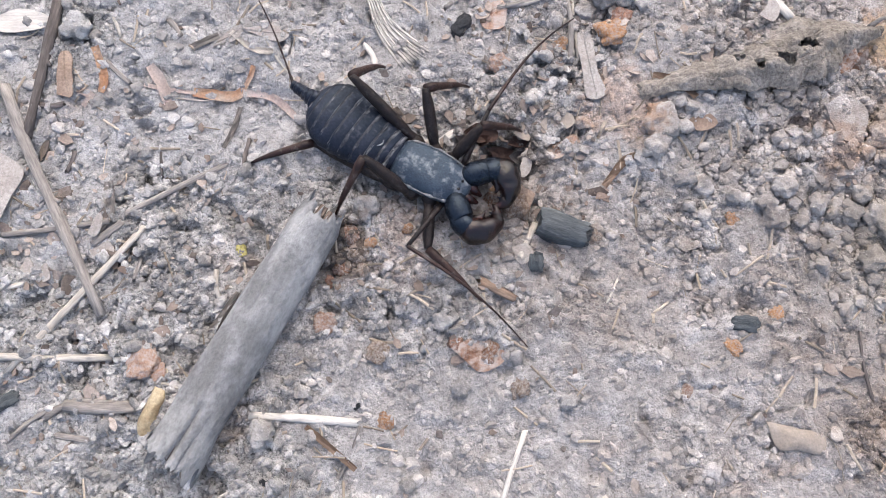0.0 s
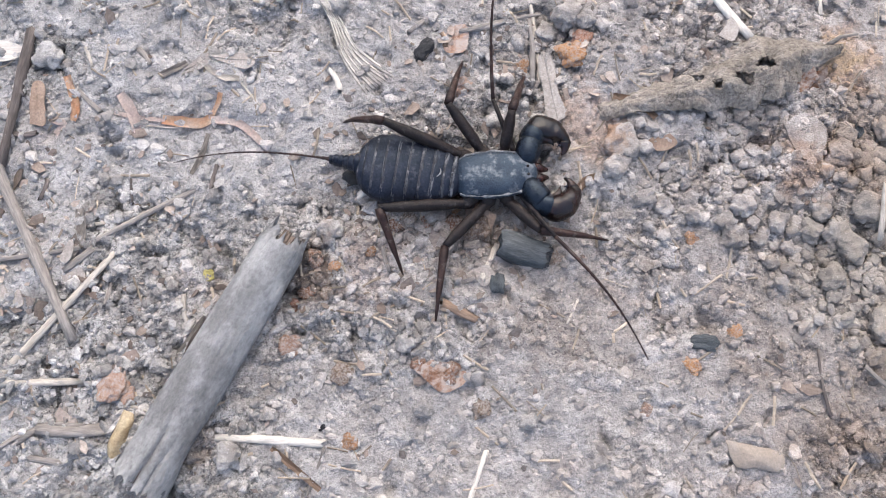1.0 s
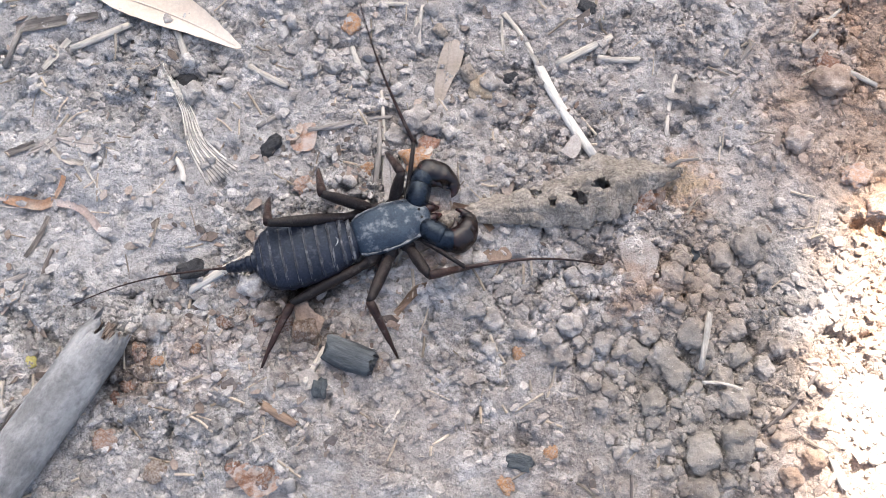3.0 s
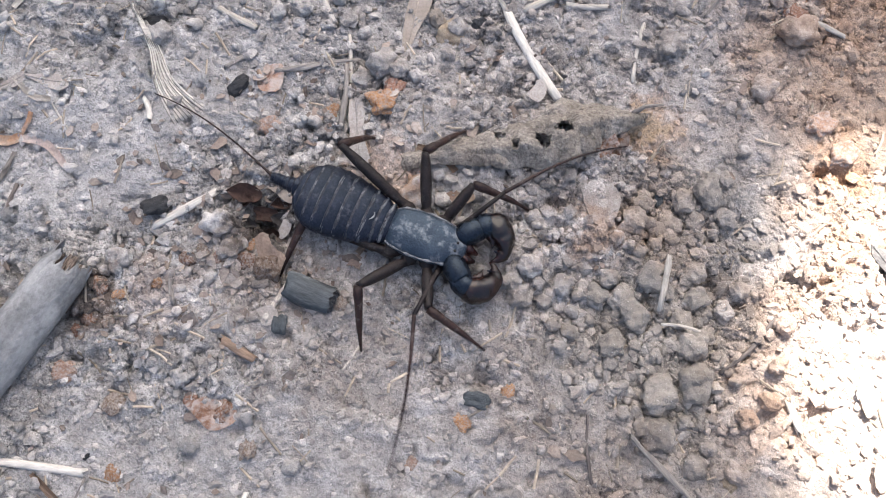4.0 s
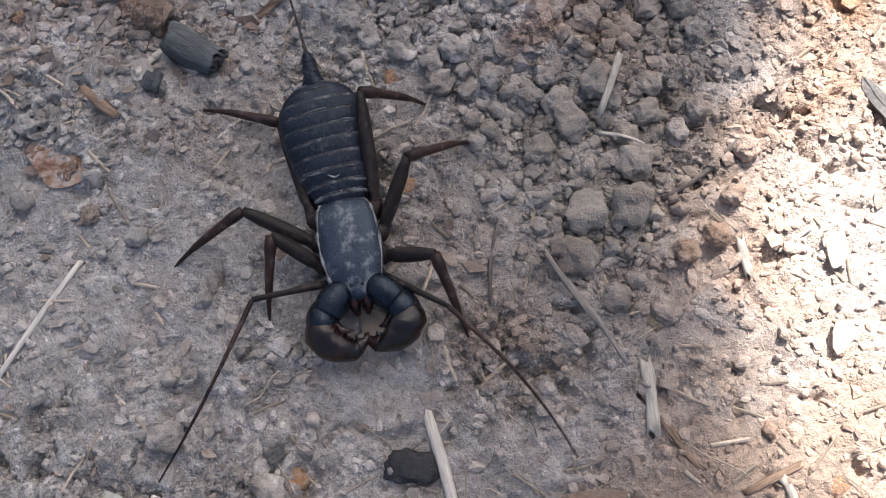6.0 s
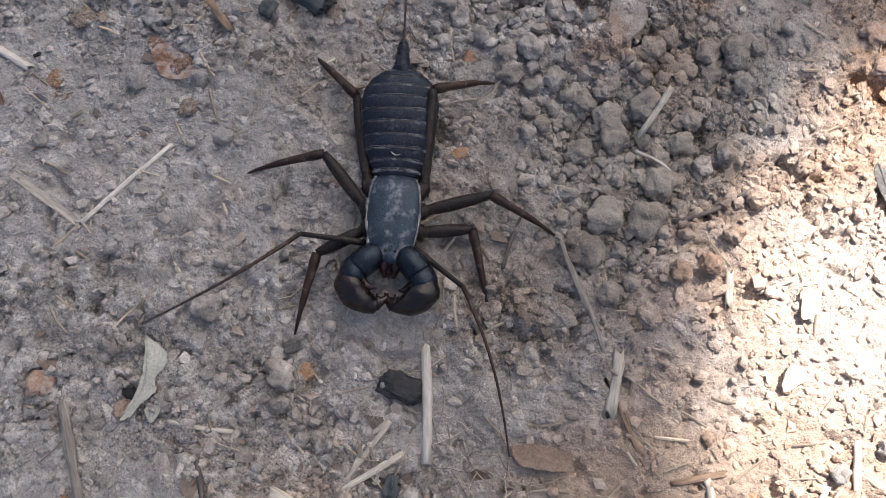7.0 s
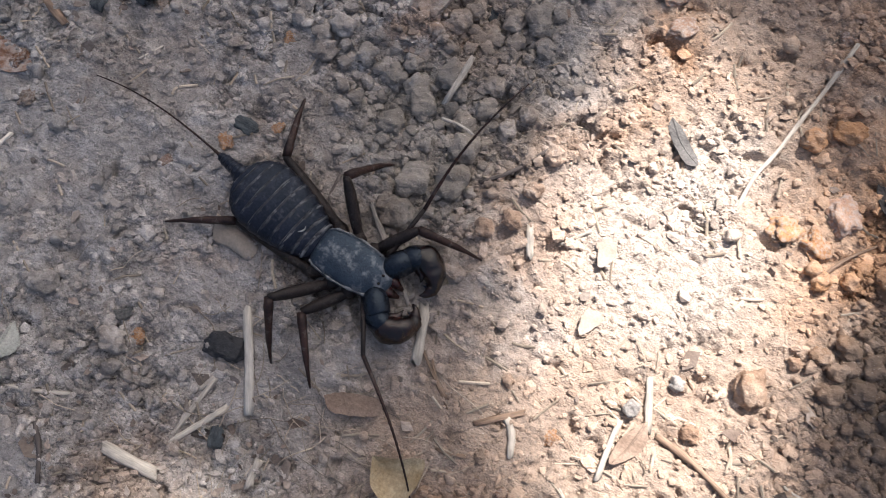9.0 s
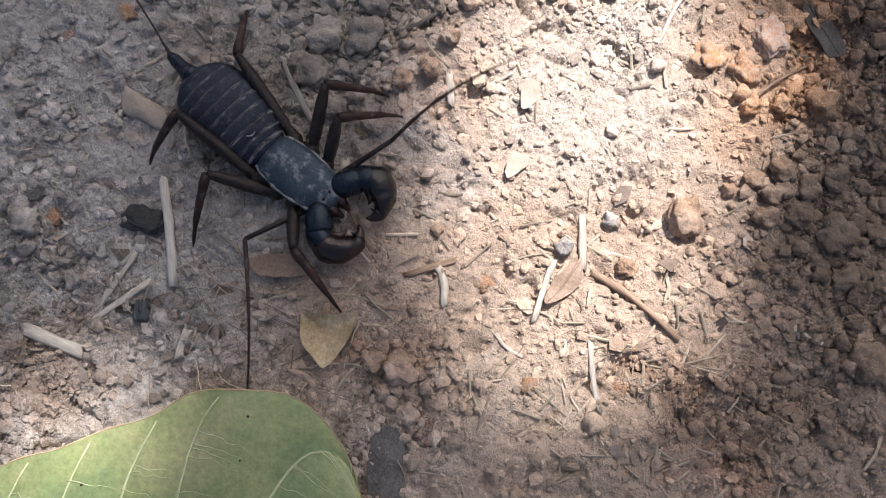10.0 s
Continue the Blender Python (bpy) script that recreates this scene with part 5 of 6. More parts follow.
sheet("leaf_chip", [(-8.61, 4.39), (-8.46, 4.80), (-8.33, 4.87), (-8.30, 4.53), (-8.41, 4.32)], LEAF_GREY, "narrow grey leaf chip on soil", 0.14, 0.08, 54)
sheet("dry_leaf", [(-6.04, 9.11), (-5.72, 9.51), (-5.38, 9.66), (-5.29, 9.43), (-5.63, 9.21)], LEAF_GREY, "curled grey leaf piece on soil", 0.16, 0.14, 55)
sheet("dry_leaf", [(-5.35, 9.55), (-4.65, 9.63), (-4.14, 9.54), (-4.24, 9.24), (-4.59, 9.22)], LEAF_GREY, "pale flat leaf scrap on soil", 0.1, 0.08, 56)
sheet("dry_leaf", [(0.83, 10.28), (1.12, 10.24), (1.09, 9.61), (0.60, 9.57), (0.50, 9.97)], CHIP["salmon"], "flat salmon leaf scrap on soil", 0.08, 0.08, 57)
sheet("dry_leaf", [(3.0, 9.55), (3.25, 9.2), (3.3, 8.5), (3.5, 7.85), (3.05, 7.75), (2.95, 8.5), (2.85, 9.3)], LEAF_GREY, "torn grey dry leaf lying flat", 0.12, 0.12, 10)
sheet("dry_leaf", [(-11.3, 6.6), (-10.3, 5.95), (-10.5, 5.3), (-11.0, 4.4), (-12.0, 5.2)], LEAF_GREY, "pale grey flat leaf on soil", 0.1, 0.1, 11)
sheet("dry_leaf", [(15.5, 6.6), (15.85, 6.4), (16.45, 5.8), (16.2, 5.65), (15.8, 5.95), (15.5, 6.3)], LEAF_SLATE, "small dark grey leaf in the sunlight", 0.12, 0.12, 12)
sheet("dry_leaf", [(20.4, 7.2), (21.0, 6.9), (21.6, 6.2), (21.3, 5.9), (20.9, 6.2), (20.5, 6.7)], LEAF_DARK, "dark curled dead leaf on soil", 0.16, 0.15, 13)
sheet("dry_leaf", [(5.3, -7.3), (5.55, -7.6), (5.6, -8.5), (5.2, -8.6), (5.1, -7.9)], LEAF_TAN, "yellowish narrow leaf blade on soil", 0.14, 0.1, 14)
sheet("bark_scrap", [(10.77, -2.54), (11.0, -2.38), (11.26, -2.27), (11.9, -2.13), (12.02, -2.25), (12.07, -2.44), (11.6, -2.67), (11.05, -2.78)], LEAF_BROWN, "flat red-brown bark strip lying on soil", 0.16, 0.12, 15, "bark", thick=0.06)
sheet("dry_leaf", [(17.45, -0.2), (17.6, -0.7), (17.3, -1.2), (17.0, -1.35), (17.05, -0.8)], LEAF_BROWN, "small curled grey leaf in sunlight", 0.14, 0.1, 16)
sheet("dead_leaf", [(14.5, -4.9), (14.95, -4.85), (15.35, -5.4), (15.5, -6.2), (15.2, -6.7), (14.8, -6.2), (14.55, -5.5)], LEAF_SLATE, "dull grey dead leaf under crumbs", 0.12, 0.1, 17)
sheet("leaf_chip", [(15.0, 3.2), (15.35, 3.25), (15.5, 2.9), (15.25, 2.55), (15.1, 2.85)], LEAF_CHIP, "pale flat leaf chip in sunlight", 0.12, 0.05, 18)
sheet("leaf_chip", [(15.35, 1.6), (15.75, 1.5), (15.6, 1.15), (15.4, 0.95), (15.3, 1.25)], LEAF_CHIP, "pale pointed leaf chip in sunlight", 0.14, 0.05, 19)
sheet("leaf_chip", [(1.2, 4.1), (1.55, 4.2), (1.7, 3.9), (1.4, 3.7)], LEAF_GREY, "flat grey leaf chip on soil", 0.1, 0.05, 20)
sheet("leaf_chip", [(5.3, 7.1), (5.8, 7.4), (6.1, 7.1), (5.7, 6.9)], LEAF_BROWN, "flat reddish-brown leaf chip on soil", 0.1, 0.06, 22)
sheet("clay_flake", [(8.6, 7.5), (9.1, 7.75), (9.55, 7.35), (9.4, 6.75), (9.0, 6.6), (8.75, 7.0)], CLOD, "flat angular flake of dried clay", 0.2, 0.08, 23, "clod", thick=0.18)
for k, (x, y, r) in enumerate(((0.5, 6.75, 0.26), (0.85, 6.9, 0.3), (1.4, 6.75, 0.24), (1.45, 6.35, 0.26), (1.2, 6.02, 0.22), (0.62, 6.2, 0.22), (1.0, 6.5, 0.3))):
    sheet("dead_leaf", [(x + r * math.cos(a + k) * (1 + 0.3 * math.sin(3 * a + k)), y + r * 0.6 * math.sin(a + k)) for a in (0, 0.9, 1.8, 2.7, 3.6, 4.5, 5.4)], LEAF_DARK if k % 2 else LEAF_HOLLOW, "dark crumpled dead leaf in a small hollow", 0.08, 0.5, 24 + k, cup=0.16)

sheet("dead_leaf", [(1.0, 7.15), (1.25, 7.5), (1.5, 7.35), (1.75, 6.95), (1.6, 6.75), (1.3, 6.95)], LEAF_CHIP, "curled tan dead leaf beside a hollow", 0.14, 0.3, 64)
sheet("dead_leaf", [(1.9, 7.1), (2.15, 7.35), (2.6, 7.4), (2.75, 7.15), (2.4, 6.95), (2.1, 6.95)], LEAF_CHIP, "curled grey-tan dead leaf on soil", 0.14, 0.25, 65)
sheet("leaf_chip", [(1.55, 6.5), (1.72, 6.55), (1.7, 6.05), (1.5, 5.85), (1.45, 6.1)], LEAF_GREY, "upright grey leaf sliver in a hollow", 0.25, 0.1, 66)
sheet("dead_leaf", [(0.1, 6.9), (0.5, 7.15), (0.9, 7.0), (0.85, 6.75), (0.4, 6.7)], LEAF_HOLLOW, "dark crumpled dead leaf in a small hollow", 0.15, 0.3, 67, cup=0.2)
sheet("dead_leaf", [(0.95, 5.75), (1.2, 5.9), (1.45, 5.55), (1.75, 5.35), (1.5, 4.85), (1.2, 5.05)], LEAF_BROWN, "crumpled tan-brown dead leaf on soil", 0.2, 0.45, 68)
for x, y, r, tone in ((-0.62, 5.2, 0.2, "rust"), (-0.3, 5.4, 0.16, "brown"), (-1.25, 4.55, 0.17, "orange"), (0.1, 5.3, 0.22, "rust"), (0.75, 5.65, 0.2, "orange"), (2.35, 6.55, 0.16, "rust"), (2.7, 6.75, 0.2, "salmon"), (0.45, 4.9, 0.14, "brown"), (-0.75, 6.5, 0.16, "brown")):
    chip(x, y, r, tone)


sheet("lichen_flake", [(-11.6, 10.0), (-11.0, 10.2), (-10.4, 10.1), (-10.1, 9.85), (-10.6, 9.65), (-11.4, 9.6)], STRAW["white"], "pale frilly lichen flake on soil", 0.14, 0.12, 40, "lichen")
sheet("curled_leaf", [(-6.75, 0.9), (-6.5, 0.75), (-6.65, 0.3), (-6.85, -0.2), (-7.05, -0.25), (-7.1, 0.1), (-6.95, 0.5)], LEAF_OCHRE, "yellow-brown curled leaf beside a branch", 0.22, 0.2, 41, cup=-0.15)
straw([(-7.0, 0.95), (-6.6, 0.98), (-6.1, 0.8)], 0.07, "pale")
straw([(-9.2, 0.2), (-8.6, 0.55), (-7.6, 0.5)], 0.16, "grey")
straw([(-10.0, -0.3), (-9.4, 0.25), (-8.9, 0.45)], 0.12, "grey")
strip([(-9.0, 9.2), (-8.7, 8.4), (-8.75, 8.0)], 0.22, "rust")
strip([(-5.6, 9.5), (-5.0, 9.0), (-4.5, 8.9)], 0.16, "pale")
strip([(-5.3, 7.6), (-5.4, 7.0), (-5.6, 6.5)], 0.14, "grey")
strip([(-8.3, 5.7), (-8.2, 4.9), (-8.5, 4.4)], 0.28, "grey")
strip([(4.6, 8.3), (5.2, 8.1), (5.6, 7.7)], 0.2, "brown")
strip([(3.4, 5.6), (3.9, 6.2), (4.3, 6.3)], 0.2, "brown")


def build_charcoal():
    """A long split charcoal lump with lengthwise grain and a broken black end."""
    ob = new("charcoal_piece")
    tagged(ob, "slate-grey split charcoal lump with lengthwise grain", "charcoal", "charcoal pieces")
    ob.matrix_world = pose(2.42 * CM, 4.54 * CM, (ground_z(2.42, 4.54, 0.5) + 0.16) * CM, 6, 3, -17)
    rng = random.Random(12)
    bm = bmesh.new()
    rings = []
    n, sides = 16, 30
    for i in range(n):
        x = -0.58 + 1.1 * i / (n - 1)
        ring = []
        for k in range(sides):
            th = 2 * math.pi * k / sides
            c, s = math.cos(th), math.sin(th)
            w = 0.36 * math.copysign(abs(c) ** 0.75, c) * (1 - 0.14 * (x / 0.6) ** 2)
            h = (0.33 if s > 0 else 0.26) * math.copysign(abs(s) ** 0.7, s) * (1 - 0.2 * (x / 0.6) ** 4)
            rough = 1 + 0.09 * noise.noise(Vector((x * 0.8, c * 4, s * 4))) + 0.2 * noise.noise(Vector((x * 2, c * 1.5, s * 1.5 + 7)))
            xx = x + (rng.uniform(-0.05, 0.05) + 0.1 * noise.noise(Vector((c * 2, s * 2, i))) if i in (0, n - 1) else 0)
            ring.append(bm.verts.new(Vector((xx, w * rough, h * rough)) * CM))
        rings.append(ring)
    for p, q in zip(rings, rings[1:]):
        for k in range(sides):
            bm.faces.new((p[k], q[k], q[(k + 1) % sides], p[(k + 1) % sides]))
    bm.faces.new(rings[0])
    bmesh.ops.recalc_face_normals(bm, faces=bm.faces)
    finish("charcoal_body", bm, COAL["blue"], ob)
    bm = bmesh.new()
    for k in range(22):
        th, q = rng.uniform(0, 6.28), math.sqrt(rng.random())
        p = Vector((0.38, 0.27 * q * math.cos(th), 0.03 + 0.22 * q * math.sin(th)))
        tube(bm, [p * CM, (p + Vector((rng.uniform(0.1, 0.26), rng.uniform(-0.03, 0.03), 0))) * CM], [0.07 * CM, 0.045 * CM], 5, 0.8, 0.2, 0, rng)
    finish("broken_end", bm, COAL["black"], ob, "crumbled black end")


build_charcoal()


def build_sheaf():
    """A frayed dry grass sheath."""
    ob = new("grass_sheath")
    tagged(ob, "frayed bleached grass sheath on soil", "grass")
    base = spline([(-3.05, 11.9, 0.0), (-2.7, 11.3, 0.0), (-2.2, 10.5, 0), (-1.88, 9.7, 0), (-1.44, 9.15, 0), (-1.0, 8.75, 0)], 3)
    ob.location = (-2.0 * CM, 10.3 * CM, ground_z(-2.0, 10.3, 0.4) * CM)
    rng = random.Random(9)
    for k in range(30):
        spread = (k - 14.5) * 0.018
        bm = bmesh.new()
        n = len(base)
        pts = [((p[0] - 2.0 * -1 + spread * (i / n) ** 1.5 * 1.7) * CM, (p[1] - 10.3 + spread * (i / n) ** 1.5) * CM, (0.1 + 0.03 * math.sin(k + i)) * CM) for i, p in enumerate(base) if i > rng.randrange(0, 4)]
        tube(bm, pts, [rng.uniform(0.012, 0.024) * CM * (1.15 - 0.6 * i / len(pts)) for i in range(len(pts))], 5, 0.7, 0.1, 0, rng)
        finish("fibre", bm, STRAW["white" if k % 3 else "grey"], ob)


build_sheaf()


def build_green_leaf():
    """A broad fresh leaf with pale veins, edge raised off the soil."""
    tip, base = Vector((15.52, -7.7)), Vector((4.72, -14.1))
    axis = (tip - base).normalized()
    side = Vector((-axis.y, axis.x))
    L = (tip - base).length
    leaf = new("green_leaf")
    leaf.location = (10.5 * CM, -8.5 * CM, ground_z(10.5, -8.5, 2) * CM)
    tagged(leaf, "broad fresh green leaf with pale veins on soil", "leaf")

    roots = (0.06, 0.16, 0.26, 0.365, 0.47, 0.575, 0.66, 0.74)

    def vein_u(u0, f):
        """Where along the leaf a side vein that leaves the midrib at u0 has come, f of the way to the margin."""
        return u0 + (0.06 + 1.9 * max(0.0, u0 - 0.65)) * f + 0.08 * f**4

    def at(u, v):
        """u along the midrib 0..1, v across -1..1"""
        order = float(np.interp(u, [0.0] + [vein_u(r, abs(v)) for r in roots] + [1.05], np.arange(len(roots) + 2)))
        u *= 1.0115
        w = 4.19 * (max(u, 1e-6) / 0.745) ** 0.34 if u < 0.745 else 4.19 * max(0.0, 1 - ((u - 0.745) / 0.2665) ** 3.2) ** 0.31
        if v > 0:
            w *= 1 + 0.02 * math.sin(u * 17) + 0.012 * math.sin(u * 41 + 1)
        p = base + axis * (L * u) + side * (w * v)
        pucker = 0.24 * abs(math.sin(math.pi * order)) * (0.35 + abs(v)) * (1.25 - abs(v))
        z = 0.42 + 0.1 * (v * v) + 0.16 * math.sin(u * 9 + v * 1.5) * abs(v) + 0.08 * math.sin(u * 25) * v * v + pucker
        return Vector(((p.x - 10.5) * CM, (p.y + 8.5) * CM, z * CM))

    bm = bmesh.new()
    nu, nv = 110, 44
    g = [[bm.verts.new(at(i / nu, 2 * j / nv - 1)) for j in range(nv + 1)] for i in range(nu + 1)]
    for i in range(nu):
        for j in range(nv):
            bm.faces.new((g[i][j], g[i + 1][j], g[i + 1][j + 1], g[i][j + 1]))
    bmesh.ops.solidify(bm, geom=bm.faces[:], thickness=0.0003)
    finish("blade", bm, LEAF_GREEN, leaf)
    bm = bmesh.new()
    tube(bm, [at(0.3 + 0.7 * i / 60, 0.995) for i in range(61)], [(0.012 + 0.03 * max(0.0, noise.noise(Vector((i * 0.23, 4, 1))))) * CM for i in range(61)], 6, 0.6)
    finish("leaf_edge", bm, LEAF_TAN, leaf, "dried brownish leaf margin")
    bm = bmesh.new()
    rs = random.Random(17)
    for k in range(5):
        bmesh.ops.create_icosphere(bm, subdivisions=2, radius=rs.uniform(0.015, 0.045) * CM, matrix=Matrix.Translation(at(rs.uniform(0.4, 0.95), rs.uniform(0.1, 0.9))) @ Matrix.Diagonal((1, 1, 0.35, 1)))
    finish("leaf_blemish", bm, LEAF_HOLLOW, leaf, "tiny brown specks")
    lift = Vector((0, 0, 0.0002))
    bm = bmesh.new()
    tube(bm, [at(i / 20, 0) + lift for i in range(21)], [(0.09 - 0.07 * i / 20) * CM for i in range(21)], 8, 0.7)
    finish("midrib", bm, LEAF_VEIN, leaf)
    for k, u0 in enumerate(roots):
        for s in (-1, 1):
            bm = bmesh.new()
            pts = [at(min(0.985, vein_u(u0, 0.96 * q / 16)), s * 0.96 * q / 16) + lift for q in range(17)]
            tube(bm, pts, [(0.042 - 0.028 * q / 16) * CM for q in range(17)], 6, 0.6)
            rv = random.Random(k * 2 + s)
            for c in range(15):
                q0 = rv.uniform(2, 9)
                a, v0 = vein_u(u0, 0.95 * q0 / 10), 0.95 * q0 / 10
                web = [at(min(0.985, a + 0.012 * q + rv.uniform(-0.004, 0.004)), s * (v0 - 0.02 * q + rv.uniform(-0.012, 0.012))) + lift * 0.6 for q in range(7)]
                tube(bm, web, [(0.012 - 0.0013 * q) * CM for q in range(7)], 4, 0.5)
            finish("side_vein", bm, LEAF_VEIN, leaf)


build_green_leaf()


# ---------------------------------------------------------------- the tree whose crown shades the ground
def build_tree():
    rng = random.Random(8)
    gap = Vector((0.1640, 0.030, 0))
    c = gap + TO_SUN * 2.6
    tree = new("tree")
    base = Vector((c.x + 0.1, c.y + 0.75, 0))
    tree.location = base
    tagged(tree, "small leafy tree whose crown shades the soil", "tree")
    bm = bmesh.new()
    tube(bm, [(0, 0, -0.02), (0.02, -0.02, 0.5), (-0.03, -0.08, 1.1), (-0.05, -0.2, 1.7), (-0.08, -0.5, 2.25)], [0.07, 0.055, 0.045, 0.035, 0.02], 12, 1, 0.06, 0, rng)
    part("trunk", bm, BARK, tree)
    u = TO_SUN.cross(Vector((1, 0, 0))).normalized()
    v = TO_SUN.cross(u).normalized()

    def shadow(p):
        """Where the point's shadow falls, relative to the sunlit gap, in centimetres."""
        q = p - TO_SUN * (p.z / TO_SUN.z) - gap
        return q.x / CM, q.y / CM

    def in_gap(p):
        x, y = shadow(p)
        e = x + (0.1 if y > 0 else 0.42) * y
        low = math.hypot((x + 7.9) / 2.2, (y + 10.6) / 1.4) < 1
        y *= 1.0 if y < 0 else 1.08
        wide = (3.2 + 0.13 * y if y > 0 else 3.1) if e < 0 else 2.92
        a = math.atan2(y / 5.9, e / wide)
        r = 1 + 0.06 * math.sin(3 * a + 1) + 0.05 * math.sin(5 * a)
        return math.hypot(e / wide, y / 5.9) < r or low

    for k in range(7):
        a = k * 0.9
        bm = bmesh.new()
        e = c - base + Vector((math.cos(a) * 0.33, math.sin(a) * 0.25, math.sin(a) * -0.15))
        s = Vector((-0.04, -0.15 - 0.03 * k, 1.4 + 0.1 * k))
        if any(in_gap(base + s.lerp(e, q / 20) + Vector((o, 0, 0))) for q in range(21) for o in (-0.03, 0, 0.03)):
            bm.free()
            continue
        tube(bm, [s, s.lerp(e, 0.5) + Vector((0, 0, 0.08)), e], [0.02, 0.012, 0.005], 8, 1, 0.06, 0, rng)
        part("limb", bm, BARK, tree)
    bm = bmesh.new()
    n = 0
    while n < 11000:
        r, a = 0.5 * math.sqrt(rng.random()), rng.uniform(0, 6.28)
        p = c + u * r * math.cos(a) + v * r * math.sin(a) + TO_SUN * rng.uniform(-0.15, 0.2)
        d = Vector((rng.uniform(-1, 1), rng.uniform(-1, 1), rng.uniform(-0.7, 0.4))).normalized()
        w = d.cross(Vector((rng.uniform(-0.5, 0.5), rng.uniform(-0.5, 0.5), 1))).normalized()
        l, b = rng.uniform(0.016, 0.036), rng.uniform(0.01, 0.018)
        tip = d.cross(w) * 0.006
        ring = [p - d * l, p + w * b + tip, p + d * l * 0.4 + w * b * 0.8 + tip, p + d * l, p + d * l * 0.4 - w * b * 0.8 + tip, p - w * b + tip]
        if any(in_gap(q) for q in ring):
            continue
        f = [bm.verts.new(q - base) for q in ring]
        bm.faces.new((f[0], f[1], f[2], f[3]))
        bm.faces.new((f[0], f[3], f[4], f[5]))
        n += 1
    crown = part("crown", bm, CANOPY, tree, smooth=False)
    crown["kind"] = "stuff"


build_tree()




# ---------------------------------------------------------------- the whip scorpion
HIPS = {"left_feeler": (1.38, 0.42), "left_front": (1.08, 0.56), "left_mid": (0.62, 0.6), "left_rear": (0.12, 0.58),
        "right_feeler": (1.38, -0.42), "right_front": (1.08, -0.56), "right_mid": (0.62, -0.6), "right_rear": (0.12, -0.58)}
UPPER = {"feeler": 1.5, "front": 1.12, "mid": 1.45, "rear": 2.1}
LOWER = {"feeler": 3.5, "front": 1.75, "mid": 1.8, "rear": 1.75}
HIP_Z = 0.42


def build_scorpion():
    body = new("whip_scorpion")
    tagged(body, "black dusty whip scorpion walking over dry soil", "arachnid")
    # front shield
    bm = bmesh.new()
    loft(bm, [(-0.06, 0.30, 0.5, 0.68), (0.0, 0.43, 0.45, 0.8), (0.12, 0.5, 0.42, 0.86), (0.4, 0.555, 0.4, 0.92), (0.75, 0.57, 0.4, 0.95), (1.1, 0.55, 0.42, 0.93), (1.4, 0.49, 0.45, 0.88), (1.62, 0.385, 0.48, 0.8), (1.76, 0.26, 0.52, 0.72), (1.82, 0.1, 0.56, 0.66)], 32, 2.4)
    for v in bm.verts:
        x, y = v.co.x / CM, v.co.y / CM
        if v.co.z > 0.007:
            v.co.z -= 0.0005 * math.exp(-((y / 0.07) ** 2)) * (0.3 < x < 1.2) + 0.0003 * math.exp(-(((abs(y) - 0.25 - 0.1 * math.sin(x * 4)) / 0.06) ** 2)) - 0.00012 * noise.noise(Vector((x * 6, y * 6, 0)))
    carapace = part("carapace", bm, SHIELD, body, "slate-grey dusty shield")
    bm = bmesh.new()
    rim = [(0.0, 0.38, 0.66), (0.12, 0.45, 0.71), (0.4, 0.505, 0.745), (0.75, 0.525, 0.755), (1.1, 0.505, 0.75), (1.4, 0.445, 0.72), (1.62, 0.345, 0.68)]
    for s in (1, -1):
        tube(bm, [Vector((x, s * y * 1.03, z - 0.012)) * CM for x, y, z in spline(rim, 4)], [max(0.004, 0.024 + 0.05 * noise.noise(Vector((i * 0.42, s * 3, 1)))) * CM for i in range(25)], 6, 0.8, 0.4, 0, random.Random(5))
    part("carapace_rim", bm, RIM, carapace, "whitish dusty rim")
    bm = bmesh.new()
    for s in (1, -1):
        bmesh.ops.create_icosphere(bm, subdivisions=2, radius=0.035 * CM, matrix=pose(1.6 * CM, s * 0.1 * CM, 0.83 * CM))
        bmesh.ops.create_icosphere(bm, subdivisions=2, radius=0.03 * CM, matrix=pose(1.3 * CM, s * 0.42 * CM, 0.76 * CM))
    part("eyes", bm, GLOSSY, carapace)
    bm = bmesh.new()
    loft(bm, [(0.0, 0.3, 0.25, 0.55), (0.4, 0.48, 0.2, 0.6), (1.0, 0.5, 0.2, 0.62), (1.5, 0.36, 0.25, 0.62), (1.85, 0.2, 0.3, 0.6)], 20, 2.2)
    part("sternum", bm, LEG, body)
    bm = bmesh.new()
    for s in (1, -1):
        tube(bm, [Vector(p) * CM for p in ((1.55, s * 0.12, 0.55), (1.85, s * 0.13, 0.52), (2.08, s * 0.09, 0.42))], [0.15 * CM, 0.13 * CM, 0.04 * CM], 10)
    part("jaws", bm, JAW, body, "dark red jaws")

    # abdomen, hinged behind the shield
    bm = bmesh.new()
    prof = [(0.05, 0.36), (-0.1, 0.46), (-0.3, 0.56), (-0.6, 0.67), (-1.0, 0.76), (-1.4, 0.815), (-1.75, 0.82), (-2.0, 0.76), (-2.2, 0.63), (-2.34, 0.46), (-2.42, 0.3)]
    wid = lambda x: float(np.interp(-x, [-p[0] for p in prof], [p[1] for p in prof]))
    top = lambda x: 0.62 + 0.3 * wid(x) / 0.82
    loft(bm, [(x, w * 0.96, 0.3, top(x) - 0.04) for x, w in prof[::-1]], 28, 2.2)
    ab = part("abdomen", bm, CHITIN, body, "black segmented abdomen")
    edges = [0.02, -0.16, -0.36, -0.62, -0.9, -1.18, -1.46, -1.74, -2.0, -2.22, -2.38]
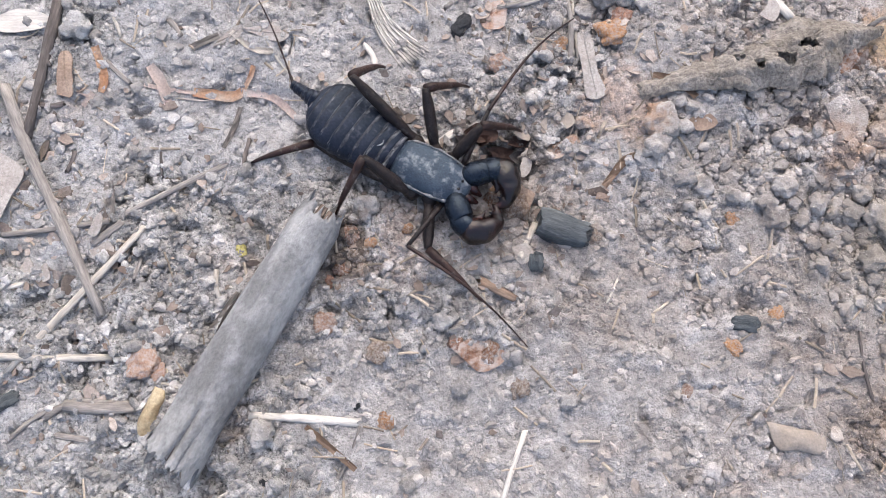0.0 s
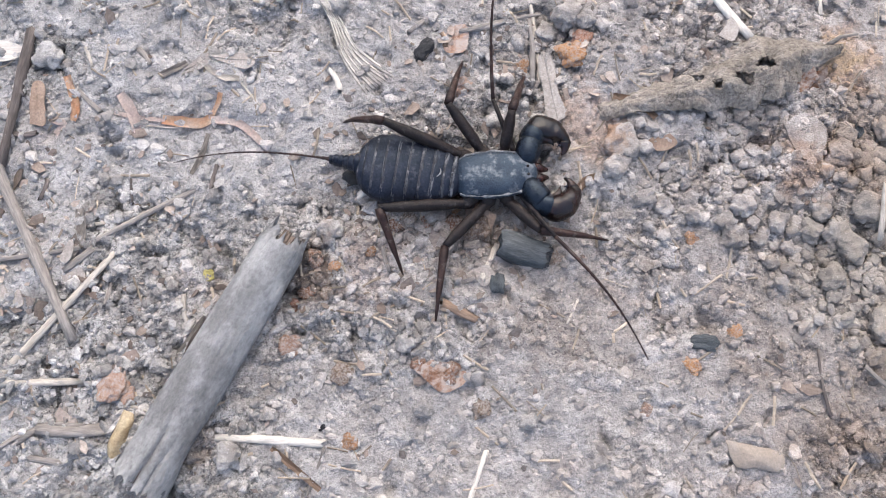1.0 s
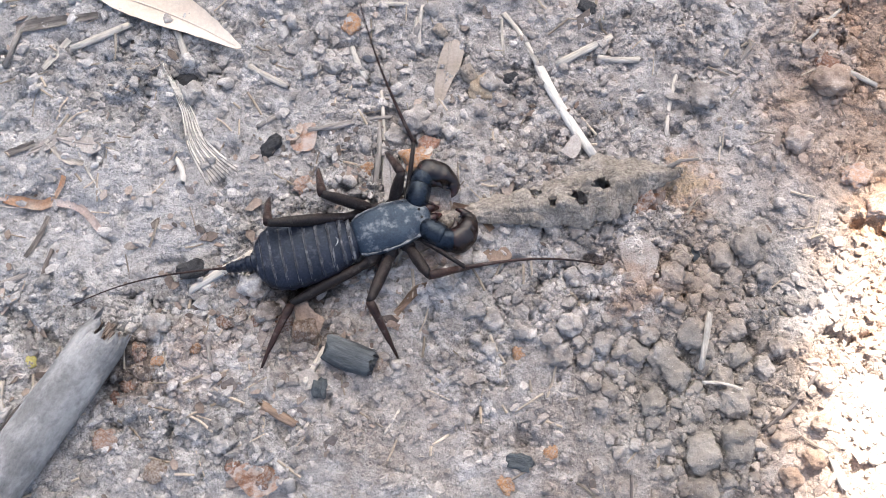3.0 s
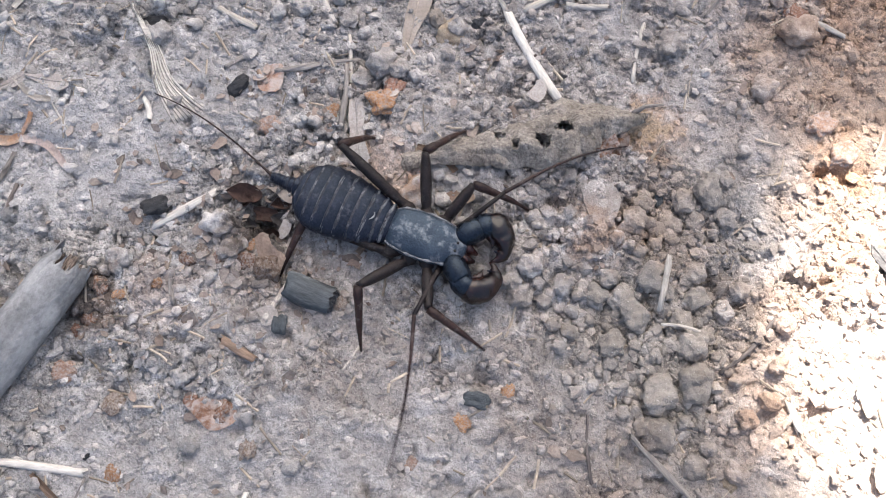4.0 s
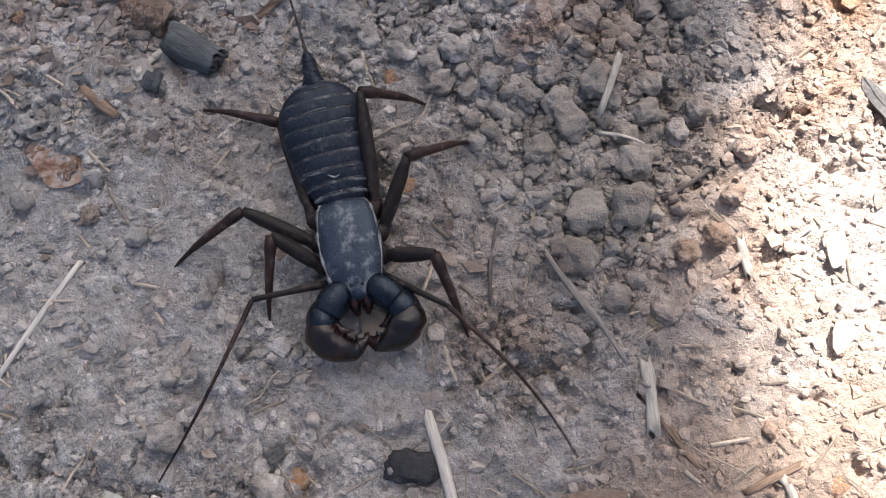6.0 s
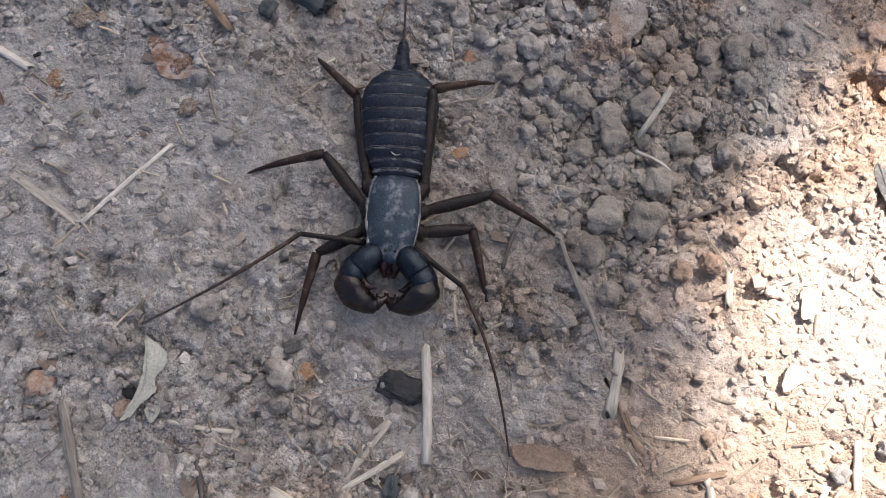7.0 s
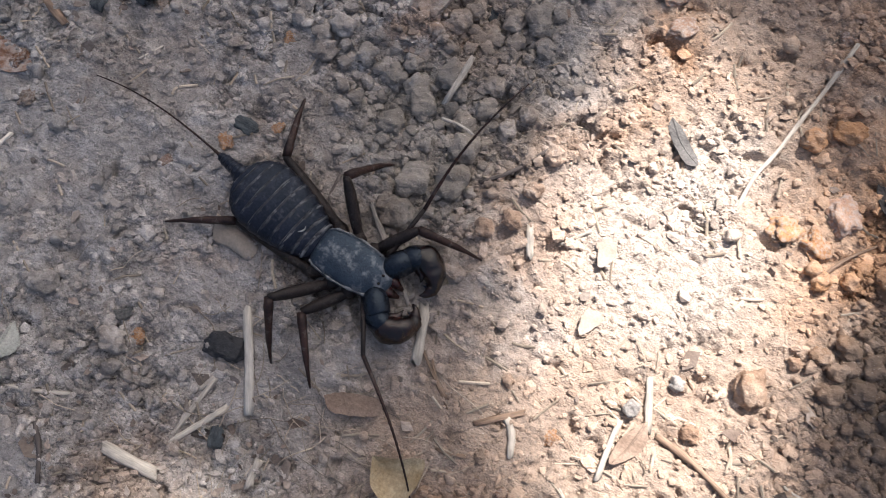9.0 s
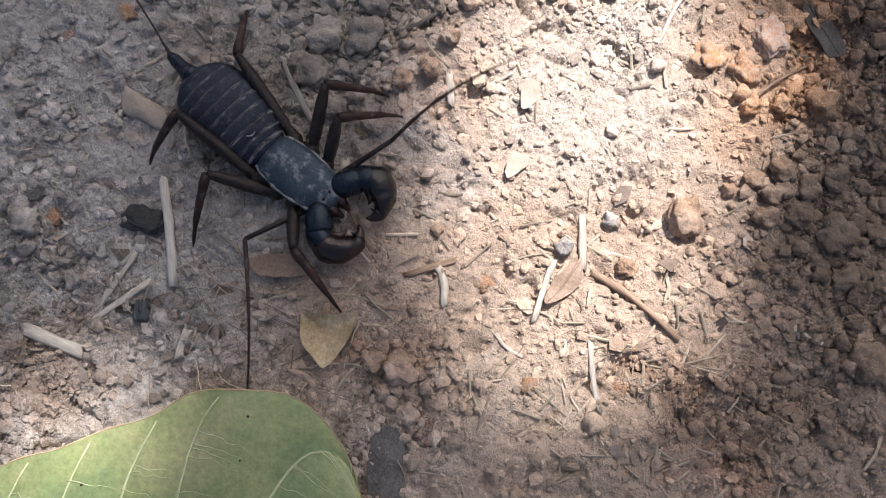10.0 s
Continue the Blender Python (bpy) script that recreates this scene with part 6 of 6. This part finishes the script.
    for k, (a, b) in enumerate(zip(edges, edges[1:])):
        bm = bmesh.new()
        rings = []
        for x, grow in ((a, -0.015), (a - 0.03, 0.0), ((a + b) / 2, 0.012), (b + 0.04, 0.022), (b - 0.015, 0.016), (b - 0.02, -0.02)):
            w, t, ring = wid(x) + grow, top(x) + grow, []
            for q in range(25):
                th = math.pi * (-0.06 + 1.12 * q / 24)
                cy, sz = math.cos(th), math.sin(th)
                dip = 0.012 * math.exp(-((abs(w * cy) - 0.33) / 0.05) ** 2) if sz > 0.3 else 0
                ring.append(bm.verts.new((x * CM, w * math.copysign(abs(cy) ** 0.85, cy) * CM, (0.52 + (t - 0.52) * math.copysign(abs(sz) ** 0.85, sz) - dip) * CM)))
            rings.append(ring)
        for p, q in zip(rings, rings[1:]):
            for i in range(24):
                bm.faces.new((p[i], p[i + 1], q[i + 1], q[i]))
        bmesh.ops.recalc_face_normals(bm, faces=bm.faces)
        plate = part("tergite", bm, CHITIN, ab)
        plate.data.materials.append(PLATE_DUST)
        for f in plate.data.polygons:
            if f.center.x < (0.3 * a + 0.7 * b) * CM and abs(f.center.y) < (0.68 + 0.16 * math.sin(k * 2.1)) * wid(b) * CM:
                f.material_index = 1
        bm = bmesh.new()
        w, t = wid(b) + 0.014, top(b) + 0.018
        pts = []
        for q in range(17):
            th = math.pi * (0.1 + 0.8 * q / 16)
            cy, sz = math.cos(th), math.sin(th)
            pts.append(Vector((b - 0.012, w * math.copysign(abs(cy) ** 0.85, cy), 0.52 + (t - 0.52) * sz**0.85)) * CM)
        tube(bm, pts, [max(0.001, 0.006 + 0.02 * noise.noise(Vector((q * 0.55, k * 3.1, 2)))) * CM for q in range(17)], 5, 0.8, 0.5, 0, random.Random(k))
        tube(bm, [p + Vector((0.0005, 0, -0.0003)) for p in pts], 0.036 * CM, 7, 0.8, 0.35, 0, random.Random(k))
        part("plate_edge", bm, BAND, ab, "pale dusty plate edge")
    bm = bmesh.new()
    for a, w in ((-2.36, 0.25), (-2.5, 0.195), (-2.62, 0.165), (-2.74, 0.15), (-2.86, 0.145), (-2.96, 0.115)):
        loft(bm, [(a - 0.14, w * 0.85, 0.58 - w, 0.6 + w * 0.8), (a - 0.1, w, 0.56 - w, 0.6 + w), (a, w * 0.9, 0.56 - w, 0.6 + w * 0.9)], 16, 2)
    part("tail_base", bm, CHITIN, ab)
    bm = bmesh.new()
    arc = spline([(-0.5, -0.13, 0.868), (-0.44, -0.07, 0.88), (-0.42, 0.0, 0.88), (-0.45, 0.07, 0.876)], 4)
    tube(bm, [Vector(p) * CM for p in arc], [(0.006 + 0.014 * math.sin(math.pi * (i + 0.5) / len(arc))) * CM for i in range(len(arc))], 6, 0.7, 0.15, 0, random.Random(8))
    part("pale_mark", bm, RIM, ab, "small whitish scratch")
    # flagellum
    bm = bmesh.new()
    n = 64
    pts, rad = [], []
    for i in range(n):
        s = i / (n - 1)
        pts.append(Vector((-4.0 * s, 0.22 * math.sin(s * 2.6), 0.25 * math.sin(s * 2.2) - 0.32 * s * s)) * CM)
        rad.append((0.014 + 0.018 * (1 - s) + 0.03 * max(0, 1 - 12 * s)) * (1.0 if i % 2 else 0.75) * CM)
    tube(bm, pts, rad, 7)
    tail = part("whip_tail", bm, LEG_LOW, ab, "thin segmented brown-black whip")
    tail.location = (-3.06 * CM, 0, 0.6 * CM)

    # claws
    claws = {}
    for s, key in ((1, "left"), (-1, "right")):
        bm = bmesh.new()
        q = lambda x, y, z: Vector((x, s * y, z)) * CM

        def limb(name, pts, material, label, sides=18, steps=5):
            bm = bmesh.new()
            rows = spline([(x, s * y, z, r) for x, y, z, r in pts], steps)
            tube(bm, [Vector(r[:3]) * CM for r in rows], [r[3] * CM for r in rows], sides)
            for v in bm.verts:
                p = v.co / CM
                v.co.z *= 0.9
                v.co += Vector((noise.noise(p * 2.6), noise.noise(p * 2.6 + Vector((9, 0, 0))), noise.noise(p * 2.6 + Vector((0, 7, 0))))) * 0.00055
                v.co += Vector((noise.noise(p * 7), noise.noise(p * 7 + Vector((9, 0, 0))), noise.noise(p * 7 + Vector((0, 7, 0))))) * 0.0002
            return part(name, bm, material, claw, label)

        bm = bmesh.new()
        rows = spline([(-0.04, 0.0, 0, 0.24), (0.08, 0.12, 0.03, 0.31), (0.22, 0.28, 0.05, 0.33), (0.38, 0.44, 0.05, 0.31)], 5)
        tube(bm, [Vector((r[0], s * r[1], r[2])) * CM for r in rows], [r[3] * CM for r in rows], 18)
        claw = part("claw_base", bm, CLAW_BASE, body, "slate-blue dusty claw base")
        claw.location = (1.58 * CM, s * 0.26 * CM, 0.58 * CM)
        bm = bmesh.new()
        for k in range(5):
            p = q(0.36 - 0.05 * k, 0.2 - 0.05 * k, 0.16)
            tube(bm, [p, p + q(0.1, -0.07, 0.02)], [0.035 * CM, 0.006 * CM], 6)
        for k in range(9):
            w = k / 8
            p = q(0.62 + 0.42 * math.sin(1.7 * w), 0.36 - 0.34 * w * w, 0.1 - 0.1 * w)
            tube(bm, [p, p + q(-0.08 - 0.03 * math.sin(5 * k), -0.06 * (1 - w), 0.02)], [0.04 * CM, 0.008 * CM], 6)
        part("spines", bm, CHITIN, claw)
        limb("claw_joint", [(0.28, 0.38, 0.05, 0.27), (0.4, 0.49, 0.06, 0.32), (0.52, 0.56, 0.06, 0.335), (0.64, 0.6, 0.05, 0.315)], CLAW_BASE, "slate-grey claw joint")
        limb("claw_hand", [(0.54, 0.58, 0.05, 0.3), (0.66, 0.61, 0.05, 0.35), (0.8, 0.6, 0.04, 0.37), (0.96, 0.5, 0.02, 0.36), (1.09, 0.34, 0.0, 0.3), (1.18, 0.15, -0.03, 0.2), (1.17, -0.02, -0.06, 0.11)], GLOSSY, "glossy black-brown claw hand", 20, 6)
        limb("claw_finger", [(1.16, 0.04, -0.05, 0.17), (1.09, -0.12, -0.07, 0.1), (0.93, -0.2, -0.08, 0.015)], RED, "dark red-brown curved finger", 12)
        limb("claw_thumb", [(0.7, 0.36, 0.08, 0.15), (0.8, 0.19, 0.08, 0.075), (0.84, 0.04, 0.05, 0.012)], RED, "dark red-brown inner spike", 10)
        for o in (claw, *claw.children):
            o.data.transform(Matrix.Diagonal((0.9, 0.9, 0.95, 1)))
        claws[key] = claw

    # legs: an upper and a lower piece each, x along the piece
    legs = {}
    for key, (hx, hy) in HIPS.items():
        bm = bmesh.new()
        small = 0.6 if "feeler" in key else 1.0
        tube(bm, [Vector(p) * CM for p in ((0.25 * hx + 0.55, hy * 0.45, HIP_Z + 0.04), (0.15 * 0.9 + 0.85 * hx, hy * 0.82, HIP_Z + 0.07), (hx, hy * 1.04, HIP_Z + 0.02), (hx, hy * 1.15, HIP_Z - 0.02))], [0.16 * small * CM, 0.19 * small * CM, 0.18 * small * CM, 0.1 * small * CM], 12, 0.95, 0.03, 0, random.Random(2))
        part("coxa", bm, LEG, body)
    for key in HIPS:
        kind = key.split("_")[1]
        L1, L2 = UPPER[kind] * CM, LOWER[kind] * CM
        feel = kind == "feeler"
        k = 0.45 if feel else 1.0
        bm = bmesh.new()
        prof = [(-0.08, 0.15), (0.02, 0.17), (0.12, 0.13), (0.2, 0.15), (0.45, 0.165), (0.75, 0.15), (0.92, 0.115), (1.0, 0.1)]
        if feel:
            prof = [(0, 0.16), (0.2, 0.2), (0.6, 0.15), (1.0, 0.13)]
        tube(bm, [(L1 * s, 0, 0.0) for s, _ in prof], [r * k * 0.85 * CM for _, r in prof], 12, 1.2, 0.03, 0, random.Random(2))
        upper = part("feeler_leg" if feel else "leg", bm, LEG, body, "long thin feeler leg" if feel else "")
        bm = bmesh.new()
        if feel:
            m = 46
            pts = [(L2 * i / (m - 1), 0.14 * CM * math.sin(3.0 * i / m), 0.25 * CM * math.sin(math.pi * i / m)) for i in range(m)]
            tube(bm, pts, [(0.05 - 0.032 * i / m) * CM * (1 if i % 2 or i < 12 else 0.8) for i in range(m)], 7)
        else:
            prof = [(0, 0.105, 0), (0.12, 0.12, 0.03), (0.22, 0.1, 0.05), (0.4, 0.09, 0.07), (0.6, 0.075, 0.07), (0.72, 0.05, 0.05), (0.86, 0.042, 0.0), (1.0, 0.02, -0.06)]
            tube(bm, [(L2 * s, 0, z * CM) for s, _, z in prof], [r * CM * 0.95 for _, r, _ in prof], 10, 1.05, 0.03, 0, random.Random(6))
        lower = part("lower_leg", bm, LEG_LOW, upper)
        legs[key] = (upper, lower)
    return body, ab, tail, claws, legs


SCORPION, ABDOMEN, TAIL, CLAWS, LEGS = build_scorpion()

# ---------------------------------------------------------------- how the scorpion walks
# seconds, x, y of the shield's rear edge in cm, heading, bend of the abdomen and of the tail in degrees
BODY_ROWS = [
    (0, -1.39, 6.09, -27.51, -7.99, -26.01),
    (0.5, -0.46, 5.98, -4.77, -22.24, 10.69),
    (1, 0.9, 6.18, 3.3, -12.78, 9.07),
    (1.5, 2.21, 6.77, 10.68, -5.46, 0.77),
    (2, 2.21, 6.9, 10.43, -0.2, -10.31),
    (2.5, 2.11, 7.17, 21.35, -6.57, -3.06),
    (2.7, 2.16, 7.29, 24.86, -7.3, 5.4),
    (3.8, 3.82, 6.49, -4.19, -4.69, -21.08),
    (4.2, 4.54, 5.69, -23.66, 0, 9.07),
    (4.5, 4.81, 4.8, -20.54, -22.49, 34.28),
    (5, 5.45, 4.23, -74.46, 22.64, -11.61),
    (5.5, 5.9, 3.26, -73.03, 16.19, -16.12),
    (6, 6.11, 1.85, -67.3, 3.2, 9.86),
    (6.2, 6.22, 1.37, -71.73, 4.33, -3.26),
    (7.3, 6.26, 1.24, -65.74, -2.75, 9.74),
    (7.5, 6.26, 0.95, -64.54, -5.19, 3.13),
    (8, 7.44, 0.6, -49.46, -1.18, -44.73),
    (8.5, 8.45, 0.53, -32.39, 3.29, -15.47),
    (9, 9.36, 0.4, -7.26, -10.68, 9.4),
    (9.5, 10.37, -0.25, -16.06, -12.91, -8.98),
    (10, 10.52, -0.3, -19.73, -5.17, -6.48),
]
# seconds, how far the claws are swung apart in degrees (left, right)
CLAW_ROWS = [(0, -4, -6), (0.5, 4, 0), (1.0, 24, 6), (1.5, 14, 4), (2.0, 22, 6), (2.5, 20, 4), (2.7, 16, 4), (3.8, 2, -4), (4.5, -4, -6), (5.5, -6, -6), (7.5, -8, -4), (8.0, -4, -4), (9.0, 8, 0), (10.0, 8, -2)]
# per leg: seconds, direction of the thigh from the body axis in degrees, place of the foot in cm
STEPS = {}
STEPS["left_rear"] = [
    (0, 167.88, -1.75, 8.58),
    (0.5, 153.85, -1.64, 8.66),
    (1, 158.98, -1.97, 7.81),
    (1.5, 160.69, -0.53, 7.26),
    (2, 172.66, -0.37, 8.25),
    (2.5, 170.75, -0.56, 8.26),
    (2.7, 175.06, -0.49, 8.1),
    (3.8, 154.69, 3.26, 8.5),
    (4.2, 167.74, 3.18, 8.45),
    (4.5, 146.01, 3.68, 8.33),
    (5, -166.22, 5.91, 6.94),
    (5.5, -174.73, 5.96, 6.88),
    (6, 176.84, 7.2, 4.38),
    (6.2, -178.75, 7.12, 4.38),
    (7.3, 172.95, 7.31, 4.45),
    (7.5, 169.22, 7.2, 4.39),
    (8, 176.22, 7.55, 3.59),
    (8.5, 178.23, 7.47, 3.94),
    (9, 158.54, 7.34, 3.87),
    (9.5, 164.59, 8.68, 2.52),
    (10, 163.8, 8.65, 2.89),
]
STEPS["left_mid"] = [
    (0, 127.14, 0.3, 8.1),
    (0.5, 135.77, 0.42, 8.12),
    (1, 124.86, 1.01, 9.38),
    (1.5, 155.44, 1.15, 9.25),
    (2, 157.7, 1.18, 9.26),
    (2.5, 151.65, 1.1, 9.41),
    (2.7, 161.78, 1.17, 9.03),
    (3.8, 118.26, 3.64, 9.8),
    (4.2, 107.71, 6.77, 7.21),
    (4.5, 106.89, 6.84, 7.25),
    (5, 156.68, 7.2, 5.42),
    (5.5, 153.67, 8.34, 3.98),
    (6, 146.72, 8.22, 3.74),
    (6.2, 136.6, 9.05, 2.49),
    (7.3, 103.27, 9.88, 1.9),
    (7.5, 106.76, 9.69, 1.4),
    (8, 135.4, 9.89, 1.3),
    (8.5, 134.45, 9.98, 2.95),
    (9, 131.72, 9.99, 2.98),
    (9.5, 101.8, 12.82, 2.26),
    (10, 112.55, 12.37, 1.93),
]
STEPS["left_front"] = [
    (0, 67.59, 1.57, 7.02),
    (0.5, 49.75, 2.65, 7.27),
    (1, 73.45, 2.54, 8.97),
    (1.5, 81.83, 3.02, 9.57),
    (2, 72.99, 3.26, 9.72),
    (2.5, 56.62, 2.81, 10.28),
    (2.7, 40.29, 2.34, 9.37),
    (3.8, 37.01, 7.13, 7.19),
    (4.2, 99.38, 7.52, 6.97),
    (4.5, 61.39, 7.65, 5.1),
    (5, 98.87, 8.24, 3.03),
    (5.5, 102.62, 8.23, 1.68),
    (6, 70.75, 8.83, -0.06),
    (6.2, 96.74, 9.17, -0.24),
    (7.3, 100.18, 9.22, -0.27),
    (7.5, 103.39, 9.07, -0.15),
    (8, 75.86, 10.87, -0.21),
    (8.5, 102.45, 10.91, 2.31),
    (9, 51.03, 12.77, 1.65),
    (9.5, 100.78, 12.85, 1.55),
    (10, 108.94, 12.83, 1.54),
]
STEPS["left_feeler"] = [
    (0, 90.59, 2.78, 9.72),
    (0.5, 80.16, 2.86, 9.87),
    (1, 109.7, 1.86, 9.96),
    (1.5, 75.82, 4.84, 9.81),
    (2, 70.6, 5.32, 12.18),
    (2.5, 116.0, 1.09, 11.48),
    (2.7, 72.56, 1.66, 11),
    (3.8, 55.36, 8.89, 10.31),
    (4.2, 53.14, 11.1, 7.83),
    (4.5, 33.45, 11.37, 5.98),
    (5, 82.53, 11.88, 2.9),
    (5.5, 76.61, 11.95, 1.51),
    (6, 48.33, 10.83, -1.59),
    (6.2, 45.17, 9.8, -3.25),
    (7.3, 60.2, 10.17, -1.16),
    (7.5, 80.73, 12.19, 0.79),
    (8, 89.94, 11.99, 2.38),
    (8.5, 106.01, 11.97, 3.07),
    (9, 80.56, 11.81, 3.71),
    (9.5, 52.23, 17.22, 0.79),
    (10, 67.05, 13.93, 1.58),
]
STEPS["right_rear"] = [
    (0, 178.65, -5.38, 5.98),
    (0.5, 165.36, -3.45, 4.84),
    (1, -175.53, -0.42, 3.93),
    (1.5, -176.98, -0.28, 4.07),
    (2, -169.44, -0.21, 3.97),
    (2.5, -175.04, -0.34, 3.88),
    (2.7, -170.24, -0.2, 3.85),
    (3.8, 177.55, 1.56, 4.39),
    (4.2, -179.47, 1.69, 4.95),
    (4.5, 163.59, 2.4, 4.45),
    (5, -143.32, 2.35, 4.21),
    (5.5, -149.74, 2.76, 3.6),
    (6, -170.85, 2.78, 3.44),
    (6.2, -165.84, 2.78, 3.39),
    (7.3, -171.72, 3.08, 3.35),
    (7.5, 178.7, 3.63, 2.23),
    (8, -169.63, 3.69, 2.19),
    (8.5, -166.8, 5.84, -0.42),
    (9, 177, 5.5, -0.56),
    (9.5, 177.35, 7.97, -1.32),
    (10, -178.78, 7.88, -1.33),
]
STEPS["right_mid"] = [
    (0, 177.45, -2.93, 4.67),
    (0.5, -121.58, 0.26, 2.82),
    (1, -137.03, 0.31, 2.74),
    (1.5, -117.11, 2.71, 4.81),
    (2, -92.83, 2.74, 4.73),
    (2.5, -131.9, 3.43, 4.8),
    (2.7, -131.46, 3.44, 4.72),
    (3.8, -121.66, 3.71, 3.42),
    (4.2, -139.91, 3.84, 3.21),
    (4.5, -175.22, 3.82, 3.07),
    (5, -99.56, 3.3, 2.06),
    (5.5, -126.09, 2.92, 2),
    (6, -123.35, 3.2, 0.17),
    (6.2, -131.56, 3.09, 0.16),
    (7.3, -144.56, 3.27, 0.2),
    (7.5, -153.22, 3.24, 0.13),
    (8, -123.83, 5.31, -1.76),
    (8.5, -124.24, 6.99, -2.01),
    (9, -129.31, 9.37, -2.42),
    (9.5, -151.83, 9.43, -2.18),
    (10, -153.79, 9.48, -2.69),
]
STEPS["right_front"] = [
    (0, -63.35, 0.71, 2.66),
    (0.5, -104.58, 0.72, 2.75),
    (1, -50.28, 4.41, 4.76),
    (1.5, -100.85, 4.61, 4.92),
    (2, -98.55, 4.64, 4.76),
    (2.5, -109.1, 4.42, 4.77),
    (2.7, -81.85, 5.35, 6.83),
    (3.8, -74.27, 6.43, 4.93),
    (4.2, -61.48, 6.34, 2.21),
    (4.5, -94.47, 6.35, 1.96),
    (5, -78.32, 4.68, 0.78),
    (5.5, -82.17, 4.65, -0.1),
    (6, -128.92, 5.2, -0.51),
    (6.2, -52.23, 5.62, -2.51),
    (7.3, -70.49, 5.72, -2.52),
    (7.5, -82.85, 5.78, -2.41),
    (8, -107.55, 6.38, -2.28),
    (8.5, -40.72, 10.3, -2.36),
    (9, -124.11, 10.44, -2.56),
    (9.5, -49.13, 13.06, -3),
    (10, -44.87, 13.06, -2.98),
]
STEPS["right_feeler"] = [
    (0, -96.33, 1.67, 1.64),
    (0.5, -72.74, 1.96, 0.9),
    (1, -60.7, 5.41, 1.55),
    (1.5, -59.39, 8.08, 3.6),
    (2, -53.64, 8.83, 5.61),
    (2.5, -60.54, 7.72, 7.66),
    (2.7, -57.59, 7.64, 7.75),
    (3.8, -79.9, 7.39, 1.23),
    (4.2, -108.27, 2.79, 0.81),
    (4.5, -117.4, 3.22, -0.71),
    (5, -92.87, 2.02, -0.39),
    (5.5, -51.04, 5.03, -2.65),
    (6, -83.32, 3.92, -3.92),
    (6.2, -67.09, 4.87, -4.51),
    (7.3, -104.28, 3.97, -1.39),
    (7.5, -111.38, 1.86, -0.57),
    (8, -88.58, 5.01, -5.09),
    (8.5, -46.61, 10.1, -5.64),
    (9, -56.5, 13.32, -3.76),
    (9.5, -74.27, 13.82, -5.13),
    (10, -108.61, 11.86, -5.43),
]


def bone(a, b):
    """A pose at a with x towards b and z as upright as can be."""
    x = (b - a).normalized()
    y = Vector((0, 0, 1)).cross(x).normalized()
    return Matrix.Translation(a) @ Matrix((x, y, x.cross(y))).transposed().to_4x4()


def motions():
    body = {}
    rows, ab_rows, tail_rows = [], [], []
    for t, x, y, h, bend, wag in BODY_ROWS:
        m = pose(x * CM, y * CM, (0.02 + 0.5 * ground_z(x, y, 1.2)) * CM, 0, 0, h)
        body[t] = m
        rows.append((t, m))
        ab_rows.append((t, pose(0, 0, 0, 0, 0, bend)))
        tail_rows.append((t, pose(-3.06 * CM, 0, 0.6 * CM, 0, -6, wag)))
    walk(SCORPION, rows)
    # the feeler nudges a dry leaf round
    there = PUSHED_LEAF.matrix_world.copy()
    x, y, z = there.translation
    before = pose(x - 0.0012, y + 0.0009, z, 0, 0, 34.5)
    walk(PUSHED_LEAF, [(0, before), (7.6, before), (7.9, there), (10, there)])
    walk(ABDOMEN, ab_rows)
    walk(TAIL, tail_rows)
    for s, key in ((1, "left"), (-1, "right")):
        walk(CLAWS[key], [(t, pose(1.58 * CM, s * 0.26 * CM, 0.58 * CM, 0, 4, s * (l if s > 0 else r))) for t, l, r in CLAW_ROWS])
    for key, (upper, lower) in LEGS.items():
        kind = key.split("_")[1]
        l1, l2 = UPPER[kind], LOWER[kind]
        hip = Vector((*HIPS[key], HIP_Z))
        up_rows, low_rows = [], []
        for t, az, fx, fy in STEPS[key]:
            foot_world = Vector((fx * CM, fy * CM, (ground_z(fx, fy) + 0.03) * CM))
            foot = (body[t].inverted() @ foot_world) / CM
            best = None
            for e in range(-5, 66):
                c, s = math.cos(radians(e)), math.sin(radians(e))
                knee = hip + l1 * Vector((c * math.cos(radians(az)), c * math.sin(radians(az)), s))
                miss = abs((foot - knee).length - l2) + 0.004 * abs(e - 22)
                if best is None or miss < best[0]:
                    best = (miss, knee)
            knee = best[1]
            if kind == "feeler":
                knee = hip + l1 * Vector((0.93 * math.cos(radians(az)), 0.93 * math.sin(radians(az)), 0.36))
                d = foot - knee
                d.z = 0
                flat = min(d.length, l2 * 0.97)
                rise = min(math.sqrt(l2 * l2 - flat * flat) * 0.5, 0.8) if flat < l2 * 0.8 else -knee.z + 0.15
                foot = knee + d.normalized() * flat + Vector((0, 0, rise))
            m = bone(hip * CM, knee * CM)
            up_rows.append((t, m))
            low_rows.append((t, m.inverted() @ bone(knee * CM, foot * CM)))
        walk(upper, up_rows)
        walk(lower, low_rows)


motions()
